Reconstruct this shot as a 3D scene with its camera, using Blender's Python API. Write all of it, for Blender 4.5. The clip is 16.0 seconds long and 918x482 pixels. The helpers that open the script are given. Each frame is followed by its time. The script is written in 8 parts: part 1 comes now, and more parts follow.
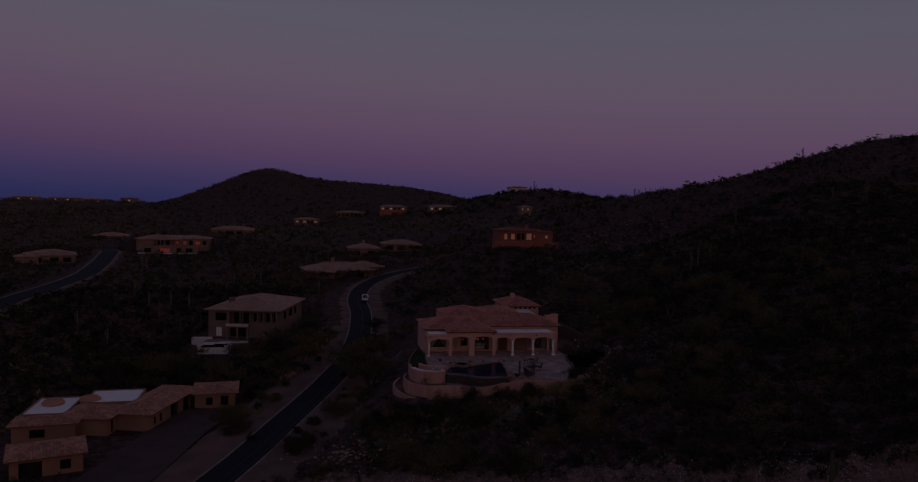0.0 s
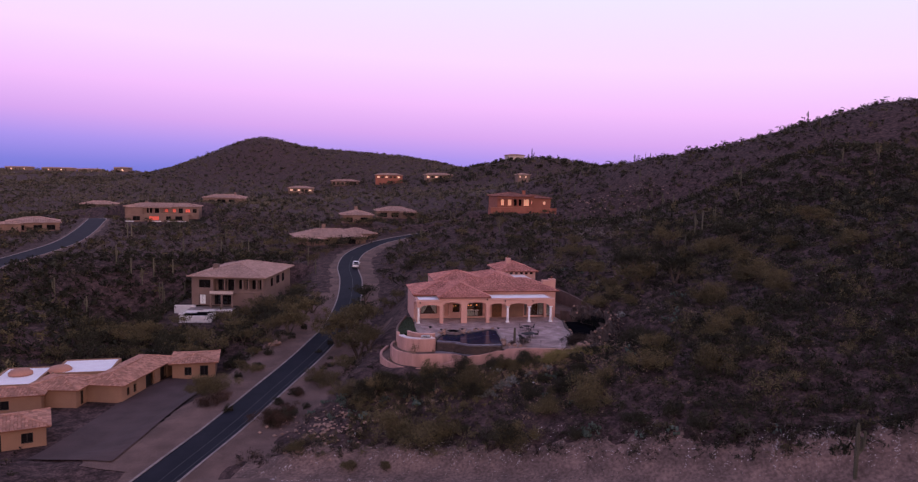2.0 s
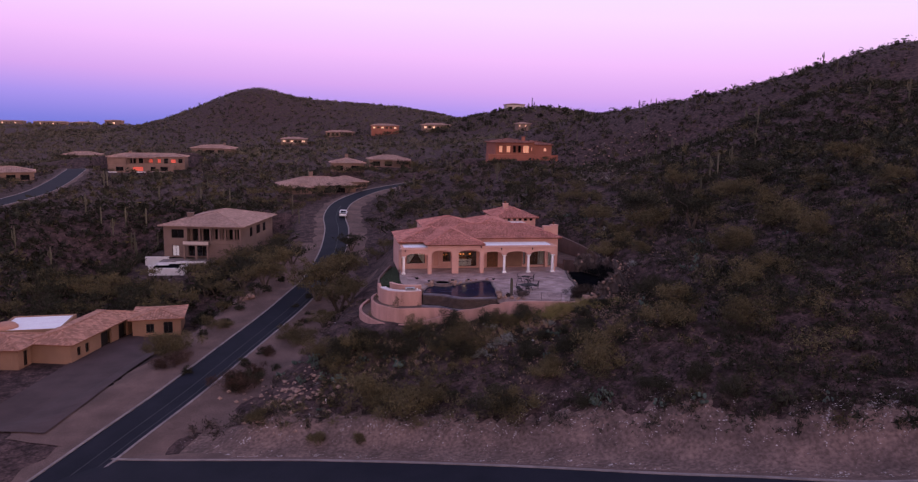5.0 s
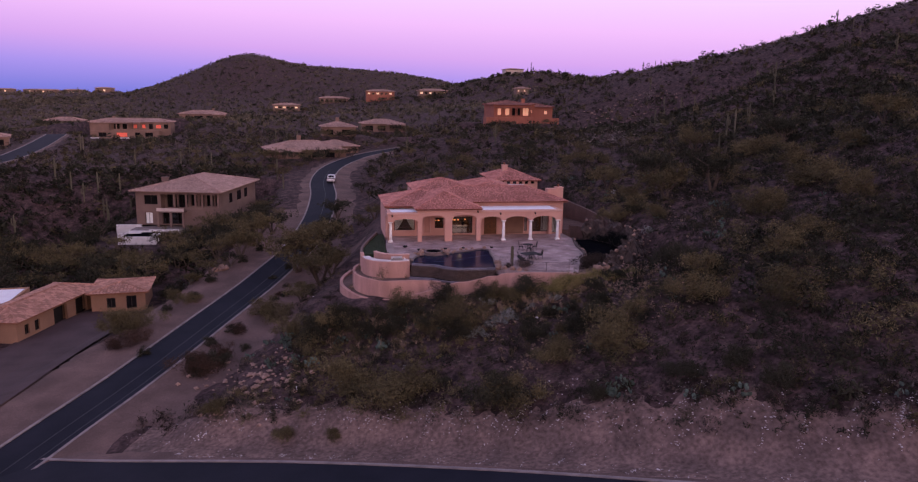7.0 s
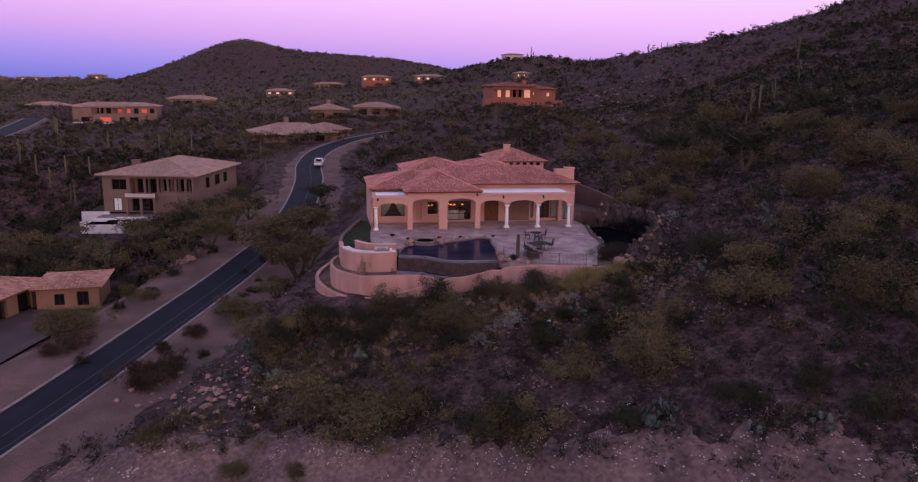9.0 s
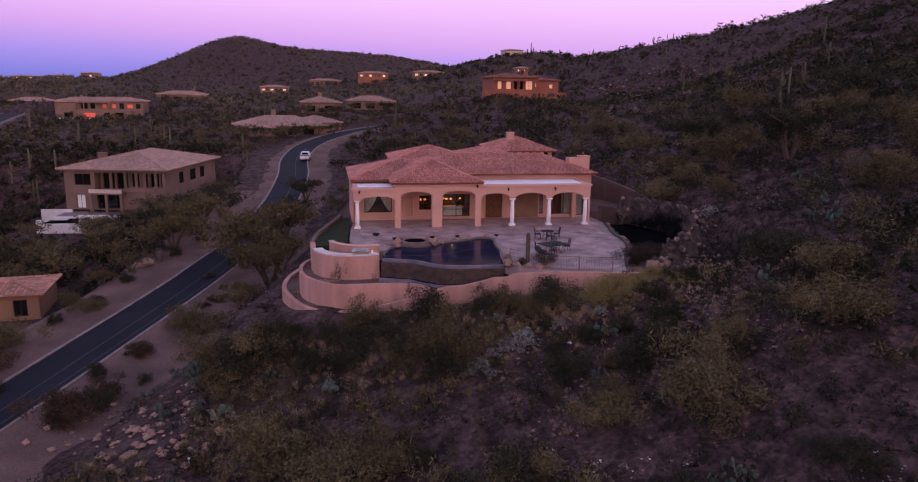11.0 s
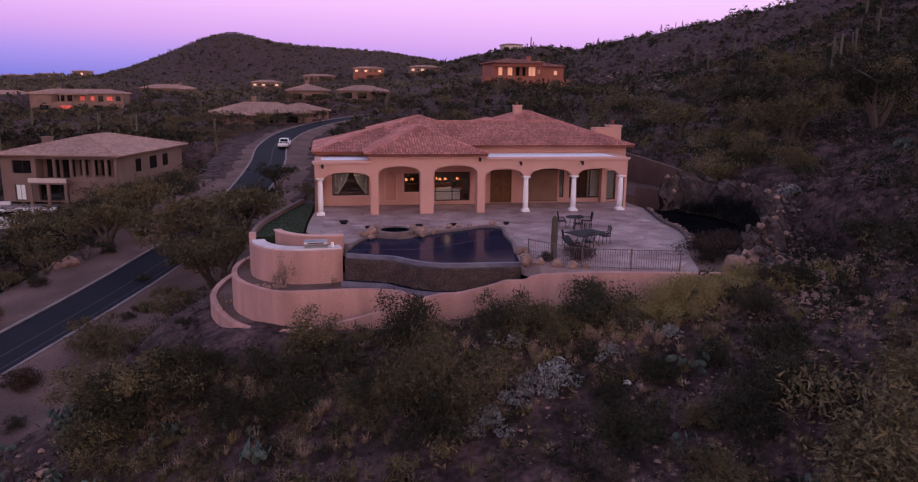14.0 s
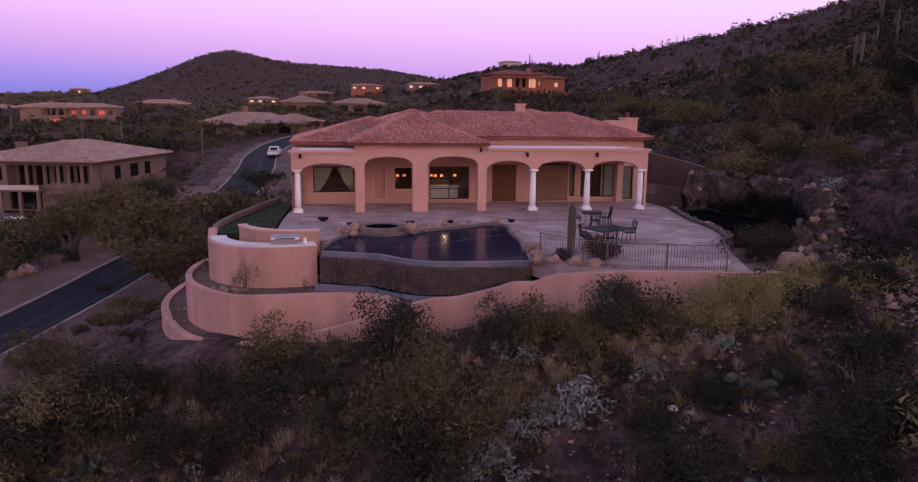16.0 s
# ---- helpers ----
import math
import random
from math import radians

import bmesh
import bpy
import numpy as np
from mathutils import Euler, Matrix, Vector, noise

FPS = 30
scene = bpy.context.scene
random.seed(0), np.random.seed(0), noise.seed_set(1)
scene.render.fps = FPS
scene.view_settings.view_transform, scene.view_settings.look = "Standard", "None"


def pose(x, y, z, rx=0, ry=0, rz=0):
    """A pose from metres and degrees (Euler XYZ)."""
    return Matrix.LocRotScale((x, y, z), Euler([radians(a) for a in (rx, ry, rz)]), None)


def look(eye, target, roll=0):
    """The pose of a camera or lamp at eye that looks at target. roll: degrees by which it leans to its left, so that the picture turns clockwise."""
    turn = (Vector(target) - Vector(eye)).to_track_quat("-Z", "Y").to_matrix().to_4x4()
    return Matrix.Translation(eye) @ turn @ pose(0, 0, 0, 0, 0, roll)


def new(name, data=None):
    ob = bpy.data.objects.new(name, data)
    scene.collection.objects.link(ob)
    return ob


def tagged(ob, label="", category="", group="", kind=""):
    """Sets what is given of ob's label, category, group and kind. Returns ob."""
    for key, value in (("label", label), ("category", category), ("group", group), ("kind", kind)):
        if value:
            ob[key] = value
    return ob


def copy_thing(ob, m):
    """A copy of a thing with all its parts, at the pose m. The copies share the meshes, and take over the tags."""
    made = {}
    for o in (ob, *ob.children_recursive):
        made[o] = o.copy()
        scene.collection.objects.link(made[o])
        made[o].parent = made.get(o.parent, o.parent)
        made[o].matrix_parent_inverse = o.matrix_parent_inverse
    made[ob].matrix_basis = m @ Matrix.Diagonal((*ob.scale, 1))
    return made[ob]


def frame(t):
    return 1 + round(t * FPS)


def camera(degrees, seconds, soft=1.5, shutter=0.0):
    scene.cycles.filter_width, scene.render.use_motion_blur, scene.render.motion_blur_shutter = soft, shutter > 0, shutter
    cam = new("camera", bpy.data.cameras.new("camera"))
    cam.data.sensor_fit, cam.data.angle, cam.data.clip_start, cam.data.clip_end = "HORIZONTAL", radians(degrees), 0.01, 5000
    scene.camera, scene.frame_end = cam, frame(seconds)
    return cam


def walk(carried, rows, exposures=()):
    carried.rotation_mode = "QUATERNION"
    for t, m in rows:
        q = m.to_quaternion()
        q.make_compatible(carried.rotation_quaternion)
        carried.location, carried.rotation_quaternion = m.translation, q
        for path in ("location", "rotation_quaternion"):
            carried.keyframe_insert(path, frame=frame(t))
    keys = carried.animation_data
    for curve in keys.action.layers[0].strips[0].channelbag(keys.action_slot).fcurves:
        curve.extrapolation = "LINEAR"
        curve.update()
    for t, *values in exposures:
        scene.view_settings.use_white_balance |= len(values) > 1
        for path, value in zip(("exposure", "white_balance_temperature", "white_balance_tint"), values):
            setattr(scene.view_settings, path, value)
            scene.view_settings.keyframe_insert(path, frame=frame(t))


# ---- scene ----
cam = camera(64.4, 16.0, soft=1.2, shutter=0.4)
PATH = [
    (0, (-28.027, -124.134, 25.925), (-27.687, -122.165, 25.832), 1.3),
    (0.5, (-27.404, -122.369, 25.428), (-27.061, -120.402, 25.315), 1.2),
    (1, (-26.86, -120.503, 24.889), (-26.516, -118.537, 24.755), 1.2),
    (1.5, (-26.22, -118.492, 24.265), (-25.875, -116.528, 24.112), 1.2),
    (2, (-25.585, -116.596, 23.795), (-25.239, -114.634, 23.622), 1.2),
    (2.5, (-24.942, -114.671, 23.337), (-24.595, -112.711, 23.143), 1.1),
    (3, (-24.343, -112.692, 22.842), (-23.996, -110.734, 22.627), 1.1),
    (3.5, (-23.684, -110.582, 22.307), (-23.336, -108.626, 22.071), 1.0),
    (4, (-23.101, -108.386, 21.734), (-22.754, -106.433, 21.478), 1.0),
    (6.5, (-19.806, -95.377, 18.668), (-19.458, -93.44, 18.311), 0.9),
    (7, (-19.248, -92.455, 18.046), (-18.898, -90.522, 17.668), 0.9),
    (7.5, (-18.634, -89.52, 17.441), (-18.283, -87.592, 17.042), 0.9),
    (8, (-18.036, -86.435, 16.783), (-17.683, -84.509, 16.378), 0.9),
    (8.5, (-17.363, -83.296, 16.083), (-17.01, -81.369, 15.678), 0.9),
    (9, (-16.751, -80.132, 15.423), (-16.398, -78.206, 15.017), 0.9),
    (11.5, (-13.701, -64.925, 12.202), (-13.345, -62.999, 11.795), 0.8),
    (12, (-13.117, -61.999, 11.486), (-12.76, -60.073, 11.079), 0.8),
    (12.5, (-12.573, -59.294, 10.839), (-12.216, -57.369, 10.432), 0.7),
    (13, (-12.063, -56.639, 10.14), (-11.706, -54.714, 9.734), 0.7),
    (13.5, (-11.633, -54.164, 9.446), (-11.274, -52.238, 9.041), 0.8),
    (14, (-11.214, -51.826, 8.759), (-10.854, -49.9, 8.354), 0.7),
    (14.5, (-10.891, -49.972, 8.148), (-10.529, -48.047, 7.745), 0.7),
    (15, (-10.594, -48.348, 7.510), (-10.230, -46.418, 7.129), 0.8),
    (15.5, (-10.286, -46.813, 6.889), (-9.922, -44.878, 6.535), 0.8),
    (16, (-10.015, -45.641, 6.314), (-9.649, -43.706, 5.962), 0.8),
]
EXPOSURES = [(0.0, -2.8), (0.5, -1.3), (1.0, -0.15), (1.5, 0.2), (2.0, 0.35), (16.0, 0.35)]
walk(cam, [(t, look(e, g, r)) for t, e, g, r in PATH], EXPOSURES)

# ---- sky and light: dusk, the sun just set behind the camera ----
world = bpy.data.worlds.new("dusk_sky")
scene.world = world
world.use_nodes = True
wn, wl = world.node_tree.nodes, world.node_tree.links
wn.clear()


def ramp_stops(node, stops):
    while len(node.color_ramp.elements) > 1:
        node.color_ramp.elements.remove(node.color_ramp.elements[-1])
    for i, (p, col) in enumerate(stops):
        e = node.color_ramp.elements[0] if i == 0 else node.color_ramp.elements.new(p)
        e.position = p
        e.color = (*col, 1)


w_out = wn.new("ShaderNodeOutputWorld")
w_bg = wn.new("ShaderNodeBackground")
w_tc = wn.new("ShaderNodeTexCoord")
w_sep = wn.new("ShaderNodeSeparateXYZ")
wl.new(w_tc.outputs["Generated"], w_sep.inputs[0])
# height above the horizon: earth shadow, belt of Venus, pale lavender, blue zenith
w_h = wn.new("ShaderNodeMapRange")
w_h.inputs[1].default_value, w_h.inputs[2].default_value = -0.05, 1.0
# the earth's shadow stands a little higher to the left
w_tilt = wn.new("ShaderNodeMath")
w_tilt.operation, w_tilt.inputs[1].default_value = "MULTIPLY_ADD", 0.035
wl.new(w_sep.outputs[0], w_tilt.inputs[0])
wl.new(w_sep.outputs[2], w_tilt.inputs[2])
wl.new(w_tilt.outputs[0], w_h.inputs[0])
w_ramp = wn.new("ShaderNodeValToRGB")
ramp_stops(w_ramp, [(0.0, (0.11, 0.12, 0.42)), (0.045, (0.17, 0.17, 0.58)), (0.075, (0.33, 0.24, 0.68)), (0.105, (0.55, 0.31, 0.70)),
                    (0.145, (0.72, 0.42, 0.78)), (0.20, (0.77, 0.56, 0.84)), (0.28, (0.70, 0.64, 0.86)), (0.42, (0.50, 0.49, 0.74)),
                    (0.7, (0.32, 0.31, 0.54)), (1.0, (0.22, 0.22, 0.42))])
wl.new(w_h.outputs[0], w_ramp.inputs[0])
# the afterglow on the side where the sun went down
w_g = wn.new("ShaderNodeMapRange")
w_g.inputs[1].default_value, w_g.inputs[2].default_value = -0.02, -1.0
w_dir = wn.new("ShaderNodeVectorMath")
w_dir.operation, w_dir.inputs[1].default_value = "DOT_PRODUCT", (-0.68, 0.733, 0.0)
wl.new(w_tc.outputs["Generated"], w_dir.inputs[0])
wl.new(w_dir.outputs["Value"], w_g.inputs[0])
w_ramp2 = wn.new("ShaderNodeValToRGB")
ramp_stops(w_ramp2, [(0.0, (1.5, 0.72, 0.40)), (0.10, (3.1, 1.75, 1.40)), (0.3, (1.85, 1.27, 1.33)), (0.7, (0.42, 0.36, 0.56)), (1.0, (0.22, 0.22, 0.42))])
wl.new(w_h.outputs[0], w_ramp2.inputs[0])
w_mix = wn.new("ShaderNodeMix")
w_mix.data_type = "RGBA"
wl.new(w_g.outputs[0], w_mix.inputs[0])
wl.new(w_ramp.outputs[0], w_mix.inputs[6])
wl.new(w_ramp2.outputs[0], w_mix.inputs[7])
wl.new(w_mix.outputs[2], w_bg.inputs[0])
w_bg.inputs[1].default_value = 1.0
wl.new(w_bg.outputs[0], w_out.inputs[0])

# ---- materials ----
def mat(name, col, col2=None, rough=0.85, scale=0.5, fine=12.0, fine_amount=0.25, bump=0.15, metal=0.0, island=0.0, objrand=0.0, spec=0.3, detail=4.0):
    """A surface with two scales of variation: broad patches between col and col2, fine grain, and optional per-piece tone."""
    m = bpy.data.materials.new(name)
    m.use_nodes = True
    n, l = m.node_tree.nodes, m.node_tree.links
    b = n["Principled BSDF"]
    b.inputs["Roughness"].default_value = rough
    b.inputs["Metallic"].default_value = metal
    b.inputs["Specular IOR Level"].default_value = spec
    tc = n.new("ShaderNodeTexCoord")
    big = n.new("ShaderNodeTexNoise")
    big.inputs["Scale"].default_value, big.inputs["Detail"].default_value = scale, detail
    l.new(tc.outputs["Object"], big.inputs["Vector"])
    sharp = n.new("ShaderNodeMapRange")
    sharp.inputs[1].default_value, sharp.inputs[2].default_value = 0.35, 0.65
    l.new(big.outputs["Fac"], sharp.inputs[0])
    mix = n.new("ShaderNodeMix")
    mix.data_type = "RGBA"
    mix.inputs[6].default_value = (*col, 1)
    mix.inputs[7].default_value = (*(col2 or [c * 0.72 for c in col]), 1)
    l.new(sharp.outputs[0], mix.inputs[0])
    small = n.new("ShaderNodeTexNoise")
    small.inputs["Scale"].default_value, small.inputs["Detail"].default_value = fine, 3.0
    l.new(tc.outputs["Object"], small.inputs["Vector"])
    tone = n.new("ShaderNodeMapRange")
    tone.inputs[1].default_value, tone.inputs[2].default_value = 0.25, 0.75
    tone.inputs[3].default_value, tone.inputs[4].default_value = 1 - fine_amount, 1 + fine_amount
    l.new(small.outputs["Fac"], tone.inputs[0])
    value = tone.outputs[0]
    for amount, node, socket in ((island, "ShaderNodeNewGeometry", "Random Per Island"), (objrand, "ShaderNodeObjectInfo", "Random")):
        if amount:
            g = n.new(node)
            r = n.new("ShaderNodeMapRange")
            r.inputs[3].default_value, r.inputs[4].default_value = 1 - amount, 1 + amount
            l.new(g.outputs[socket], r.inputs[0])
            mu = n.new("ShaderNodeMath")
            mu.operation = "MULTIPLY"
            l.new(value, mu.inputs[0])
            l.new(r.outputs[0], mu.inputs[1])
            value = mu.outputs[0]
    sc = n.new("ShaderNodeVectorMath")
    sc.operation = "SCALE"
    l.new(mix.outputs[2], sc.inputs[0])
    l.new(value, sc.inputs["Scale"])
    l.new(sc.outputs[0], b.inputs["Base Color"])
    if bump:
        bp = n.new("ShaderNodeBump")
        bp.inputs["Strength"].default_value, bp.inputs["Distance"].default_value = bump, 0.05
        l.new(small.outputs["Fac"], bp.inputs["Height"])
        l.new(bp.outputs[0], b.inputs["Normal"])
    return m


def glow(name, col, strength):
    m = bpy.data.materials.new(name)
    m.use_nodes = True
    b = m.node_tree.nodes["Principled BSDF"]
    b.inputs["Base Color"].default_value = (*col, 1)
    b.inputs["Emission Color"].default_value = (*col, 1)
    b.inputs["Emission Strength"].default_value = strength
    return m


M_ground = mat("desert_ground", (0.104, 0.065, 0.062), (0.034, 0.0225, 0.022), 0.95, 0.75, 3.2, 0.6, 0.7, spec=0.1, detail=9)
M_gravel = mat("verge_gravel", (0.185, 0.120, 0.104), (0.115, 0.077, 0.068), 0.95, 0.25, 9.0, 0.3, 0.5, spec=0.1, detail=6)
M_drive = mat("mauve_driveway_paving", (0.098, 0.066, 0.066), (0.074, 0.050, 0.050), 0.9, 0.3, 12.0, 0.15, 0.15, spec=0.15, detail=5)
M_cut = mat("cut_bank_dirt", (0.215, 0.142, 0.122), (0.120, 0.083, 0.074), 0.95, 0.35, 3.0, 0.45, 0.7, spec=0.1, detail=8)
M_asphalt = mat("asphalt", (0.013, 0.014, 0.022), (0.019, 0.019, 0.029), 0.8, 0.3, 30.0, 0.2, 0.1, spec=0.1)
M_kerb = mat("concrete_kerb", (0.30, 0.25, 0.24), (0.20, 0.165, 0.16), 0.9, 0.8, 10.0, 0.15, 0.1)
M_seal = mat("crack_sealant", (0.032, 0.031, 0.035), None, 0.6, 1.0, 8.0, 0.2, 0.0)
M_stucco = mat("pink_stucco", (0.62, 0.365, 0.30), (0.57, 0.325, 0.265), 0.92, 0.5, 25.0, 0.08, 0.15, spec=0.15)
M_stucco_wall = mat("weathered_garden_stucco", (0.58, 0.335, 0.28), (0.43, 0.245, 0.205), 0.92, 0.45, 14.0, 0.12, 0.2, spec=0.15)
# rain stains run down the garden walls
stain = M_stucco_wall.node_tree.nodes.new("ShaderNodeMapping")
stain.inputs["Scale"].default_value = (2.2, 2.2, 0.35)
coords = next(n for n in M_stucco_wall.node_tree.nodes if n.bl_idname == "ShaderNodeTexCoord")
broad = next(n for n in M_stucco_wall.node_tree.nodes if n.bl_idname == "ShaderNodeTexNoise" and n.inputs["Scale"].default_value < 1)
M_stucco_wall.node_tree.links.new(coords.outputs["Object"], stain.inputs["Vector"])
M_stucco_wall.node_tree.links.new(stain.outputs["Vector"], broad.inputs["Vector"])
M_trim = mat("cream_trim", (0.66, 0.42, 0.36), (0.60, 0.37, 0.31), 0.85, 0.7, 20.0, 0.06, 0.05)
M_white = mat("white_painted_stone", (0.92, 0.91, 0.90), (0.88, 0.86, 0.85), 0.7, 1.5, 18.0, 0.05, 0.05)
M_flat_roof = mat("white_roof_coating", (0.74, 0.68, 0.68), (0.60, 0.53, 0.53), 0.8, 0.8, 14.0, 0.08, 0.05)
M_tile = mat("terracotta_tile", (0.58, 0.255, 0.205), (0.44, 0.175, 0.14), 0.8, 0.5, 18.0, 0.2, 0.1, island=0.28)
M_tile_deck = mat("terracotta_pan", (0.24, 0.085, 0.055), (0.17, 0.06, 0.04), 0.9, 0.5, 14.0, 0.2, 0.1)
M_tile_tan = mat("tan_concrete_tile", (0.44, 0.285, 0.235), (0.36, 0.23, 0.19), 0.85, 0.3, 10.0, 0.15, 0.1, island=0.22)
M_tile_tan_deck = mat("tan_tile_pan", (0.32, 0.20, 0.155), None, 0.9, 0.4, 8.0, 0.15, 0.1)
M_tile_orange = mat("orange_clay_tile", (0.44, 0.228, 0.165), (0.40, 0.205, 0.148), 0.85, 0.3, 10.0, 0.18, 0.1, island=0.3)
M_tile_orange_deck = mat("orange_clay_pan", (0.30, 0.125, 0.075), None, 0.9, 0.4, 8.0, 0.15, 0.1)
M_tan = mat("tan_stucco", (0.27, 0.172, 0.135), (0.21, 0.135, 0.105), 0.92, 0.3, 10.0, 0.1, 0.1)
M_taupe = mat("taupe_stucco", (0.215, 0.145, 0.120), (0.165, 0.112, 0.095), 0.92, 0.3, 10.0, 0.12, 0.1)
M_ochre = mat("ochre_stucco", (0.34, 0.195, 0.125), (0.27, 0.155, 0.10), 0.92, 0.3, 10.0, 0.1, 0.1)
M_rust = mat("rust_red_stucco", (0.36, 0.135, 0.09), (0.29, 0.108, 0.074), 0.92, 0.3, 10.0, 0.1, 0.1)
M_cream = mat("pale_stucco", (0.60, 0.50, 0.44), (0.52, 0.43, 0.38), 0.92, 0.3, 10.0, 0.1, 0.1)
M_flag = mat("flagstone", (0.45, 0.335, 0.325), (0.27, 0.185, 0.18), 0.75, 0.55, 6.0, 0.22, 0.15, objrand=0.16, spec=0.3)
M_flag_bed = mat("flagstone_mortar", (0.36, 0.28, 0.265), (0.28, 0.21, 0.20), 0.9, 0.8, 14.0, 0.15, 0.1)
M_lawn = mat("lawn_grass", (0.022, 0.036, 0.014), (0.015, 0.027, 0.010), 0.9, 1.2, 30.0, 0.35, 0.5)
M_soil = mat("planter_soil", (0.17, 0.115, 0.10), (0.12, 0.08, 0.07), 0.95, 0.8, 12.0, 0.3, 0.4, spec=0.1)
M_water = mat("pool_water", (0.004, 0.012, 0.034), (0.007, 0.018, 0.046), 0.12, 0.4, 1.6, 0.25, 0.10, spec=0.045)
M_pond = mat("pond_water", (0.004, 0.004, 0.006), (0.007, 0.007, 0.008), 0.6, 0.6, 2.5, 0.3, 0.2, spec=0.0)
M_spill = mat("wet_spillway_stone", (0.125, 0.088, 0.075), (0.070, 0.052, 0.048), 0.5, 1.6, 9.0, 0.5, 0.6, island=0.22)
M_coping = mat("pool_coping", (0.20, 0.185, 0.23), (0.12, 0.115, 0.15), 0.4, 1.2, 12.0, 0.15, 0.1)
M_rim = mat("brown_spa_stone", (0.20, 0.145, 0.135), (0.13, 0.095, 0.09), 0.6, 1.5, 12.0, 0.25, 0.2)
M_rock = mat("tan_boulder", (0.36, 0.235, 0.18), (0.24, 0.15, 0.12), 0.92, 1.3, 7.0, 0.3, 0.6, objrand=0.2)
M_rock_dark = mat("dark_boulder", (0.12, 0.088, 0.08), (0.055, 0.042, 0.038), 0.92, 1.4, 6.0, 0.4, 0.7, objrand=0.3)
M_rock_pale = mat("pale_quartz_stone", (0.62, 0.56, 0.56), (0.40, 0.34, 0.33), 0.85, 2.0, 8.0, 0.3, 0.4, island=0.35)
# dark brown that paints in the shade on the side retaining walls
M_block = mat("shade_brown_wall", (0.15, 0.095, 0.085), (0.11, 0.07, 0.062), 0.95, 0.6, 10.0, 0.2, 0.2)
M_fence = mat("rusty_fence_iron", (0.17, 0.125, 0.12), None, 0.7, 2.0, 20.0, 0.2, 0.0)
M_iron = mat("black_iron", (0.018, 0.016, 0.018), None, 0.75, 2.0, 20.0, 0.15, 0.0, metal=0.0)
M_steel = mat("brushed_steel", (0.45, 0.45, 0.47), (0.36, 0.36, 0.38), 0.35, 2.0, 30.0, 0.1, 0.0, metal=0.9)
M_wood = mat("stained_door_wood", (0.17, 0.075, 0.03), (0.12, 0.052, 0.022), 0.55, 3.0, 16.0, 0.25, 0.1)
M_frame = mat("bronze_window_frame", (0.05, 0.035, 0.03), None, 0.5, 2.0, 20.0, 0.1, 0.0, metal=0.3)
M_curtain = mat("pale_curtain", (0.86, 0.89, 0.85), (0.80, 0.83, 0.78), 0.9, 3.0, 12.0, 0.1, 0.2)
M_room = mat("dim_room_wall", (0.16, 0.10, 0.07), (0.12, 0.075, 0.05), 0.95, 1.0, 8.0, 0.1, 0.0)
M_dark = mat("dark_interior", (0.02, 0.016, 0.015), None, 0.9, 1.0, 8.0, 0.2, 0.0)
M_car = mat("white_car_paint", (0.78, 0.78, 0.80), (0.74, 0.74, 0.76), 0.25, 1.0, 10.0, 0.03, 0.0, spec=0.5)
M_rubber = mat("tyre_rubber", (0.02, 0.02, 0.02), None, 0.85, 2.0, 20.0, 0.2, 0.0)
M_tub = mat("white_pool_plaster", (0.75, 0.73, 0.73), (0.66, 0.63, 0.63), 0.7, 1.0, 10.0, 0.06, 0.05)
M_cactus = mat("saguaro_skin", (0.100, 0.095, 0.062), (0.125, 0.110, 0.078), 0.85, 1.5, 12.0, 0.25, 0.2, objrand=0.25)
M_leaf_olive = mat("olive_foliage", (0.135, 0.110, 0.057), (0.074, 0.063, 0.034), 0.9, 0.25, 3.0, 0.2, 0.0, island=0.38, objrand=0.22, spec=0.1)
M_leaf_dark = mat("dark_green_foliage", (0.050, 0.047, 0.030), (0.030, 0.031, 0.021), 0.9, 0.25, 3.0, 0.2, 0.0, island=0.4, objrand=0.25, spec=0.1)
M_leaf_brown = mat("dry_brown_foliage", (0.046, 0.035, 0.029), (0.026, 0.021, 0.018), 0.95, 0.2, 3.0, 0.25, 0.0, island=0.4, objrand=0.25, spec=0.1)
M_leaf_tan = mat("dry_tan_twigs", (0.135, 0.105, 0.088), (0.085, 0.066, 0.058), 0.95, 0.3, 3.0, 0.25, 0.0, island=0.4, spec=0.1)
M_leaf_gray = mat("silver_grey_foliage", (0.26, 0.265, 0.245), (0.17, 0.18, 0.17), 0.9, 0.4, 4.0, 0.15, 0.0, island=0.4, objrand=0.2, spec=0.1)
M_leaf_pale = mat("pale_tan_cholla", (0.23, 0.195, 0.175), (0.13, 0.11, 0.10), 0.9, 0.4, 4.0, 0.2, 0.0, island=0.45, spec=0.1)
M_leaf_blue = mat("blue_green_cactus_pad", (0.115, 0.155, 0.13), (0.09, 0.125, 0.095), 0.8, 0.6, 5.0, 0.15, 0.0, island=0.25, objrand=0.2, spec=0.2)
# foliage painted near black for the shade in the pond's rock hollows
M_leaf_hollow = mat("near_black_shade_growth", (0.010, 0.011, 0.010), (0.006, 0.007, 0.007), 0.8, 0.6, 4.0, 0.3, 0.0, spec=0.1)
M_leaf_rust = mat("rust_brown_foliage", (0.075, 0.045, 0.032), (0.045, 0.028, 0.022), 0.95, 0.4, 4.0, 0.2, 0.0, island=0.35, objrand=0.2, spec=0.1)
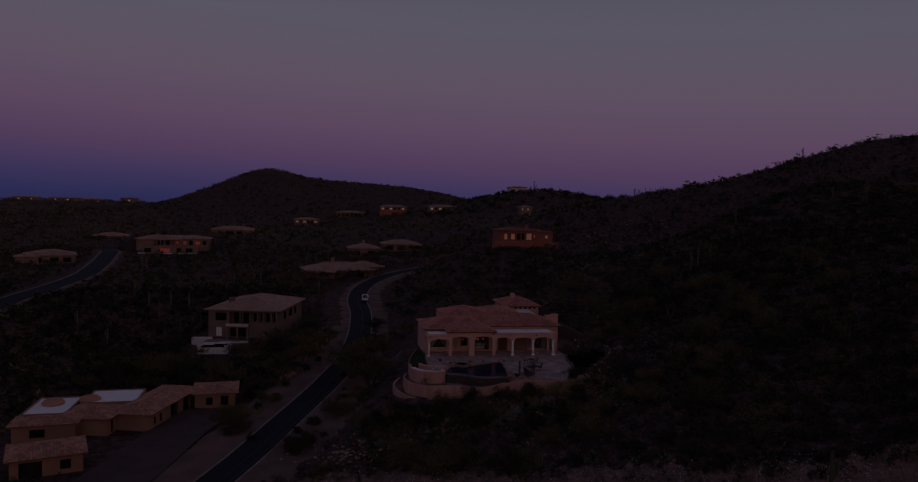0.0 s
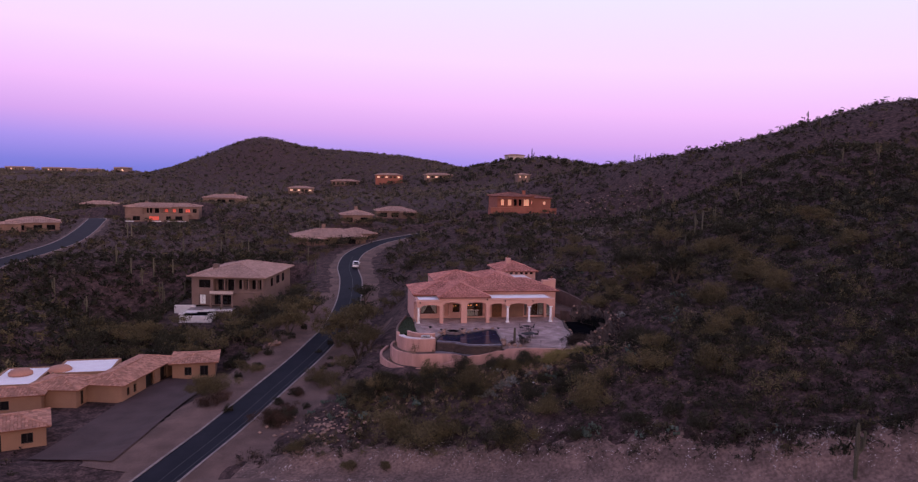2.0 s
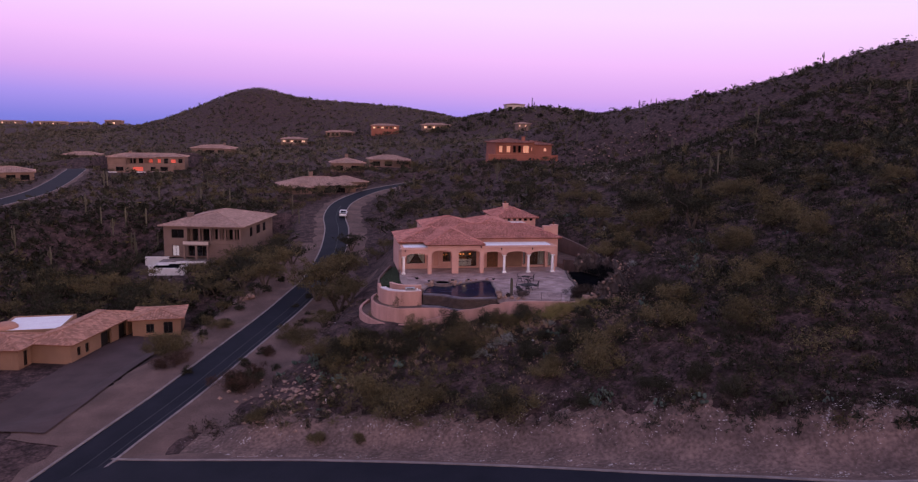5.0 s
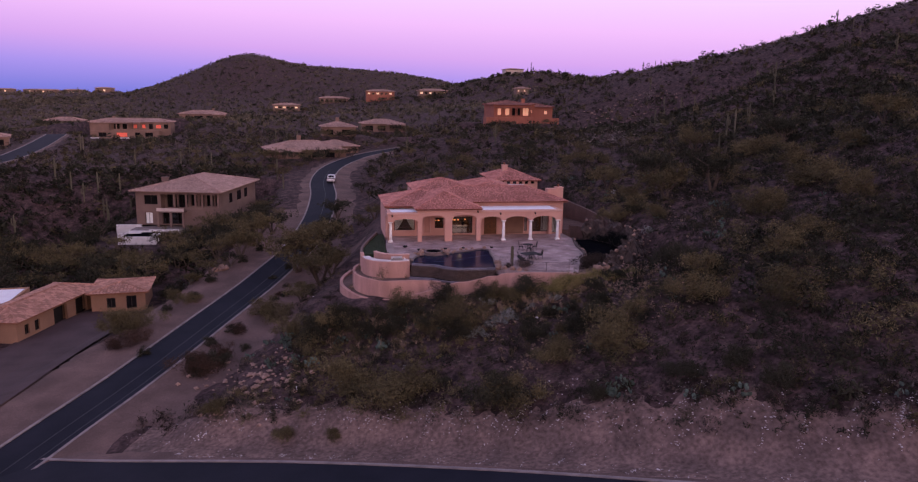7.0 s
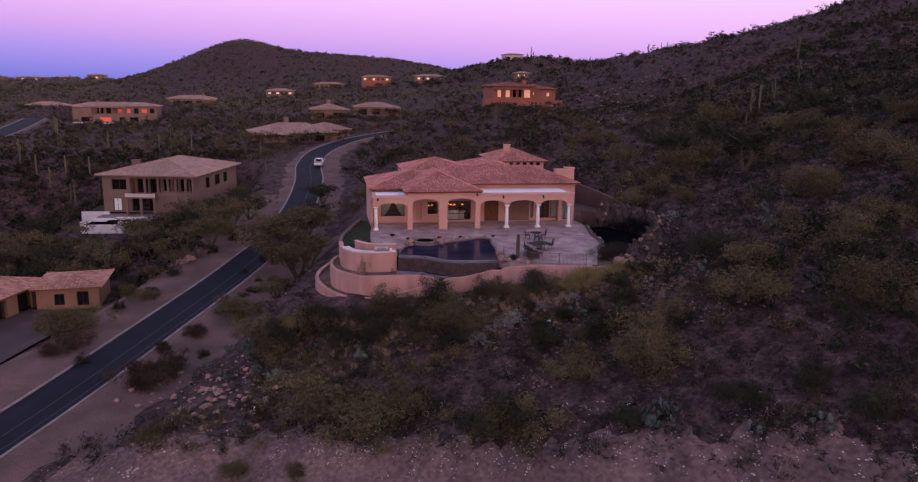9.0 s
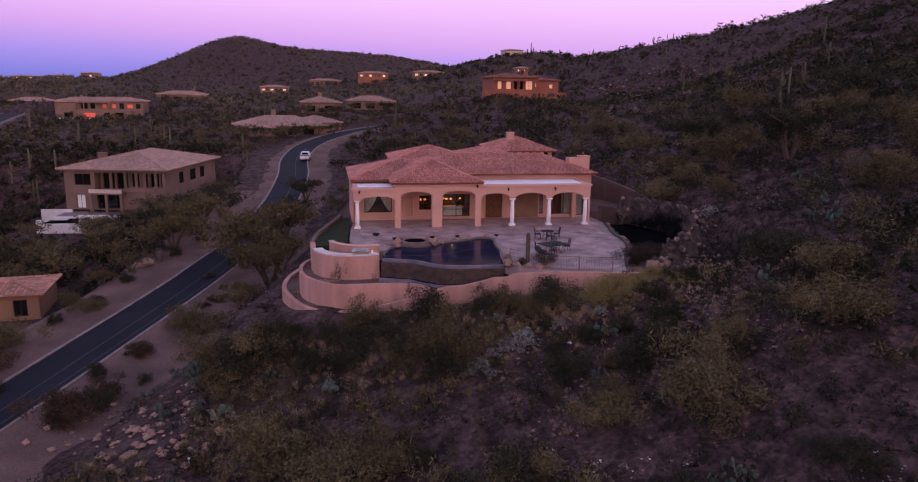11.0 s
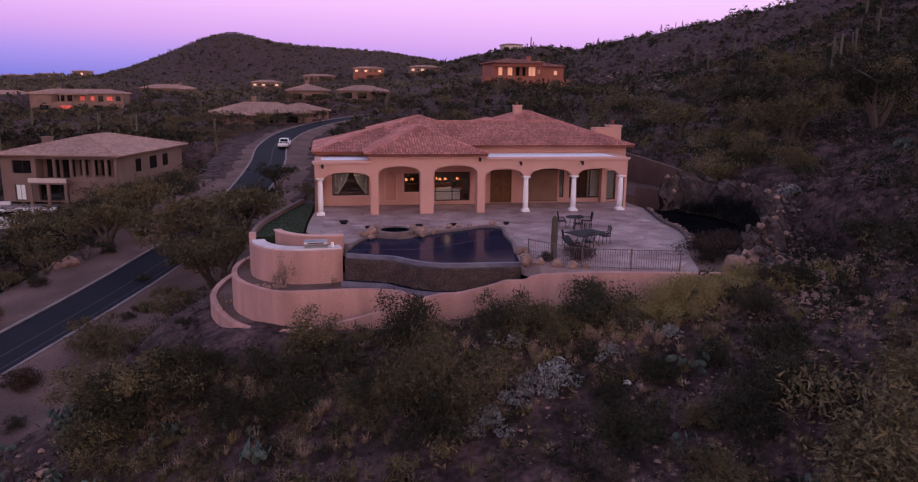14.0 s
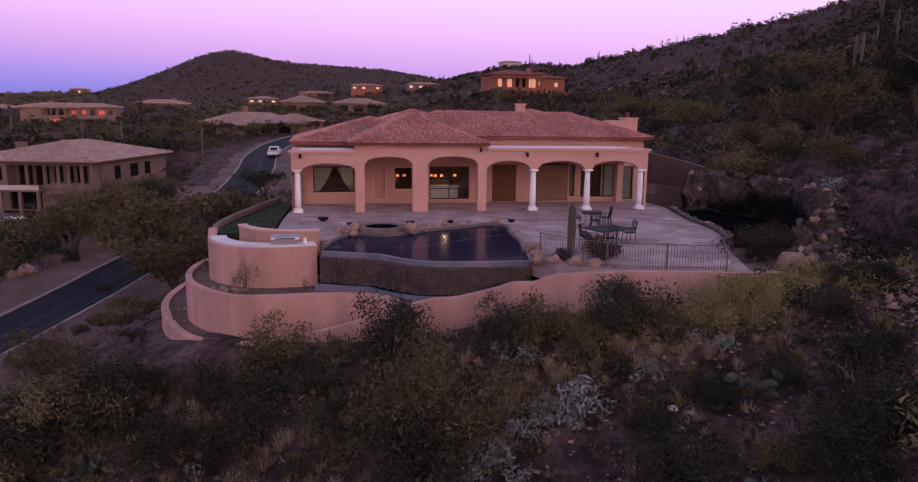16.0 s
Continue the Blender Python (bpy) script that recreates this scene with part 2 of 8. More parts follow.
M_grass_dry = mat("dry_straw_grass", (0.38, 0.275, 0.20), (0.27, 0.195, 0.14), 0.95, 0.5, 4.0, 0.2, 0.0, island=0.4, objrand=0.2, spec=0.1)
M_grass_yellow = mat("yellow_green_grass", (0.24, 0.195, 0.090), (0.19, 0.165, 0.065), 0.95, 0.5, 4.0, 0.2, 0.0, island=0.4, objrand=0.2, spec=0.1)
M_bark = mat("grey_bark", (0.12, 0.09, 0.07), (0.085, 0.065, 0.052), 0.95, 2.0, 14.0, 0.3, 0.3)
M_scrub_far = mat("far_scrub", (0.145, 0.125, 0.085), (0.095, 0.082, 0.060), 0.95, 0.02, 0.6, 0.3, 0.0, island=0.45, spec=0.05)
# brown for the panel that imitates a shaded recess
M_recess = mat("recess_shade_brown", (0.27, 0.165, 0.115), (0.23, 0.14, 0.10), 0.95, 0.8, 30.0, 0.1, 0.1, spec=0.1)
M_ledge = mat("white_roof_coating_ledge", (0.90, 0.88, 0.90), (0.84, 0.80, 0.83), 0.85, 0.8, 14.0, 0.08, 0.05)
# garden stucco with its shade put into the colour, for the lawn wall
M_lawn_wall = mat("shade_darkened_stucco", (0.18, 0.122, 0.11), (0.13, 0.088, 0.08), 0.95, 0.6, 10.0, 0.2, 0.2)
M_lamp = glow("warm_lamp_glow", (1.0, 0.34, 0.12), 0.85)
M_bulb = glow("chandelier_bulb_glow", (1.0, 0.72, 0.42), 4.0)
M_window_red = glow("lit_window_red", (1.0, 0.16, 0.10), 0.15)
M_window_peach = glow("lit_window_peach", (1.0, 0.50, 0.32), 0.30)
M_tile_rust = mat("dark_red_tile", (0.30, 0.125, 0.095), (0.24, 0.10, 0.08), 0.85, 0.4, 10.0, 0.2, 0.1, island=0.3)
M_window_pale = glow("lit_window_pale", (1.0, 0.62, 0.40), 0.6)


def glass_mat(name, tint, rough):
    m = bpy.data.materials.new(name)
    m.use_nodes = True
    n, l = m.node_tree.nodes, m.node_tree.links
    n.remove(n["Principled BSDF"])
    tr, gl, mx, fr = n.new("ShaderNodeBsdfTransparent"), n.new("ShaderNodeBsdfGlossy"), n.new("ShaderNodeMixShader"), n.new("ShaderNodeFresnel")
    tr.inputs[0].default_value = (*tint, 1)
    gl.inputs["Roughness"].default_value = rough
    l.new(fr.outputs[0], mx.inputs[0])
    l.new(tr.outputs[0], mx.inputs[1])
    l.new(gl.outputs[0], mx.inputs[2])
    l.new(mx.outputs[0], n["Material Output"].inputs["Surface"])
    return m


M_glass = glass_mat("window_glass", (0.92, 0.92, 0.92), 0.02)
M_glass_dark = mat("dark_window_pane", (0.012, 0.011, 0.012), None, 0.08, 1.0, 4.0, 0.2, 0.0, spec=0.6)


# ---- building helpers ----
def thing(name, label, category, loc=(0, 0, 0), yaw=0.0, group="", kind=""):
    ob = new(name)
    ob.matrix_basis = pose(*loc, 0, 0, yaw)
    return tagged(ob, label, category, group, kind)


def part(name, bm, material, parent, label="", smooth=False, kind=""):
    me = bm
    if isinstance(bm, bmesh.types.BMesh):
        me = bpy.data.meshes.new(name)
        bm.to_mesh(me)
        bm.free()
    if smooth:
        for p in me.polygons:
            p.use_smooth = True
    if not me.materials:
        me.materials.append(material)
    ob = new(name, me)
    ob.parent = parent
    return tagged(ob, label, kind=kind)


def solid(name, bm, material, label, category, group="", kind="", smooth=False):
    ob = part(name, bm, material, None, smooth=smooth)
    return tagged(ob, label, category, group, kind)


def B():
    return bmesh.new()


def box(bm, x0, x1, y0, y1, z0, z1):
    v = [bm.verts.new((x, y, z)) for z in (z0, z1) for y in (y0, y1) for x in (x0, x1)]
    for f in ((0, 2, 3, 1), (4, 5, 7, 6), (0, 1, 5, 4), (2, 6, 7, 3), (0, 4, 6, 2), (1, 3, 7, 5)):
        bm.faces.new([v[i] for i in f])
    return bm


def hexa(bm, pts):
    v = [bm.verts.new(p) for p in pts]
    for f in ((0, 2, 3, 1), (4, 5, 7, 6), (0, 1, 5, 4), (2, 6, 7, 3), (0, 4, 6, 2), (1, 3, 7, 5)):
        bm.faces.new([v[i] for i in f])


def prism(bm, poly, z0, z1):
    lo = [bm.verts.new((x, y, z0)) for x, y in poly]
    hi = [bm.verts.new((x, y, z1)) for x, y in poly]
    bm.faces.new(hi)
    bm.faces.new(lo[::-1])
    n = len(poly)
    for i in range(n):
        bm.faces.new((lo[i], lo[(i + 1) % n], hi[(i + 1) % n], hi[i]))
    return bm


def lathe(bm, profile, segs=20, centre=(0, 0, 0)):
    rings = []
    for r, z in profile:
        rings.append([bm.verts.new((centre[0] + r * math.cos(2 * math.pi * k / segs), centre[1] + r * math.sin(2 * math.pi * k / segs), centre[2] + z)) for k in range(segs)])
    for a, b in zip(rings, rings[1:]):
        for k in range(segs):
            bm.faces.new((a[k], a[(k + 1) % segs], b[(k + 1) % segs], b[k]))
    bm.faces.new(rings[0][::-1])
    bm.faces.new(rings[-1])
    return bm


def tube(bm, pts, radii, segs=6):
    pts = [Vector(p) for p in pts]
    rings = []
    for i, p in enumerate(pts):
        d = (pts[min(i + 1, len(pts) - 1)] - pts[max(i - 1, 0)]).normalized()
        a = d.orthogonal().normalized()
        b = d.cross(a)
        r = radii[i] if isinstance(radii, (list, tuple)) else radii
        rings.append([bm.verts.new(p + r * (math.cos(2 * math.pi * k / segs) * a + math.sin(2 * math.pi * k / segs) * b)) for k in range(segs)])
    for a, b in zip(rings, rings[1:]):
        best = min(range(segs), key=lambda s: (a[0].co - b[s].co).length)
        for k in range(segs):
            bm.faces.new((a[k], a[(k + 1) % segs], b[(k + 1 + best) % segs], b[(k + best) % segs]))
    bm.faces.new(rings[0][::-1])
    bm.faces.new(rings[-1])
    return bm


def rock_bm(size, seed, sub=2, flat=0.7):
    bm = B()
    bmesh.ops.create_icosphere(bm, subdivisions=sub, radius=1.0)
    off = Vector((seed * 7.3, seed * 3.1, seed * 1.7))
    for v in bm.verts:
        k = 1 + 0.45 * noise.noise(v.co * 1.1 + off) + 0.18 * noise.noise(v.co * 2.9 + off)
        v.co = Vector((v.co.x * k * size, v.co.y * k * size * 0.85, v.co.z * k * size * flat))
    return bm


def catmull(pts, n=6):
    out = []
    for i in range(len(pts) - 1):
        p = [np.array(pts[max(0, min(len(pts) - 1, i + k))], float) for k in (-1, 0, 1, 2)]
        for s in range(n):
            t = s / n
            out.append(0.5 * (2 * p[1] + (p[2] - p[0]) * t + (2 * p[0] - 5 * p[1] + 4 * p[2] - p[3]) * t * t + (3 * p[1] - p[0] - 3 * p[2] + p[3]) * t ** 3))
    out.append(np.array(pts[-1], float))
    return [tuple(float(c) for c in q) for q in out]


def side_offsets(line, d):
    """Points d to the right of a plan line."""
    out = []
    for i, p in enumerate(line):
        a, b = line[max(0, i - 1)], line[min(len(line) - 1, i + 1)]
        tx, ty = b[0] - a[0], b[1] - a[1]
        n = math.hypot(tx, ty) or 1
        out.append((p[0] + d * ty / n, p[1] - d * tx / n))
    return out


def wall_run(line, thick, tops, bottoms):
    """A wall along a plan line, with a height at each point."""
    bm = B()
    l, r = side_offsets(line, -thick / 2), side_offsets(line, thick / 2)
    rows = [[bm.verts.new((*l[i], bottoms[i])), bm.verts.new((*l[i], tops[i])), bm.verts.new((*r[i], tops[i])), bm.verts.new((*r[i], bottoms[i]))] for i in range(len(line))]
    for a, b in zip(rows, rows[1:]):
        for k in range(4):
            bm.faces.new((a[k], b[k], b[(k + 1) % 4], a[(k + 1) % 4]))
    bm.faces.new(rows[0])
    bm.faces.new(rows[-1][::-1])
    bmesh.ops.recalc_face_normals(bm, faces=bm.faces)
    return bm


def holed_wall(bm, x0, x1, z0, z1, y0, y1, holes):
    """An upright wall along x with openings (a, b, bottom, spring, crown); crown above spring makes an arch."""
    xs = {x0, x1}
    for a, b, bot, spring, crown in holes:
        n = 12 if crown > spring else 1
        xs |= {a + (b - a) * i / n for i in range(n + 1)}
    xs = sorted(xs)
    for a, b in zip(xs, xs[1:]):
        if b - a < 1e-5:
            continue
        mid = (a + b) / 2
        spans = [((z0, z0), (z1, z1))]
        for ha, hb, bot, spring, crown in sorted(holes, key=lambda h: h[2]):
            if ha < mid < hb:
                def top(x):
                    u = max(-1.0, min(1.0, (2 * x - ha - hb) / (hb - ha)))
                    return spring + (crown - spring) * math.sqrt(max(0.0, 1 - u * u))
                lo, hi = spans.pop()
                if bot > lo[0] + 1e-4:
                    spans.append((lo, (bot, bot)))
                spans.append(((top(a), top(b)), hi))
        for (l0, l1), (h0, h1) in spans:
            hexa(bm, [(a, y0, l0), (b, y0, l1), (a, y1, l0), (b, y1, l1), (a, y0, h0), (b, y0, h1), (a, y1, h0), (b, y1, h1)])
    bmesh.ops.remove_doubles(bm, verts=bm.verts[:], dist=1e-4)
    return bm


def mesh_arrays(name, verts, faces, material):
    """A mesh from numpy arrays of points and of equal-sided faces."""
    me = bpy.data.meshes.new(name)
    n, k = faces.shape
    me.vertices.add(len(verts))
    me.vertices.foreach_set("co", np.ascontiguousarray(verts, np.float32).ravel())
    me.loops.add(n * k)
    me.loops.foreach_set("vertex_index", np.ascontiguousarray(faces, np.int32).ravel())
    me.polygons.add(n)
    me.polygons.foreach_set("loop_start", np.arange(0, n * k, k, dtype=np.int32))
    me.polygons.foreach_set("loop_total", np.full(n, k, np.int32))
    me.update(calc_edges=True)
    me.materials.append(material)
    return me


def tile_mesh(name, slopes, spacing, row, material, rise):
    """Barrel tiles in courses over sloping polygons; each polygon begins with its eave from end to end."""
    V, F = [], []
    for poly in slopes:
        p = [Vector(q) for q in poly]
        u = (p[1] - p[0]).normalized()
        nrm = u.cross(p[2] - p[0]).normalized()
        if nrm.z < 0:
            nrm = -nrm
        v = nrm.cross(u)
        if v.z < 0:
            v = -v
        uv = [((q - p[0]).dot(u), (q - p[0]).dot(v)) for q in p]
        umin, umax = min(a for a, b in uv), max(a for a, b in uv)
        count = int((umax - umin) / spacing)
        for i in range(count):
            c = umin + (i + 0.5013) * (umax - umin) / count
            cross = []
            for (a0, b0), (a1, b1) in zip(uv, uv[1:] + uv[:1]):
                if (a0 - c) * (a1 - c) < 0:
                    cross.append(b0 + (b1 - b0) * (c - a0) / (a1 - a0))
            if len(cross) < 2:
                continue
            lo, hi = min(cross), max(cross)
            k = lo - 0.08
            while k < hi - 0.05:
                e = min(k + row * 1.06, hi + 0.05)
                jit = random.uniform(-0.015, 0.015)
                base = len(V)
                for w, lift, wide in ((k, 0.03, 0.5), (e, 0.0, 0.42)):
                    for s, h in ((-1, 0.0), (-0.6, 0.75), (0, 1.0), (0.6, 0.75), (1, 0.0)):
                        q = p[0] + u * (c + jit + s * spacing * wide) + v * w + nrm * (lift + rise * h)
                        V.append(q[:])
                for s in range(4):
                    F.append((base + s, base + s + 1, base + 6 + s, base + 5 + s))
                k += row
    return mesh_arrays(name, np.array(V), np.array(F), material)


def hip_slopes(x0, x1, y0, y1, z, pitch):
    """The four slopes, eave first, of a hipped roof over a rectangle."""
    w, d = x1 - x0, y1 - y0
    h = min(w, d) / 2
    top = z + h * pitch
    if w >= d:
        a, b = (x0 + h, (y0 + y1) / 2, top), (x1 - h, (y0 + y1) / 2, top)
        return [[(x0, y0, z), (x1, y0, z), b, a], [(x1, y1, z), (x0, y1, z), a, b], [(x0, y1, z), (x0, y0, z), a], [(x1, y0, z), (x1, y1, z), b]], [(x0, y0, z), (x0, y1, z), (x1, y0, z), (x1, y1, z)], a, b
    a, b = ((x0 + x1) / 2, y0 + h, top), ((x0 + x1) / 2, y1 - h, top)
    return [[(x0, y1, z), (x0, y0, z), a, b], [(x1, y0, z), (x1, y1, z), b, a], [(x0, y0, z), (x1, y0, z), a], [(x1, y1, z), (x0, y1, z), b]], [(x0, y0, z), (x1, y0, z), (x0, y1, z), (x1, y1, z)], a, b


def hip_roof(parent, x0, x1, y0, y1, z, pitch, tile, deck, spacing=0.3, row=0.42, rise=0.075, fascia=0.16, label=""):
    slopes, corners, a, b = hip_slopes(x0, x1, y0, y1, z, pitch)
    bm = B()
    for s in slopes:
        bm.faces.new([bm.verts.new(q) for q in s])
    bmesh.ops.remove_doubles(bm, verts=bm.verts, dist=1e-4)
    edge = [bm.verts.new((x, y, z - fascia)) for x, y in ((x0, y0), (x1, y0), (x1, y1), (x0, y1))]
    top = [next(v for v in bm.verts if (v.co - Vector((x, y, z))).length < 1e-3) for x, y in ((x0, y0), (x1, y0), (x1, y1), (x0, y1))]
    for i in range(4):
        bm.faces.new((edge[i], edge[(i + 1) % 4], top[(i + 1) % 4], top[i]))
    bm.faces.new(edge[::-1])
    bmesh.ops.recalc_face_normals(bm, faces=bm.faces)
    roof = part("roof", bm, deck, parent, label)
    part("roof_tiles", tile_mesh("roof_tiles", slopes, spacing, row, tile, rise), tile, roof, kind="stuff")
    caps = B()
    for c, e in zip(corners, (a, a, b, b)):
        c, e = Vector(c), Vector(e)
        n = max(2, int((e - c).length / (row * 1.1)))
        for i in range(n):
            s, t = c.lerp(e, i / n), c.lerp(e, (i + 1.1) / n)
            tube(caps, [s + Vector((0, 0, rise * 0.5 + 0.03)), t + Vector((0, 0, rise * 0.5))], [spacing * 0.37, spacing * 0.30], 6)
    n = max(1, int((Vector(b) - Vector(a)).length / (row * 1.1)))
    if (Vector(b) - Vector(a)).length > 0.3:
        for i in range(n):
            s, t = Vector(a).lerp(Vector(b), i / n), Vector(a).lerp(Vector(b), (i + 1.1) / n)
            tube(caps, [s + Vector((0, 0, rise * 0.5 + 0.03)), t + Vector((0, 0, rise * 0.5))], [spacing * 0.37, spacing * 0.30], 6)
    part("ridge_capping", caps, tile, roof, kind="stuff")
    return roof

# ---- ground ----
GROUND_LEVEL, GROUND_TILT, GROUND_RISE = 9.91, 9.47, -4.23
# swells of the ground: x, y, breadth in x and y, height
EAST_SWELLS = [
    (240, 160, 75, 75, 26.0), (90, 140, 40, 40, -13.1), (30, 20, 40, 40, -2.9), (240, 280, 75, 75, -12.8),
    (120, 280, 75, 75, 11.2), (300, 220, 75, 75, 22.7), (300, -80, 75, 75, 22.3), (120, 80, 40, 40, 13.7),
    (60, -40, 40, 40, 4.8), (30, -100, 40, 40, 9.4), (90, -10, 40, 40, 6.2), (180, 220, 75, 75, 11.0),
    (18, -36, 18, 18, 3.4), (60, 110, 40, 40, 1.5), (60, 220, 75, 75, -6.2), (30, 140, 40, 40, 5.2),
]
WEST_SWELLS = [
    (-17, -8, 5, 6, 1.3), (-10, -18, 7, 4, 1.2), (-2, -19, 6, 4, 1.1), (-17, -14.6, 4.5, 4, 1.6), (7.5, -21.2, 5, 2.6, 0.7),
    (-180, 160, 75, 75, 6.6), (0, -80, 75, 75, -21.6), (-60, 20, 40, 40, -13.0), (0, 100, 75, 75, -9.5),
    (-120, -80, 75, 75, -15.7), (0, 280, 75, 75, -8.9), (-72, 72, 18, 18, -13.5), (-120, 280, 75, 75, 9.7),
    (-36, -18, 18, 18, -1.5), (-36, 72, 18, 18, -3.9), (-300, -200, 75, 75, -8.8), (-54, 54, 18, 18, -3.8),
    (-180, 40, 75, 75, -5.0), (-120, 220, 75, 75, -4.7), (-72, 0, 18, 18, -2.2), (-18, 54, 18, 18, -1.8),
    (-36, 0, 18, 18, -1.3), (-30, 140, 40, 40, -1.7), (-104, 236, 34, 28, -3.0),
]
FAR_HILLS = [
    (-110, 835, 80, 150, 45.0), (-15, 830, 70, 140, 14.6), (-190, 860, 80, 150, 15.5), (-112, 830, 32, 70, 5.0), (70, 800, 120, 160, 36.6),
    (150, 545, 70, 80, 16.5), (230, 520, 130, 110, 15.5), (60, 640, 170, 120, 8.8), (-330, 1050, 180, 200, 16.0),
    (-600, 1500, 400, 250, 15.4),
]



def natural(x, y):
    """Height of the untouched desert at arrays of x and y."""
    x, y = np.asarray(x, float), np.asarray(y, float)
    k = np.clip((y - 150) / 600, 0, 1)
    k = k * k * (3 - 2 * k)
    h = GROUND_LEVEL + GROUND_TILT * np.clip(x, -200, 200) / 100 * (1 - k) + GROUND_RISE * k
    for a, b, p, q, v in EAST_SWELLS + WEST_SWELLS + FAR_HILLS:
        h = h + v * np.exp(-((x - a) / p) ** 2 - ((y - b) / q) ** 2)
    h = h + 0.35 * np.sin(x * 0.31 + 1.3 * np.sin(y * 0.17)) * np.sin(y * 0.27 + 1.1 * np.sin(x * 0.13))
    return h + 0.12 * np.sin(x * 1.1 + y * 0.7) * np.sin(y * 0.9 - x * 0.4)


def smooth(e0, e1, v):
    t = np.clip((v - e0) / (e1 - e0), 0, 1)
    return t * t * (3 - 2 * t)


# roads: x, y, z, half width along the middle line
MAIN_ROAD = catmull([(-77, -130, -19.0, 2.6), (-60, -75, -15.6, 2.6), (-52.1, -47, -13.7, 2.6), (-45.1, -28, -12.2, 2.6), (-40.0, -15, -11.2, 2.6), (-34.9, 0, -10.1, 2.6), (-30.2, 13, -8.9, 2.6), (-27.3, 22, -8.0, 2.6),
                     (-24.2, 33, -6.9, 2.6), (-21.5, 52, -5.1, 2.6), (-20.4, 73, -3.4, 2.7), (-20.8, 93, -2.3, 2.7), (-18.8, 112, -1.1, 2.7),
                     (-14, 126.5, 0.0, 2.7), (-6.8, 140, 1.0, 2.7), (5.5, 152.5, 2.2, 2.7), (22, 161, 4.0, 2.7)], 8)
CROSS_ROAD = catmull([(-47, -33, -12.6, 4.0), (-38, -36.8, -11.6, 4.0), (-22.5, -41.6, -10.4, 4.0), (-7, -49, -8.4, 4.0), (7.5, -58.5, -5.6, 4.0), (21, -65.5, -3.4, 4.0), (50, -76, 3, 4.0), (90, -86, 11, 4.0)], 8)
FAR_ROAD = catmull([(-110, 30, -4, 3.6), (-112, 60, -2.6, 3.6), (-113, 90, -1.6, 3.6), (-112.5, 120, -1.1, 3.6), (-114, 150, -0.7, 3.6), (-119.5, 185, 0.2, 3.6), (-126.5, 220, 1.2, 3.6), (-131, 240, 1.6, 3.6), (-140, 262, 0.4, 3.6), (-152, 285, -1.6, 3.4)], 6)


def near_line(x, y, line):
    """Distance from each point to a line, and the line's height there."""
    x, y = np.asarray(x, float), np.asarray(y, float)
    best, z = np.full(x.shape, 1e9), np.zeros(x.shape)
    for a, b in zip(line, line[1:]):
        dx, dy = b[0] - a[0], b[1] - a[1]
        t = np.clip(((x - a[0]) * dx + (y - a[1]) * dy) / (dx * dx + dy * dy), 0, 1)
        d = np.hypot(x - a[0] - t * dx, y - a[1] - t * dy)
        m = d < best
        best = np.where(m, d, best)
        z = np.where(m, a[2] + t * (b[2] - a[2]), z)
    return best, z


# level building plots: centre, half sizes, turn, height of the plot
PLOTS = [(0.3, 12.0, 19.0, 30.0, 0, -0.7), (-2.5, -9.0, 14.5, 9.5, 0, -1.9), (-48, 79, 13, 17, -12, -8.7), (-62.5, 5, 17, 22, 0, -12.7),
         (-25, 140, 16, 12, 8, 0.2), (-15, 180, 9, 9, 0, 4.8), (3, 216, 12, 10, 0, 5.0), (-112.5, 288, 21, 13, 3, -2.2), (-93, 372, 17, 12, 0, 3.0),
         (46, 169, 14, 11, 4, 10.4), (-55.5, 60, 8.5, 8.5, 0, -10.5), (-142, 196, 12, 12, 0, -0.6), (-158, 336, 11, 9, 0, 1.4), (-109, 260, 20, 16, 0, -1.8)]


def in_plot(x, y, plot, grow=0.0):
    cx, cy, hx, hy, turn, z = plot
    c, s = math.cos(radians(turn)), math.sin(radians(turn))
    u, v = (x - cx) * c + (y - cy) * s, -(x - cx) * s + (y - cy) * c
    return np.maximum(np.abs(u) - hx - grow, np.abs(v) - hy - grow)


def ground_height(x, y):
    h = natural(x, y)
    for i, plot in enumerate(PLOTS):
        w = 1 - smooth(0.0, 3.0 if i < 2 else 7.0, in_plot(x, y, plot))
        level = np.minimum(h, plot[5]) if i < 2 else plot[5]
        h = h * (1 - w) + level * w
    for line, flat, fade in ((FAR_ROAD, 6.0, 16.0), (CROSS_ROAD, 6.3, 11.0), (MAIN_ROAD, 8.2, 15.0)):
        d, z = near_line(x, y, line)
        w = 1 - smooth(flat, fade, d)
        h = h * (1 - w) + (z - 0.14) * w
    return h


def steps(stops):
    out = []
    for a, b, d in stops:
        n = max(1, round((b - a) / d))
        out += [a + (b - a) * i / n for i in range(n)]
    return out + [stops[-1][1]]


gx = np.array(steps([(-3200, -800, 240), (-800, -200, 20), (-200, -80, 4), (-80, 70, 1.0), (70, 200, 3.5), (200, 800, 20), (800, 3200, 240)]))
gy = np.array(steps([(-1500, -200, 100), (-200, -75, 5), (-75, 60, 1.0), (60, 260, 2.5), (260, 900, 10), (900, 1600, 40), (1600, 4600, 300)]))
GX, GY = np.meshgrid(gx, gy)
GZ = ground_height(GX, GY)
nx, ny = len(gx), len(gy)
idx = np.arange(nx * ny).reshape(ny, nx)
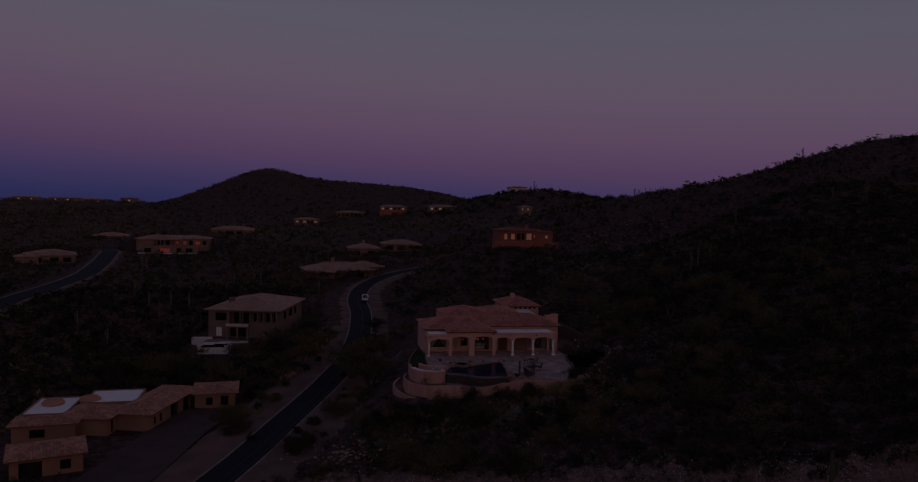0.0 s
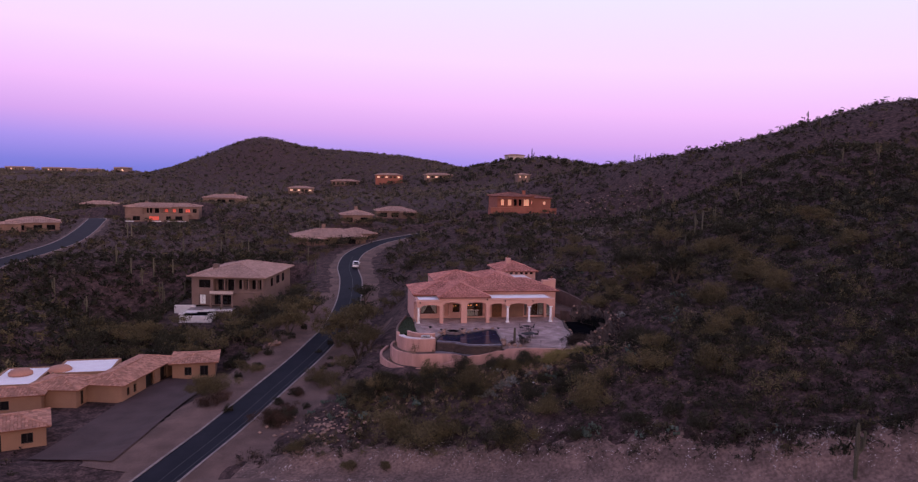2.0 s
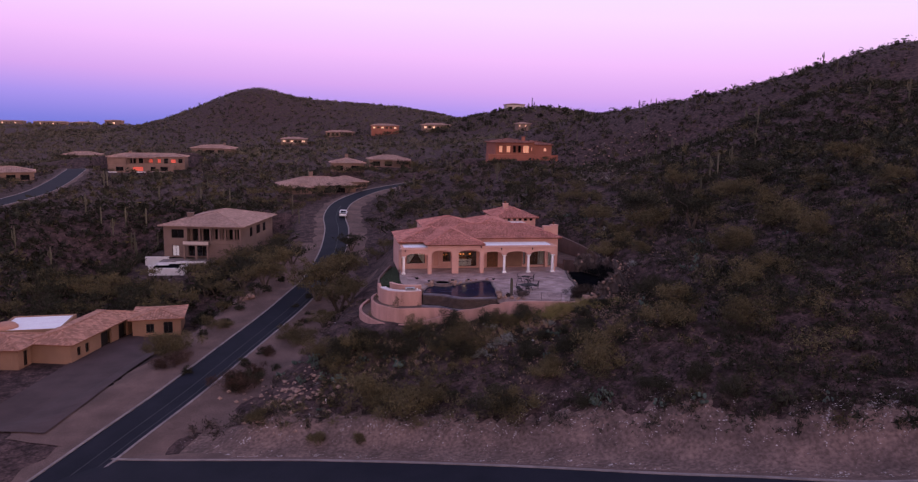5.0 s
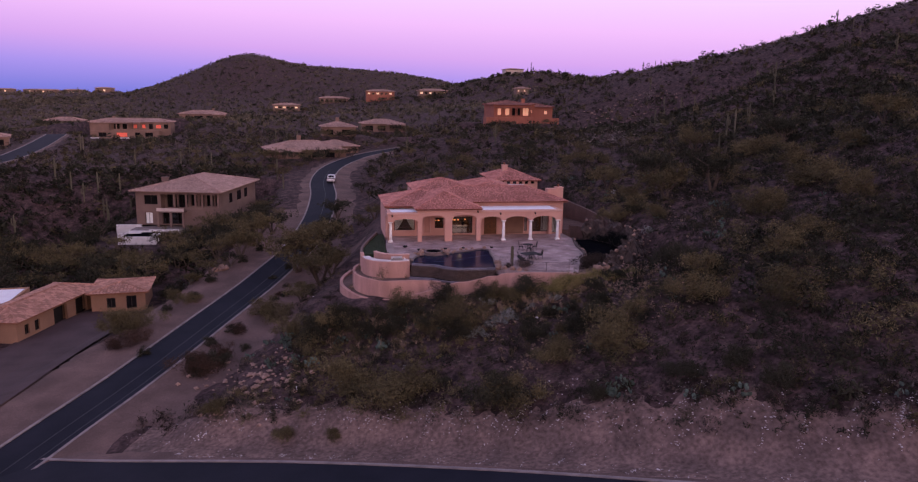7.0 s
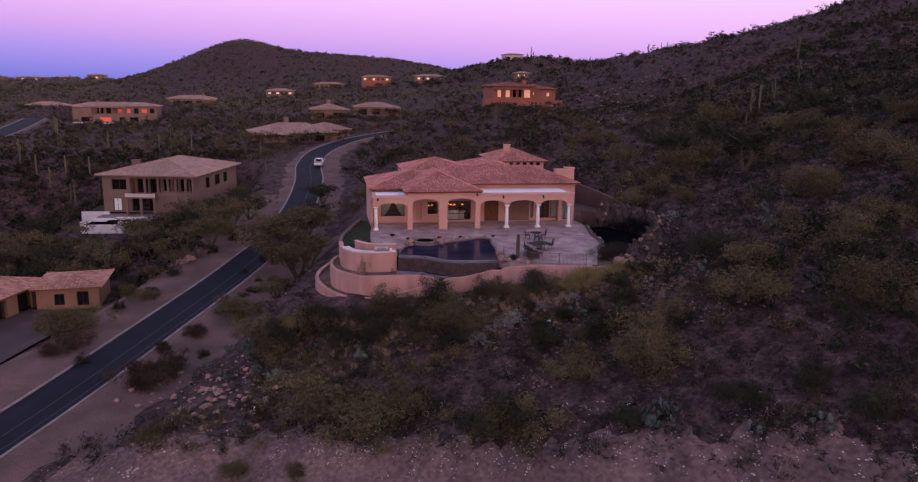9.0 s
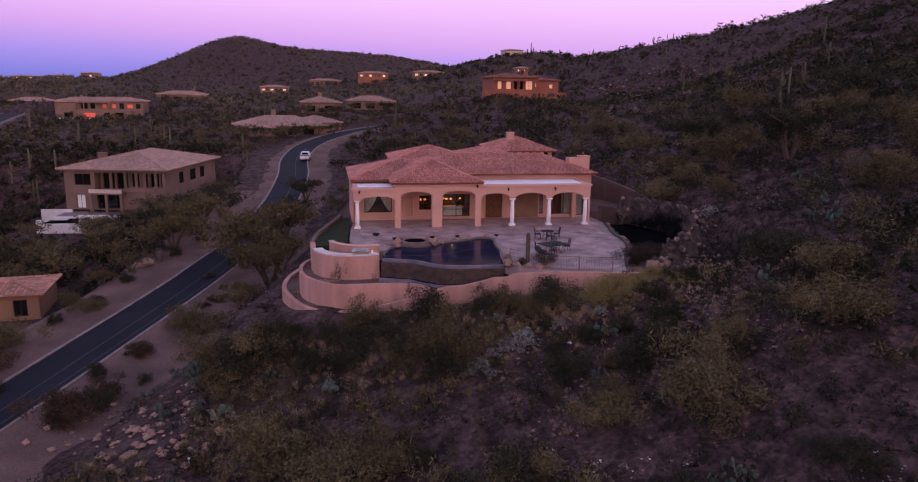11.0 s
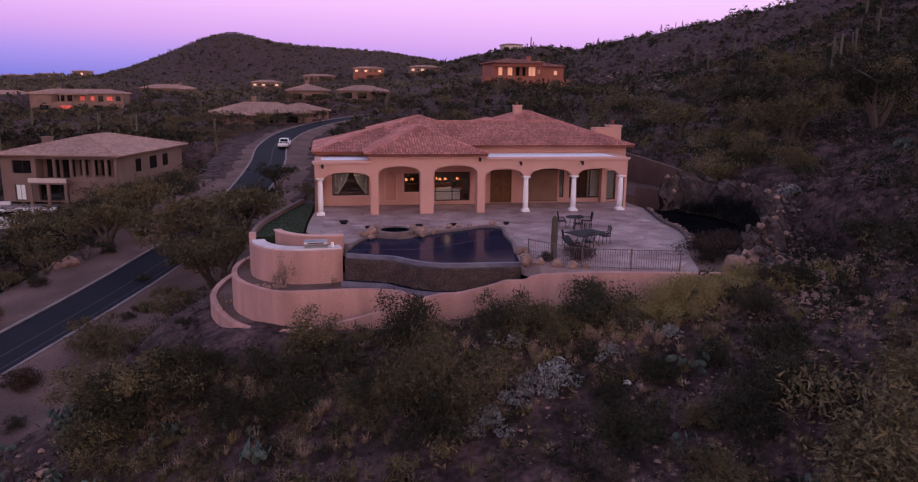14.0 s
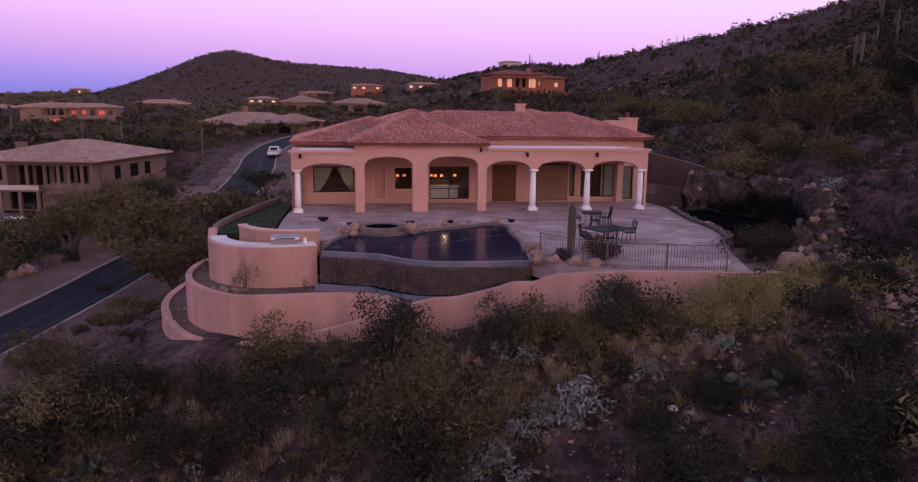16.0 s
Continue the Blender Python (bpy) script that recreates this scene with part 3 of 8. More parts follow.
quads = np.stack([idx[:-1, :-1], idx[:-1, 1:], idx[1:, 1:], idx[1:, :-1]], -1).reshape(-1, 4)
ground = new("ground", mesh_arrays("ground", np.stack([GX, GY, GZ], -1).reshape(-1, 3), quads, M_ground))
tagged(ground, "dry brown desert ground with scrub and stones", "ground", kind="structure")
for p in ground.data.polygons:
    p.use_smooth = True


def gz(x, y):
    """Height of the ground sheet at a point."""
    i = min(max(int(np.searchsorted(gx, x)) - 1, 0), nx - 2)
    j = min(max(int(np.searchsorted(gy, y)) - 1, 0), ny - 2)
    u, v = (x - gx[i]) / (gx[i + 1] - gx[i]), (y - gy[j]) / (gy[j + 1] - gy[j])
    return float(GZ[j, i] * (1 - u) * (1 - v) + GZ[j, i + 1] * u * (1 - v) + GZ[j + 1, i] * (1 - u) * v + GZ[j + 1, i + 1] * u * v)


def strip(line, a, b, za, zb, wobble=0.0):
    """A band beside a road line between offsets a and b of the road's edge (signs give the side)."""
    V, F = [], []
    rnd = random.Random(5)
    for i, p in enumerate(line):
        q, r = line[max(0, i - 1)], line[min(len(line) - 1, i + 1)]
        tx, ty = r[0] - q[0], r[1] - q[1]
        n = math.hypot(tx, ty)
        for o, z in ((a, za), (b, zb)):
            s = 1 if o > 0 else -1
            d = s * (p[3] + abs(o) - 10 + (rnd.uniform(-wobble, wobble) if abs(o) > 11 else 0))
            V.append((p[0] + d * ty / n, p[1] - d * tx / n, p[2] + z))
    F = [(2 * i, 2 * i + 1, 2 * i + 3, 2 * i + 2) for i in range(len(line) - 1)]
    return np.array(V), np.array(F)


def road(name, line, label, kerbs=(1, -1), verge=3.0, narrow=0):
    V, F = strip(line, 10, -10, 0, 0)
    F = F[:, ::-1] if F.size else F
    ob = tagged(new(name, mesh_arrays(name, V, F, M_asphalt)), label, "road", kind="structure")
    for s in kerbs:
        bm = B()
        prof = ((10, -0.1), (10, 0.10), (10.28, 0.10), (10.28, -0.1))
        rows = []
        cols = [strip(line, s * o, s * (o + 0.001), z, z)[0][0::2] for o, z in prof]
        for i in range(len(line)):
            rows.append([bm.verts.new(c[i]) for c in cols])
        for p, q in zip(rows, rows[1:]):
            for k in range(3):
                bm.faces.new((p[k], q[k], q[k + 1], p[k + 1]))
        bmesh.ops.recalc_face_normals(bm, faces=bm.faces)
        kerb = part("kerb", bm, M_kerb, None)
        tagged(kerb, "pale concrete kerb along the asphalt road", "kerb", kind="structure")
        wide = 2.4 if s == narrow else verge
        V, F = strip(line, s * 10.25, s * (10.25 + wide), 0.05, -0.17, 0.7 if wide > 2 else 0.3)
        v = tagged(new("verge", mesh_arrays("verge", V, F, M_gravel)), "bare gravel verge beside the road", "verge", kind="structure")
    return ob


road("road", MAIN_ROAD, "dark asphalt residential road winding uphill", verge=4.6, narrow=-1)
road("road", CROSS_ROAD, "dark asphalt side road with pale kerbs", verge=1.7)
road("road", FAR_ROAD, "distant dark asphalt road over a rise", verge=1.2)
# sealed cracks along the lanes of the main road
for off, lo, hi in ((0.4, 18, 96), (1.9, 12, 74)):
    seg = MAIN_ROAD[lo:hi]
    bm = B()
    l, r = side_offsets(seg, off - 0.05), side_offsets(seg, off + 0.05)
    vs = [(bm.verts.new((*l[i], seg[i][2] + 0.008)), bm.verts.new((*r[i], seg[i][2] + 0.008))) for i in range(len(seg))]
    for a, b in zip(vs, vs[1:]):
        bm.faces.new((a[0], a[1], b[1], b[0]))
    bmesh.ops.recalc_face_normals(bm, faces=bm.faces)
    tagged(part("road_seam", bm, M_seal, None), "pale sealed seam along the asphalt lane", "road marking", kind="structure")
def bare_strip(name, line, start, material, label, mean, seed):
    """Bare dirt laid over the ground on the left of a line, with a ragged outer edge."""
    bm = B()
    rnd = random.Random(seed)
    offs = [side_offsets(line, -(start + 0.6 * k)) for k in range(18)]
    rows = []
    for i in range(len(line)):
        reach = mean + 2.0 * math.sin(i * 0.17) + 1.2 * math.sin(i * 0.53 + 1.0) + rnd.uniform(-1.2, 1.2)
        row = []
        for k in range(18):
            x, y = offs[k][i]
            row.append(bm.verts.new((x, y, gz(x, y) + max(-0.25, min(0.08, 0.14 * (reach - k))) + rnd.uniform(-0.02, 0.02))))
        rows.append(row)
    for a, b in zip(rows, rows[1:]):
        for k in range(17):
            bm.faces.new((a[k], b[k], b[k + 1], a[k + 1]))
    bmesh.ops.recalc_face_normals(bm, faces=bm.faces)
    return tagged(part(name, bm, material, None, smooth=True), label, "verge", kind="structure")
bare_strip("verge", catmull([p[:2] for p in MAIN_ROAD if -30 < p[1] < 60], 2), 3.0, M_gravel, "wide bare tan dirt beyond the road verge", 13.5, 4)
bare_strip("verge", catmull([p[:2] for p in MAIN_ROAD if -24 < p[1] < 34], 2)[::-1], 3.2, M_gravel, "bare pinkish dirt between road and slope", 12.5, 7)
# cut bank above the side road
bm = B()
bank = catmull([p[:2] for p in CROSS_ROAD if -40 < p[0] < 70], 3)
rnd = random.Random(9)
offs = [side_offsets(bank, -(4.6 + 0.65 * k)) for k in range(15)]
rows = []
for i in range(len(bank)):
    reach = 10.2 + 0.9 * math.sin(i * 0.13) + 0.6 * math.sin(i * 0.47 + 1.0) + rnd.uniform(-1.3, 1.3)
    row = []
    for k in range(15):
        x, y = offs[k][i]
        row.append(bm.verts.new((x, y, gz(x, y) + max(-0.25, min(0.10, 0.16 * (reach - k))) + rnd.uniform(-0.03, 0.03))))
    rows.append(row)
for a, b in zip(rows, rows[1:]):
    for k in range(14):
        bm.faces.new((a[k], b[k], b[k + 1], a[k + 1]))
bmesh.ops.recalc_face_normals(bm, faces=bm.faces)
tagged(part("cut_bank", bm, M_cut, None, smooth=True), "eroded pinkish dirt cut bank above the side road", "bank", kind="structure")

# ---- the main house ----
FRONT, BACK = -0.3, 4.3
house = thing("house", "large pink stucco house with terracotta tile roof and arcade", "house")
bm = B()
holed_wall(bm, -11.85, -7.98, 0, 3.85, FRONT - 0.12, 0.2, [(-11.84, -11.2, 0, 2.66, 2.66), (-11.2, -8.0, 0, 2.66, 3.05)])
part("arcade_wall", bm, M_stucco, house)
part("arcade_wall", holed_wall(B(), -7.98, 0.3, 0, 4.12, FRONT, 0.25, [(-7.43, -4.44, 0, 3.0, 3.45), (-3.47, -0.27, 0, 3.0, 3.48)]), M_stucco, house)
part("arcade_wall", holed_wall(B(), 0.3, 11.25, 0, 4.02, FRONT + 0.05, 0.25, [(0.32, 3.2, 0, 2.7, 3.2), (3.2, 3.66, 0, 2.68, 2.68), (3.66, 6.9, 0, 2.7, 3.2), (6.9, 7.36, 0, 2.68, 2.68), (7.36, 10.6, 0, 2.7, 3.2), (10.6, 11.08, 0, 2.68, 2.68)]), M_stucco, house)
# side returns of the arcade
for x0, x1, y1 in ((-11.85, -11.4, BACK), (10.82, 11.25, BACK)):
    bm = B()
    w = B()
    holed_wall(w, 0.2, y1, 0, 3.84 if x0 < 0 else 4.0, -x1, -x0, [(0.21, y1 - 0.6, 0, 2.66, 3.1)])
    bmesh.ops.rotate(w, verts=w.verts, cent=(0, 0, 0), matrix=Matrix.Rotation(radians(90), 3, "Z"))
    part("side_arch_wall", w, M_stucco, house)
# mouldings and the flat roofs over the side bays
for x0, x1, z, y0 in ((-12.0, -8.0, 3.72, FRONT - 0.26), (0.3, 11.4, 3.9, FRONT - 0.1)):
    bm = box(B(), x0, x1, y0, 0.3, z, z + 0.09)
    box(bm, x0 + 0.05, x1 - 0.05, y0 + 0.07, 0.3, z - 0.1, z)
    part("cornice", bm, M_trim, house, "stucco cornice moulding")
bm = box(B(), -8.05, 0.36, FRONT - 0.1, 0.2, 4.0, 4.14)
part("cornice", bm, M_trim, house, "stucco cornice moulding")
part("flat_roof", box(B(), -11.85, -8.0, -0.1, BACK - 0.1, 3.60, 3.79), M_ledge, house, "pale coated flat roof ledge")
part("flat_roof", box(B(), 0.4, 11.2, -0.1, BACK - 0.1, 3.78, 3.96), M_ledge, house, "pale coated flat roof ledge")
part("porch_ceiling", box(B(), -7.97, 0.28, 0.26, BACK - 0.05, 3.72, 3.86), M_stucco, house)
# house wall behind the arcade, with its openings
OPEN = [(-10.6, -7.85, 0.75, 2.5, 2.5), (-6.52, -5.78, 0.35, 2.15, 2.6), (-5.1, -3.9, 0.95, 2.4, 2.4), (-2.7, 0.1, 0.22, 2.5, 2.5), (1.75, 3.5, 0.0, 2.62, 2.62), (7.45, 7.85, 0.35, 2.62, 2.62), (8.3, 11.0, 0.3, 2.62, 2.62), (11.45, 12.3, 0.12, 2.5, 2.5)]
part("front_wall", holed_wall(B(), -11.75, 13.0, -0.6, 4.4, BACK, BACK + 0.35, OPEN), M_stucco, house)
bm = box(B(), -11.75, -11.4, BACK + 0.35, 14.2, -0.6, 4.1)
part("side_wall", bm, M_stucco, house)
part("side_wall", box(B(), 12.65, 13.0, BACK + 0.35, 13.4, -0.6, 4.55), M_stucco, house)
part("back_wall", box(B(), -11.4, 12.65, 13.0, 13.4, -0.6, 4.1), M_stucco, house)
part("house_floor", box(B(), -11.7, 12.9, BACK + 0.35, 13.0, -0.5, 0.0), M_room, house)
part("room_wall", box(B(), -11.3, 12.6, 9.6, 9.8, 0.0, 3.4), M_room, house, "dim brown room wall")
part("room_panel", box(B(), 7.0, 11.1, 6.6, 6.7, 0, 3.0), M_wood, house, "warm wooden room panel")
part("room_ceiling", box(B(), -11.3, 12.6, BACK + 0.35, 9.6, 3.0, 3.2), M_room, house)
for x in (-7.5, -3.3, 1.0, 5.6, 11.2):
    part("room_partition", box(B(), x - 0.08, x + 0.08, BACK + 0.36, 9.6, 0, 3.0), M_room, house)
# blind arched niche
bm = B()
holed_wall(bm, -6.66, -5.64, 0.25, 2.72, BACK - 0.04, BACK - 0.002, [(-6.52, -5.78, 0.35, 2.15, 2.6)])
part("niche_back", box(B(), -6.6, -5.7, BACK + 0.3, BACK + 0.34, 0.3, 2.65), M_stucco, house)
part("niche_surround", bm, M_trim, house, "arched niche surround of pink stucco")
# windows: frame, bars, glass
def window(x0, x1, z0, z1, bars, mullions=(), glass=M_glass):
    t = 0.07
    fr = part("window", holed_wall(B(), x0, x1, z0, z1, BACK + 0.12, BACK + 0.2, [(x0 + t, x1 - t, z0 + t, z1 - t, z1 - t)]), M_frame, house, "bronze framed window")
    for u in bars:
        x = x0 + (x1 - x0) * u
        part("glazing_bar", box(B(), x - 0.03, x + 0.03, BACK + 0.12, BACK + 0.2, z0 + t, z1 - t), M_frame, fr)
    for u in mullions:
        z = z0 + (z1 - z0) * u
        part("glazing_bar", box(B(), x0 + t, x1 - t, BACK + 0.125, BACK + 0.195, z - 0.025, z + 0.025), M_frame, fr)
    g = part("pane", box(B(), x0 + t, x1 - t, BACK + 0.15, BACK + 0.165, z0 + t, z1 - t), glass, fr)
    g.visible_shadow = False
    part("sill", box(B(), x0 - 0.08, x1 + 0.08, BACK - 0.06, BACK + 0.11, z0 - 0.09, z0 - 0.01), M_trim, fr)
window(-10.6, -7.85, 0.75, 2.5, ())
window(-5.1, -3.9, 0.95, 2.4, (0.5,))
window(-2.7, 0.1, 0.22, 2.5, (0.5,), (0.32,))
window(7.45, 7.85, 0.35, 2.62, ())
window(8.3, 11.0, 0.3, 2.62, (0.33, 0.66))
window(11.45, 12.3, 0.12, 2.5, ())
# added brown panel that imitates the shaded recess beside the entrance; solid wall behind
shade = part("roller_shade", box(B(), 4.75, 7.3, BACK - 0.05, BACK - 0.02, 0.12, 2.6), M_recess, house, "olive-brown panel standing in for the shaded recess")
part("shade_cassette", box(B(), 4.7, 7.35, BACK - 0.12, BACK - 0.003, 2.6, 2.72), M_frame, shade)
part("bottom_bar", box(B(), 4.72, 7.33, BACK - 0.065, BACK - 0.006, 0.07, 0.119), M_frame, shade)
# double entrance door
bm = box(B(), 1.75, 3.5, BACK + 0.1, BACK + 0.2, 2.5, 2.62)
box(bm, 1.75, 1.85, BACK + 0.1, BACK + 0.2, 0, 2.5)
box(bm, 3.4, 3.5, BACK + 0.1, BACK + 0.2, 0, 2.5)
part("door_frame", bm, M_wood, house)
for x in (1.86, 2.63):
    leaf = part("door", box(B(), x, x + 0.76, BACK + 0.14, BACK + 0.19, 0.02, 2.49), M_wood, house, "dark stained wooden door leaf")
    bm = B()
    for z0, z1 in ((0.2, 0.95), (1.1, 2.3)):
        box(bm, x + 0.12, x + 0.64, BACK + 0.115, BACK + 0.139, z0, z1)
    part("door_panel", bm, M_wood, leaf)
    hx = x + 0.68 if x < 2 else x + 0.08
    part("door_handle", tube(B(), [(hx, BACK + 0.08, 0.95), (hx, BACK + 0.08, 1.3)], 0.02), M_iron, leaf)
part("wall_sconce", lathe(B(), [(0.03, 0), (0.08, 0.05), (0.1, 0.22), (0.03, 0.3)], 8, (0.85, BACK - 0.1, 1.55)), M_lamp, house, "small lit wall lantern")
# hipped tile roofs
hip_roof(house, -6.4, 13.4, BACK - 0.65, 13.2, 4.6, 0.34, M_tile, M_tile_deck, 0.2, 0.33, 0.055, label="main hipped terracotta roof")
hip_roof(house, -12.0, -0.9, BACK - 1.15, 14.6, 4.17, 0.285, M_tile, M_tile_deck, 0.2, 0.33, 0.055, label="lower hipped terracotta roof over the end bay")
hip_roof(house, -8.3, 0.42, FRONT - 0.35, 12.0, 4.3, 0.40, M_tile, M_tile_deck, 0.2, 0.33, 0.055, label="projecting hipped terracotta roof over the centre bays")
hip_roof(house, -6.9, 2.6, 14.0, 23.5, 4.9, 0.30, M_tile, M_tile_deck, spacing=0.25, row=0.42, label="rear hipped terracotta roof")
hip_roof(house, 1.2, 9.0, 13.0, 25.0, 4.95, 0.28, M_tile, M_tile_deck, spacing=0.25, row=0.42, label="rear hipped terracotta roof")
hip_roof(house, 8.0, 16.3, 26.5, 37.5, 5.0, 0.36, M_tile, M_tile_deck, spacing=0.25, row=0.42, label="raised rear hipped terracotta roof")
part("rear_wall_block", box(B(), -6.4, 13.3, 13.5, 27.0, -0.6, 4.2), M_stucco, house)
part("flat_roof", box(B(), 8.8, 13.2, 13.4, 26.9, 4.2, 4.32), M_flat_roof, house, "white coated flat roof")
tower = part("raised_block", box(B(), 8.5, 15.8, 27.0, 37.0, -0.6, 4.9), M_stucco, house)
for i in range(6):
    x = 9.4 + i * 1.05
    part("clerestory_window", box(B(), x, x + 0.55, 26.94, 26.99, 4.4, 4.8), M_glass_dark, tower)
# chimneys
for x, y, w, z0, z1 in ((13.75, 9.0, 1.05, 0.0, 5.85), (11.2, 32.0, 0.9, 6.0, 7.05)):
    bm = box(B(), x - w / 2, x + w / 2, y - w / 2, y + w / 2, z0, z1)
    box(bm, x - w / 2 - 0.07, x + w / 2 + 0.07, y - w / 2 - 0.07, y + w / 2 + 0.07, z1, z1 + 0.12)
    ch = part("chimney", bm, M_stucco, house, "square pink stucco chimney")
    part("chimney_pot", lathe(B(), [(0.1, 0), (0.13, 0.1), (0.12, 0.35), (0.16, 0.4)], 8, (x - 0.1, y, z1 + 0.12)), M_tile_deck, ch)
part("parapet_block", box(B(), 11.9, 13.25, 8.4, 9.6, 4.0, 5.75), M_stucco, house)
# spotlights and brackets under the cornice
for x, z in ((-11.3, 3.5), (-0.15, 3.93), (2.9, 3.62), (7.6, 3.62)):
    bm = box(B(), x - 0.06, x + 0.06, FRONT - 0.3, FRONT + 0.06, z, z + 0.12)
    lathe(bm, [(0.07, 0), (0.1, 0.2)], 8, (x, FRONT - 0.24, z - 0.16))
    part("flood_lamp", bm, M_iron, house, "dark floodlight bracket")
# white columns
def column(x, y, h):
    col = part("column", lathe(B(), [(0.20, 0.28), (0.205, 0.9), (0.185, 1.8), (0.16, h - 0.24)], 20, (x, y, 0)), M_white, house, "white tapered stone column", smooth=True)
    bm = box(B(), x - 0.29, x + 0.29, y - 0.29, y + 0.29, 0.0, 0.14)
    lathe(bm, [(0.27, 0.14), (0.29, 0.19), (0.26, 0.24), (0.2, 0.28)], 20, (x, y, 0))
    part("column_base", bm, M_white, col)
    bm = lathe(B(), [(0.17, h - 0.24), (0.2, h - 0.2), (0.19, h - 0.16), (0.27, h - 0.1)], 20, (x, y, 0))
    box(bm, x - 0.28, x + 0.28, y - 0.28, y + 0.28, h - 0.1, h)
    part("capital", bm, M_white, col)
for x in (-11.5, 3.43, 7.13, 10.84):
    column(x, -0.1, 2.66)

# things inside the rooms
def curtain(x0, x1, z0, z1, y, swept=0.0):
    """A pleated curtain; swept pulls its lower edge to one side like a tied drape."""
    bm = B()
    n = 18
    rows = []
    for j in range(8):
        t = j / 7
        row = []
        for i in range(n + 1):
            u = i / n
            x = x0 + (x1 - x0) * u
            if swept > 0:
                x = x0 + (x1 - x0) * u * (1 - swept * t ** 1.5)
            if swept < 0:
                x = x1 - (x1 - x0) * (1 - u) * (1 + swept * t ** 1.5)
            row.append(bm.verts.new((x, y + 0.06 * math.sin(u * 40), z1 + (z0 - z1) * t)))
        rows.append(row)
    for a, b in zip(rows, rows[1:]):
        for i in range(n):
            bm.faces.new((a[i], a[i + 1], b[i + 1], b[i]))
    bmesh.ops.solidify(bm, geom=bm.faces[:], thickness=0.02)
    return solid("curtain", bm, M_curtain, "pale tied-back curtain behind the window", "curtain", "curtains")
curtain(-10.62, -9.3, 0.75, 2.55, BACK + 0.27, 0.72)
curtain(-9.0, -7.7, 0.75, 2.55, BACK + 0.27, -0.72)
curtain(9.9, 10.9, 0.3, 2.6, BACK + 0.26)
curtain(7.46, 7.84, 0.35, 2.6, BACK + 0.26)
curtain(11.5, 12.25, 0.15, 2.5, BACK + 0.26)
ch = thing("chandelier", "lit chandelier hanging behind the window", "chandelier", (-9.15, 5.5, 2.12))
part("stem", tube(B(), [(0, 0, 0.65), (0, 0, 0.0)], 0.02), M_iron, ch)
for k in range(6):
    a = k * math.pi / 3
    part("arm", tube(B(), [(0, 0, 0.0), (0.25 * math.cos(a), 0.25 * math.sin(a), -0.08), (0.52 * math.cos(a), 0.52 * math.sin(a), 0.03)], 0.015), M_iron, ch)
    part("bulb", lathe(B(), [(0.02, 0), (0.04, 0.04), (0.02, 0.09)], 8, (0.52 * math.cos(a), 0.52 * math.sin(a), 0.04)), M_bulb, ch, "glowing bulb")
def lamp(x, y, z):
    t = thing("table_lamp", "lit table lamp with warm orange shade", "lamp", (x, y, z), group="lit lamps")
    part("base", lathe(B(), [(0.09, 0), (0.04, 0.05), (0.06, 0.16), (0.025, 0.3)], 10), M_iron, t)
    part("shade", lathe(B(), [(0.13, 0.28), (0.09, 0.44)], 14), M_lamp, t, "glowing orange lamp shade")
for x, y, z in ((-4.75, 6.2, 1.35), (-4.25, 6.4, 1.35), (-1.85, 7.2, 1.25), (-1.4, 7.2, 1.25), (-0.35, 7.4, 1.25), (-2.1, 7.6, 1.25)):
    lamp(x, y, z)
sb = thing("sideboard", "dark wooden sideboard under the lamps", "sideboard", (-1.3, 7.3, 0))
part("top", box(B(), -1.6, 1.5, -0.35, 0.45, 1.17, 1.25), M_wood, sb)
part("body", box(B(), -1.55, 1.45, -0.3, 0.4, 0, 1.17), M_wood, sb)
sb2 = thing("console", "dark wooden console table under the lamps", "table", (-4.5, 6.3, 0))
part("top", box(B(), -0.7, 0.7, -0.3, 0.3, 1.27, 1.35), M_wood, sb2)
for x, y in ((-0.62, -0.24), (0.62, -0.24), (-0.62, 0.24), (0.62, 0.24)):
    part("leg", box(B(), x - 0.04, x + 0.04, y - 0.04, y + 0.04, 0, 1.27), M_wood, sb2)
isl = thing("counter", "pale counter inside the centre window", "counter", (-1.5, 5.9, 0))
part("top", box(B(), -1.15, 1.2, -0.4, 0.4, 0.95, 1.03), M_tub, isl)
part("body", box(B(), -1.0, 1.05, -0.3, 0.3, 0, 0.95), M_curtain, isl, "pale panelled counter front")
v = thing("vase", "dark wide vase on the counter", "vase", (-0.9, 5.9, 1.03))
part("bowl", lathe(B(), [(0.1, 0), (0.08, 0.05), (0.2, 0.25), (0.32, 0.5), (0.30, 0.52)], 14), M_iron, v)
dt = thing("dining_table", "dark dining table below the chandelier", "table", (-9.1, 6.6, 0))
part("tabletop", box(B(), -1.2, 1.2, -0.55, 0.55, 0.71, 0.76), M_wood, dt)
for x, y in ((-1.0, -0.4), (1.0, -0.4), (-1.0, 0.4), (1.0, 0.4)):
    part("leg", box(B(), x - 0.05, x + 0.05, y - 0.05, y + 0.05, 0, 0.71), M_wood, dt)

# the lit lamps shine into their rooms; one more light is an added fill
def room_light(x, y, z, power):
    d = bpy.data.lights.new("room_light", "POINT")
    d.energy, d.color, d.shadow_soft_size = power, (1.0, 0.62, 0.34), 0.12
    o = new("room_light", d)
    o.location = (x, y, z)
    tagged(o, "warm light of the room lamps and one added fill", "lamp")
room_light(-1.3, 6.3, 2.2, 22.0)
room_light(-4.5, 5.7, 2.1, 6.0)
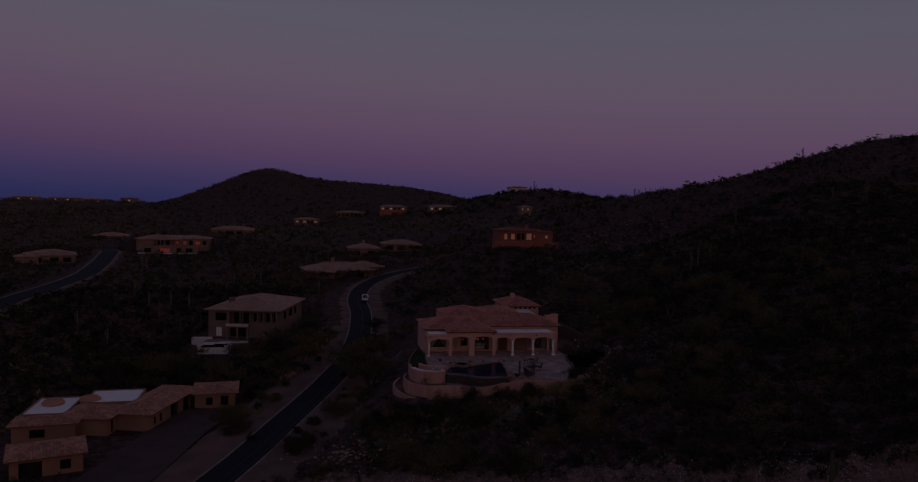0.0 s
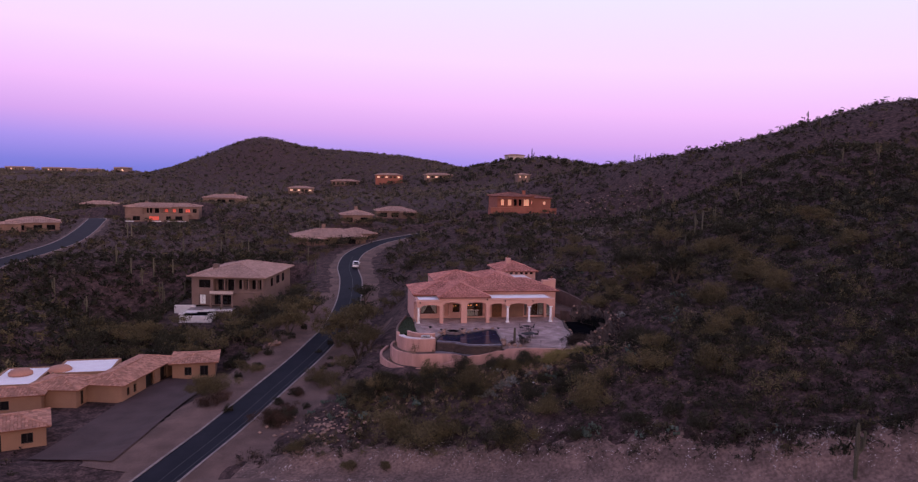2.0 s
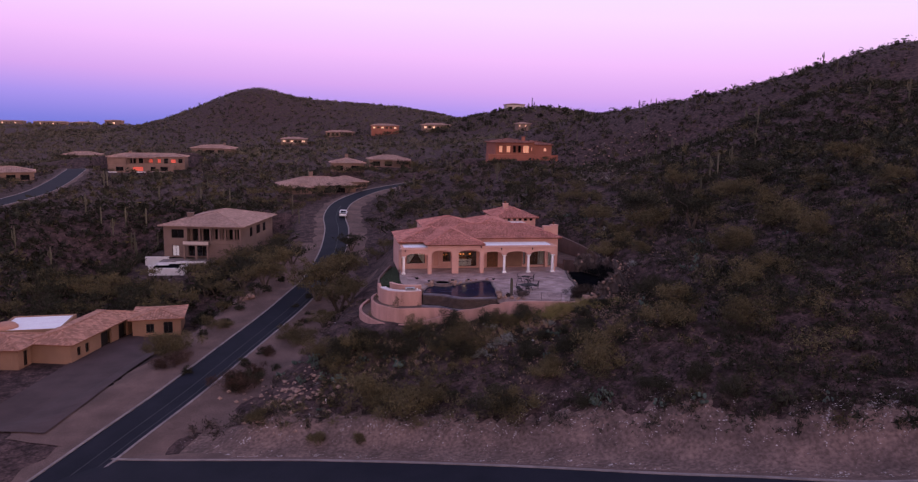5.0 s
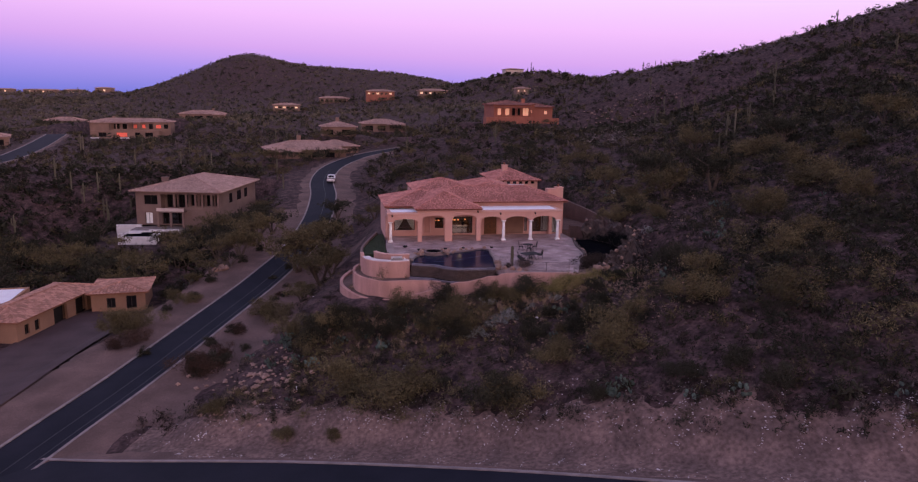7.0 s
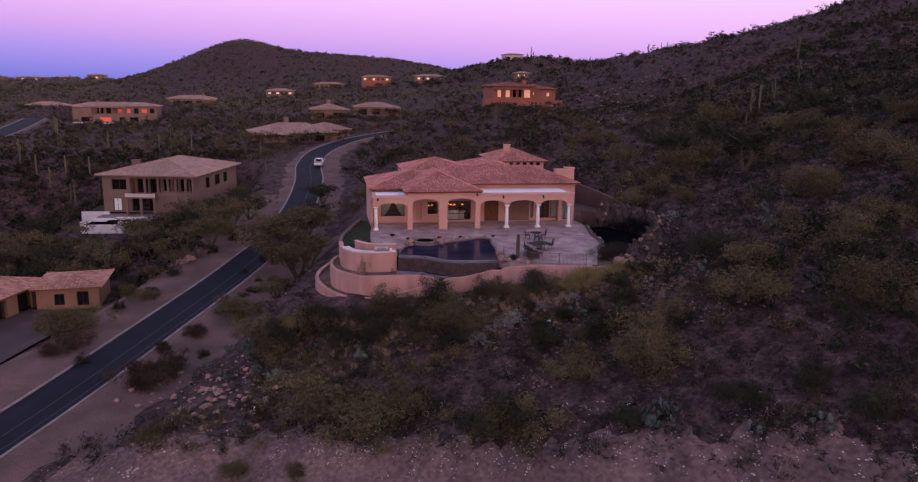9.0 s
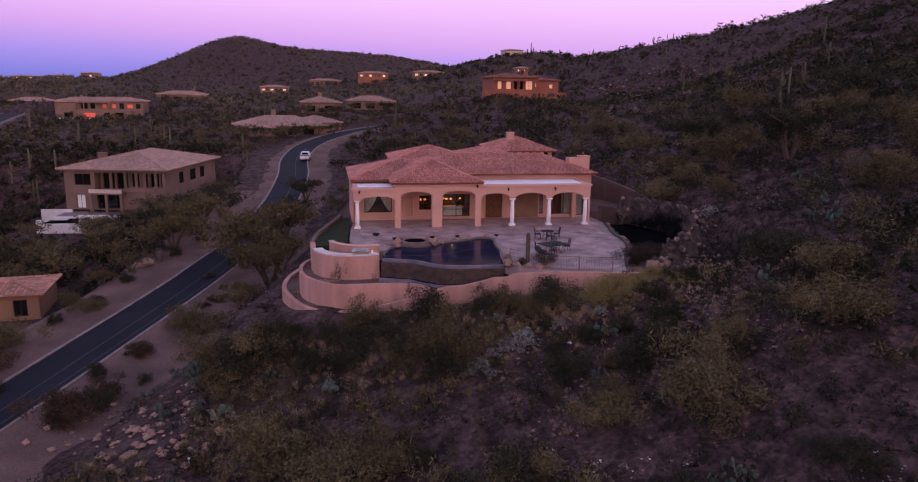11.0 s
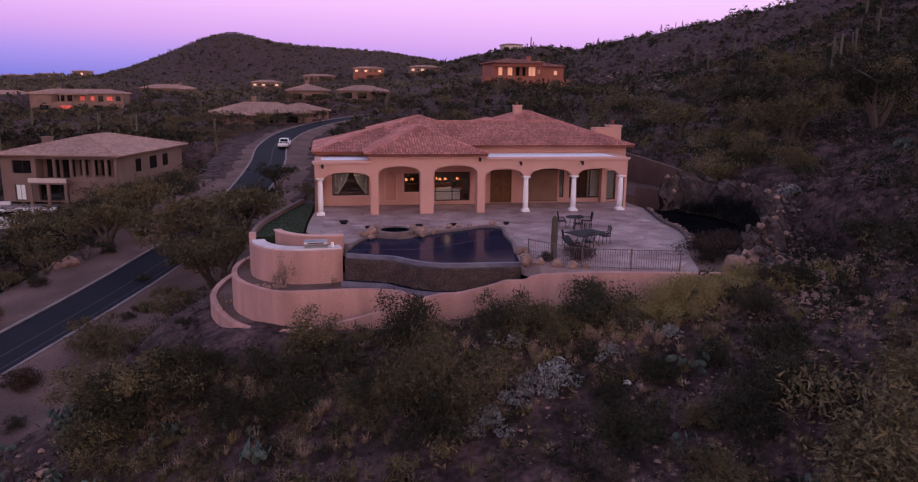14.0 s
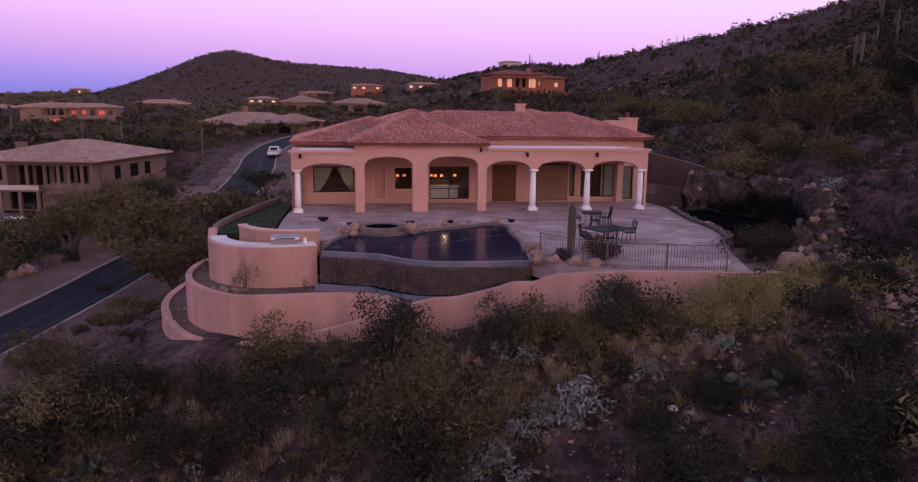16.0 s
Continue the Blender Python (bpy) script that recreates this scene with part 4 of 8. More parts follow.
room_light(-9.15, 5.5, 1.9, 5.0)
# fill added to brighten the room behind the slider, which has no lamp
room_light(9.6, 5.9, 2.4, 5.0)

# ---- garden walls and terraces ----
UPPER = catmull([(-10.35, -11.8), (-11.6, -12.0), (-12.9, -11.95), (-14.2, -11.3), (-15.05, -10.2), (-15.4, -8.6), (-15.5, -6.5), (-15.2, -3.5), (-14.3, 0.5), (-12.9, 6.0)], 6)
upper_top = [0.05 if p[1] < -8 else 0.28 for p in UPPER]
cut = next(i for i, p in enumerate(UPPER) if p[1] > -7.6)
tagged(part("garden_wall", wall_run(UPPER[:cut + 1], 0.4, upper_top[:cut + 1], [-2.2] * (cut + 1)), M_stucco_wall, None), "curved pink stucco retaining wall below the lawn", "wall", kind="structure")
# the wall goes on along the lawn in a colour darkened for shade
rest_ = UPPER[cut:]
tagged(part("garden_wall", wall_run(rest_, 0.26, [0.28] * len(rest_), [-2.2] * len(rest_)), M_lawn_wall, None), "low pink wall along the lawn, colour darkened for shade", "wall", kind="structure")
MIDDLE = catmull([(-6.1, -16.05), (-6.9, -15.35), (-7.7, -14.7), (-8.9, -14.25), (-10.4, -14.1), (-12.0, -14.15), (-13.7, -14.0), (-15.1, -12.7), (-16.15, -10.8), (-16.5, -8.4), (-16.2, -6.4), (-15.7, -5.2)], 6)
mt = [-1.62 - 0.03 * max(0, 10 - i) for i in range(len(MIDDLE))]
tagged(part("garden_wall", wall_run(MIDDLE, 0.3, mt, [-3.9] * len(MIDDLE)), M_stucco_wall, None), "curved pink stucco terrace wall below the pool", "wall", kind="structure")
OUTER = catmull([(-16.6, -2.0, -3.1), (-17.7, -4.6, -3.35), (-17.9, -7.9, -3.4), (-17.0, -11.3, -3.4), (-15.9, -13.6, -3.4), (-14.6, -14.7, -3.4), (-13.4, -15.1, -3.4), (-12.0, -15.2, -3.3), (-10.7, -15.3, -3.05), (-8.85, -15.7, -2.5),
                 (-6.7, -16.15, -1.75), (-5.5, -16.3, -1.45), (-4.5, -16.4, -1.38), (-2.85, -16.6, -0.98), (-2.2, -16.7, -0.76), (-1.3, -16.9, -0.70), (-0.7, -17.2, -0.38), (1.3, -18.3, -0.05), (3.7, -18.95, 0.05), (6.7, -19.5, 0.05), (8.3, -19.7, 0.05)], 5)
bots = [min(-0.8, gz(p[0], p[1] - 0.6) - 0.6, p[2] - 0.6) for p in OUTER]
tagged(part("garden_wall", wall_run([p[:2] for p in OUTER], 0.36, [p[2] for p in OUTER], bots), M_stucco_wall, None), "long pink stucco garden wall with stepped top", "wall", kind="structure")


def fill(name, poly, z0, z1, m, label, category):
    bm = prism(B(), poly, z0, z1)
    bmesh.ops.recalc_face_normals(bm, faces=bm.faces)
    return tagged(part(name, bm, m, None), label, category, kind="structure")


mid2 = [p[:2] for p in MIDDLE]
fill("planter", mid2[6:] + [(-14.6, -3.0), (-12.0, -6.0), (-9.6, -11.0), (-8.2, -12.2), (-8.0, -14.0)], -3.8, -1.78, M_soil, "bare soil terrace between the pink walls", "planter")
out2 = [p[:2] for p in OUTER]
fill("planter", out2[0:52] + [(-6.9, -15.6), (-8.0, -13.6), (-13.0, -12.5), (-14.8, -8.0), (-14.8, -3.0)], -6.0, -3.52, M_soil, "bare soil strip behind the outer wall", "planter")

# ---- pool ----
SPILL = catmull([(-10.05, -12.0), (-8.7, -12.55), (-7.5, -13.05), (-6.6, -14.1), (-5.6, -14.85), (-4.4, -15.1), (-3.0, -15.2), (-1.1, -15.3)], 5)
SHORE = catmull([(-1.1, -15.3), (-0.75, -13.2), (-0.3, -10.8), (-0.15, -8.4), (0.15, -6.5), (-0.2, -5.6), (-1.2, -5.5), (-2.4, -6.2), (-4.2, -7.0), (-5.5, -7.9), (-6.9, -8.55), (-8.2, -8.0), (-9.2, -9.0), (-9.8, -10.6), (-10.05, -12.0)], 5)
pool_outline = SPILL[:-1] + SHORE[:-1]
pool = thing("pool", "dark infinity swimming pool with stone spillway", "pool", kind="structure")
bm = prism(B(), pool_outline, -0.3, -0.12)
bmesh.ops.recalc_face_normals(bm, faces=bm.faces)
part("water", bm, M_water, pool, "dark blue still pool water")
part("spill_lip", wall_run(SPILL, 0.42, [-0.13] * len(SPILL), [-0.4] * len(SPILL)), M_coping, pool, "wet grey spillway lip")
# rough stone face under the lip, stone by stone in courses
face = side_offsets(SPILL, 0.2)
part("spill_wall", wall_run(face, 0.35, [-0.35] * len(face), [-2.3] * len(face)), M_spill, pool)
bm = B()
rnd = random.Random(11)
run = side_offsets(SPILL, 0.40)
cum = [0.0]
for a, b in zip(run, run[1:]):
    cum.append(cum[-1] + math.hypot(b[0] - a[0], b[1] - a[1]))
def along(s):
    i = max(0, min(len(run) - 2, int(np.searchsorted(cum, s)) - 1))
    t = (s - cum[i]) / max(1e-6, cum[i + 1] - cum[i])
    return run[i][0] + t * (run[i + 1][0] - run[i][0]), run[i][1] + t * (run[i + 1][1] - run[i][1])
for c in range(13):
    s = rnd.uniform(0, 0.2)
    while s < cum[-1] - 0.1:
        w = rnd.uniform(0.06, 0.16)
        e = min(s + w - 0.02, cum[-1])
        (xa, ya), (xb, yb) = along(s), along(e)
        z0 = -1.62 + c * 0.098 + rnd.uniform(-0.03, 0.03)
        hh = rnd.uniform(0.05, 0.11)
        d = rnd.uniform(0.02, 0.11)
        nxx, nyy = (yb - ya), -(xb - xa)
        k = math.hypot(nxx, nyy) or 1
        ox, oy = nxx / k * d, nyy / k * d
        hexa(bm, [(xa, ya, z0), (xb, yb, z0), (xa + ox, ya + oy, z0), (xb + ox, yb + oy, z0), (xa, ya, z0 + hh), (xb, yb, z0 + hh * 0.8), (xa + ox, ya + oy, z0 + hh * 0.7), (xb + ox, yb + oy, z0 + hh * 0.9)])
        s += w
bmesh.ops.recalc_face_normals(bm, faces=bm.faces)
part("spill_stones", bm, M_spill, pool, "wet brown ledgestone", kind="stuff")
basin_front = side_offsets(SPILL, 0.85)
basin_back = side_offsets(SPILL, 0.3)
bm = prism(B(), basin_back + basin_front[::-1], -2.2, -1.55)
bmesh.ops.recalc_face_normals(bm, faces=bm.faces)
part("catch_basin_water", bm, M_water, pool, "narrow dark catch basin below the spillway")
bf = side_offsets(SPILL, 0.95)
part("basin_kerb", wall_run(bf, 0.12, [-1.49] * len(bf), [-3.0] * len(bf)), M_coping, pool, "pale grey basin kerb")
part("coping", wall_run(SHORE[4:-3], 0.19, [0.02] * len(SHORE[4:-3]), [-0.5] * len(SHORE[4:-3])), M_rim, pool, "brown stone pool coping")
rope = catmull([(-9.9, -11.4), (-8.5, -11.3), (-6.6, -11.6), (-4.6, -11.0), (-2.4, -9.6), (-0.4, -8.6)], 6)
part("bench_edge", wall_run(rope, 0.022, [-0.115] * len(rope), [-0.2] * len(rope)), M_coping, pool, "pale edge line of the pool bench")
# raised round spa
spa = thing("spa", "raised round spa with stone rim beside pool", "spa", (-6.95, -7.35, 0), kind="structure")
ring = B()
lathe(ring, [(1.16, -0.4), (1.16, 0.22), (1.10, 0.27), (0.94, 0.27), (0.91, 0.1)], 36)
part("rim", ring, M_rim, spa, smooth=False)
part("spa_water", lathe(B(), [(0.93, 0.12), (0.93, 0.2)], 36), M_pond, spa)
# barbecue counter behind the upper wall
bbq = thing("barbecue_counter", "curved outdoor counter with built-in steel grill", "counter")
crv = catmull([(-10.4, -11.35), (-11.7, -11.55), (-13.0, -11.45), (-14.1, -10.85), (-14.85, -9.8), (-15.05, -8.9)], 6)
part("counter_top", wall_run(crv, 0.75, [0.14] * len(crv), [0.03] * len(crv)), M_flat_roof, bbq, "pale stone counter top")
part("counter_body", wall_run(crv, 0.6, [0.03] * len(crv), [-1.0] * len(crv)), M_stucco_wall, bbq)
bk = catmull([(-10.2, -10.35), (-11.6, -10.4), (-12.8, -9.95), (-13.7, -9.0), (-14.0, -8.2)], 6)
part("back_bar", wall_run(bk, 0.3, [0.52] * len(bk), [-0.5] * len(bk)), M_stucco_wall, bbq)
part("back_bar_top", wall_run(bk, 0.45, [0.6] * len(bk), [0.52] * len(bk)), M_trim, bbq, "pale bar top")
gr = part("grill", box(B(), -12.4, -11.1, -11.75, -11.25, 0.14, 0.36), M_steel, bbq, "built-in steel grill")
part("grill_lid", tube(B(), [(-12.38, -11.45, 0.36), (-11.12, -11.45, 0.36)], 0.2, 10), M_steel, gr)
part("grill_handle", tube(B(), [(-12.2, -11.78, 0.42), (-11.3, -11.78, 0.42)], 0.025), M_iron, gr)
part("burner_knob", lathe(B(), [(0.1, 0), (0.08, 0.25)], 8, (-10.85, -11.5, 0.14)), M_white, bbq)

# ---- patio of flagstones ----
POND_EDGE = catmull([(13.1, 0.5), (12.4, -2.5), (11.75, -5.2), (11.4, -8.5), (10.6, -11.2), (9.4, -13.6), (8.5, -15.7), (7.2, -19.2)], 5)
def inside(poly, x, y):
    c = False
    for (x0, y0), (x1, y1) in zip(poly, poly[1:] + poly[:1]):
        if (y0 > y) != (y1 > y) and x < (x1 - x0) * (y - y0) / (y1 - y0) + x0:
            c = not c
    return c
patio_poly = [(-0.4, -16.9), (1.3, -18.1), (3.7, -18.75), (6.7, -19.3)] + POND_EDGE[::-1] + [(13.0, 4.2), (-11.4, 4.2), (-12.0, 1.0), (-12.3, -3.0), (-12.4, -6.0), (-11.5, -8.6), (-10.0, -10.0)] + SHORE[::-1][8:]
bm = prism(B(), patio_poly, -0.8, -0.03)
bmesh.ops.recalc_face_normals(bm, faces=bm.faces)
patio = tagged(part("patio", bm, M_flag_bed, None), "pinkish flagstone patio round the pool", "patio", kind="structure")
rnd = random.Random(3)
jit = {}
def knot(i, j):
    if (i, j) not in jit:
        jit[(i, j)] = (-12.6 + i * 0.98 + 0.49 * (j % 2) + rnd.uniform(-0.26, 0.26), -19.6 + j * 0.86 + rnd.uniform(-0.22, 0.22))
    return jit[(i, j)]
stones = []
for j in range(28):
    for i in range(27):
        q = [knot(i, j), knot(i + 1, j), knot(i + 1, j + 1), knot(i, j + 1)]
        cx, cy = sum(p[0] for p in q) / 4, sum(p[1] for p in q) / 4
        if all(inside(patio_poly, x, y) for x, y in q) and math.hypot(cx + 6.95, cy + 7.35) > 2.1:
            stones.append([(cx + (x - cx) * 0.965, cy + (y - cy) * 0.965) for x, y in q])
stones.sort(key=lambda q: q[0][1])
rest = B()
for k, q in enumerate(stones):
    top = rnd.uniform(0.0, 0.012)
    if k < 300:
        part("flagstone", prism(B(), q, -0.03, top), M_flag, patio)
    else:
        prism(rest, q, -0.03, top)
part("flagstones", rest, M_flag, patio, kind="stuff")
lawn_poly = [(-12.2, 0.8), (-12.45, -3.0), (-12.55, -6.0), (-13.9, -7.4), (-15.3, -7.6), (-15.3, -6.0), (-15.05, -3.5), (-14.15, 0.5), (-12.8, 5.5), (-12.0, 5.5)]
lawn = fill("lawn", lawn_poly, -0.8, 0.02, M_lawn, "small strip of dark green lawn beside the house", "lawn")
bm = B()
for k in range(2600):
    x, y = rnd.uniform(-15.4, -11.9), rnd.uniform(-7.6, 5.5)
    if inside(lawn_poly, x, y):
        a = rnd.uniform(0, 6.28)
        h = rnd.uniform(0.03, 0.07)
        bm.faces.new([bm.verts.new((x + 0.03 * math.cos(a), y + 0.03 * math.sin(a), 0.02)), bm.verts.new((x - 0.03 * math.cos(a), y - 0.03 * math.sin(a), 0.02)), bm.verts.new((x + rnd.uniform(-0.03, 0.03), y, 0.02 + h))])
part("grass_blades", bm, M_lawn, lawn, kind="stuff")

# ---- pond and rock waterfall beside the patio ----
pond_poly = POND_EDGE[:24] + [(9.6, -14.2), (11.5, -14.0), (15.0, -12.0), (17.2, -8.0), (17.4, -3.5), (15.8, 0.6)]
fill("pond", pond_poly, -1.0, -0.25, M_pond, "dark still pond below the rock waterfall", "pond")
fill("planter", [(9.4, -13.7), (8.5, -15.7), (7.2, -19.2), (10.5, -18.0), (13.0, -14.5), (11.5, -13.8)], -1.0, -0.1, M_soil, "soil bed between patio and rocks", "planter")
ROCKS = [rock_bm(1.0, s, 2, 0.72) for s in range(6)]
rock_meshes = []
for i, bm in enumerate(ROCKS):
    me = bpy.data.meshes.new("boulder")
    bm.to_mesh(me)
    bm.free()
    for m in (M_rock, M_rock_dark):
        c = me.copy()
        c.materials.append(m)
        rock_meshes.append(c)
def boulder(x, y, z, s, dark, rnd, label, group, flat=1.0):
    ob = new("boulder", rock_meshes[2 * rnd.randrange(6) + (1 if dark else 0)])
    ob.matrix_basis = Matrix.Translation((x, y, z)) @ Euler((rnd.uniform(-0.3, 0.3), rnd.uniform(-0.3, 0.3), rnd.uniform(0, 6.28))).to_matrix().to_4x4() @ Matrix.Diagonal((s, s, s * flat, 1))
    return tagged(ob, label, "boulder", group)
rnd = random.Random(21)
arc = catmull([(15.2, 2.0), (17.5, 1.2), (19.0, -1.8), (19.0, -5.5), (18.0, -9.0), (15.8, -12.2), (13.2, -14.6), (11.2, -17.0), (9.4, -19.0)], 6)
# the rough rock face behind the pond, one rugged mass with ledges
bm = B()
rows = []
fine = catmull([(15.2, 2.0), (17.5, 1.2), (19.0, -1.8), (19.0, -5.5), (18.0, -9.0), (15.8, -12.2), (13.2, -14.6), (11.2, -17.0), (9.4, -19.0)], 14)
inner, outer = side_offsets(fine, 0.55), side_offsets(fine, -0.9)
for i in range(len(fine)):
    t = i / len(fine)
    tall = (1.9 * (1 - smooth(0.5, 1.0, t)) + 0.35) * (1 + 0.35 * noise.noise(Vector((i * 0.31, 3.0, 0.0))))
    row = []
    for k in range(12):
        u = k / 11
        w = min(1.0, u / 0.62)
        z = -0.6 + (tall + 0.6) * min(1.0, w * 1.02) if u <= 0.62 else tall + (gz(*outer[i]) - 0.3 - tall) * (u - 0.62) / 0.38
        f = 0.25 * u if u <= 0.62 else 0.155 + 0.845 * (u - 0.62) / 0.38
        x, y = inner[i][0] + (outer[i][0] - inner[i][0]) * f, inner[i][1] + (outer[i][1] - inner[i][1]) * f
        q = Vector((x, y, z))
        j = noise.noise_vector(q * 0.9) * 0.6 + noise.noise_vector(q * 2.7) * 0.3 + Vector((rnd.uniform(-0.16, 0.16), rnd.uniform(-0.16, 0.16), rnd.uniform(-0.12, 0.12)))
        row.append(bm.verts.new(q + j))
    rows.append(row)
for p, q in zip(rows, rows[1:]):
    for k in range(11):
        bm.faces.new((p[k], q[k], q[k + 1], p[k + 1]))
bmesh.ops.recalc_face_normals(bm, faces=bm.faces)
tagged(part("rock_face", bm, M_rock_dark, None), "rugged brown rock face of the pond waterfall", "rock", kind="structure")
for i, (x, y) in enumerate(arc):
    t = i / len(arc)
    tall = 1.9 * (1 - smooth(0.5, 1.0, t)) + 0.35
    for k in range(3):
        out = rnd.uniform(-0.2, 2.4)
        boulder(x + out * 0.8, y + rnd.uniform(-0.6, 0.6), max(gz(x + out, y) + 0.05, (tall - 0.05) * (1 - smooth(0.5, 1.6, out))), rnd.uniform(0.08, 0.26), rnd.random() < 0.78, rnd, "weathered brown boulder on the rock waterfall", "waterfall boulders", rnd.uniform(0.8, 1.3))
pe = POND_EDGE[1:27]
tagged(part("pond_kerb", wall_run(side_offsets(pe, -0.12), 0.3, [0.16] * len(pe), [-0.9] * len(pe)), M_rock_dark, None), "dark raised stone kerb along the pond", "kerb", kind="structure")
for x, y in POND_EDGE[2:26]:
    boulder(x + 0.25 + rnd.uniform(-0.1, 0.1), y + rnd.uniform(-0.2, 0.2), 0.12, rnd.uniform(0.1, 0.2), rnd.random() < 0.6, rnd, "small stone on the pond kerb", "pond edging stones")
for x, y, s in ((-0.55, -14.0, 0.46), (-0.75, -15.3, 0.36), (-1.0, -16.2, 0.40), (-0.35, -16.5, 0.34), (0.4, -17.0, 0.38), (1.1, -17.4, 0.32), (1.75, -17.6, 0.26), (-8.45, -7.2, 0.55), (-8.3, -6.4, 0.4), (-5.5, -7.4, 0.55), (-5.0, -6.5, 0.42),
                (-8.9, -8.0, 0.4), (-8.5, -8.5, 0.3), (-5.4, -8.2, 0.36), (-4.6, -7.3, 0.3), (-8.0, -5.8, 0.33), (-5.7, -6.0, 0.33), (-4.2, -6.6, 0.28), (-9.2, -7.4, 0.3), (-1.8, -5.3, 0.26), (-3.3, -5.9, 0.35), (-2.6, -5.6, 0.3), (-0.2, -5.0, 0.28), (9.9, -18.2, 0.7), (10.9, -17.2, 0.62), (11.9, -16.2, 0.5)):
    boulder(x, y, 0.1 if s > 0.3 else 0.03, s * (0.72 if x < -1.5 else 1.0), False, rnd, "rounded tan boulder beside the pool", "poolside boulders")
# side retaining walls up the slope beside the house, their unlit look put into the colour
for line, za, zt, zb in (([(13.6, 3.0), (15.0, 4.0), (16.4, 3.0), (17.4, 1.4)], 1.3, 0.6, -0.6), ([(14.2, 24.0), (17.0, 14.0), (18.6, 6.5), (19.0, 2.5)], 3.9, 1.7, -0.6)):
    ln = catmull(line, 5)
    tagged(part("garden_wall", wall_run(ln, 0.3, [za + (zt - za) * i / (len(ln) - 1) for i in range(len(ln))], [zb] * len(ln)), M_block, None), "plain retaining wall along the slope, browned for shade", "wall", kind="structure")
fill("planter", [(13.7, 3.2), (15.0, 4.1), (16.4, 3.1), (17.5, 1.6), (18.8, 2.8), (18.4, 6.5), (16.8, 14.0), (14.0, 24.0), (13.0, 24.0), (13.0, 4.0)], -0.8, 0.55, M_soil, "raised soil bed between retaining walls", "planter")

# ---- iron fence on the patio edge ----
fence = thing("iron_fence", "low black iron fence on the patio edge", "fence")
fl = catmull([(-0.6, -15.2), (0.4, -16.6), (1.5, -17.7), (3.8, -18.45), (6.2, -18.95)], 10)
for z in (0.1, 1.04):
    part("rail", wall_run(fl, 0.04, [z + 0.03] * len(fl), [z] * len(fl)), M_fence, fence)
picket = box(B(), -0.008, 0.008, -0.008, 0.008, 0.0, 1.06)
pk = bpy.data.meshes.new("picket")
picket.to_mesh(pk)
picket.free()
pk.materials.append(M_fence)
total = sum(math.hypot(b[0] - a[0], b[1] - a[1]) for a, b in zip(fl, fl[1:]))
s, i, acc = 0.0, 0, 0.0
while s < total:
    while i < len(fl) - 2 and acc + math.hypot(fl[i + 1][0] - fl[i][0], fl[i + 1][1] - fl[i][1]) < s:
        acc += math.hypot(fl[i + 1][0] - fl[i][0], fl[i + 1][1] - fl[i][1])
        i += 1
    t = (s - acc) / math.hypot(fl[i + 1][0] - fl[i][0], fl[i + 1][1] - fl[i][1])
    ob = new("picket", pk)
    ob.parent = fence
    ob.location = (fl[i][0] + t * (fl[i + 1][0] - fl[i][0]), fl[i][1] + t * (fl[i + 1][1] - fl[i][1]), 0)
    s += 0.12
for k in (0, 10, 20, 30, 40):
    x, y = fl[min(k, len(fl) - 1)]
    part("post", box(B(), x - 0.025, x + 0.025, y - 0.025, y + 0.025, 0, 1.1), M_fence, fence)

# ---- patio furniture ----
def patio_chair(loc, yaw):
    c = thing("patio_chair", "black wrought iron patio chair", "chair", loc, yaw, "patio chairs")
    part("seat", box(B(), -0.24, 0.24, -0.24, 0.24, 0.42, 0.46), M_iron, c)
    back = part("backrest", tube(B(), [(-0.22, 0.23, 0.44), (-0.22, 0.32, 1.0), (0, 0.33, 1.06), (0.22, 0.32, 1.0), (0.22, 0.23, 0.44)], 0.02), M_iron, c)
    for x in (-0.13, -0.045, 0.045, 0.13):
        part("slat", tube(B(), [(x, 0.24, 0.46), (x, 0.325, 1.02)], 0.014), M_iron, back)
    for x in (-0.22, 0.22):
        for y in (-0.22, 0.22):
            part("leg", tube(B(), [(x, y, 0.44), (x * 1.15, y * 1.15, 0.0)], 0.02), M_iron, c)
        part("armrest", tube(B(), [(x, 0.27, 0.66), (x * 1.1, -0.1, 0.66), (x * 1.1, -0.2, 0.44)], 0.02), M_iron, c)
    return c
def patio_table(loc, r, square=False):
    t = thing("patio_table", "black wrought iron patio table", "table", loc, 20, "patio tables")
    if square:
        part("tabletop", box(B(), -r, r, -r * 0.75, r * 0.75, 0.70, 0.74), M_iron, t)
    else:
        part("tabletop", lathe(B(), [(r, 0.70), (r, 0.74)], 24), M_iron, t)
    for k in range(4):
        a = k * math.pi / 2 + 0.78
        part("leg", tube(B(), [(r * 0.6 * math.cos(a), r * 0.6 * math.sin(a), 0.7), (r * 0.45 * math.cos(a), r * 0.45 * math.sin(a), 0.35), (r * 0.75 * math.cos(a), r * 0.75 * math.sin(a), 0)], 0.022), M_iron, t)
    return t
patio_table((4.9, -6.9, 0.012), 0.6)
chair = patio_chair((4.1, -6.7, 0.012), 80)
for x, y, a in ((5.8, -6.8, 265), (4.8, -7.8, 170)):
    copy_thing(chair, pose(x, y, 0.012, 0, 0, a))
patio_table((3.7, -12.3, 0.012), 1.05, True)
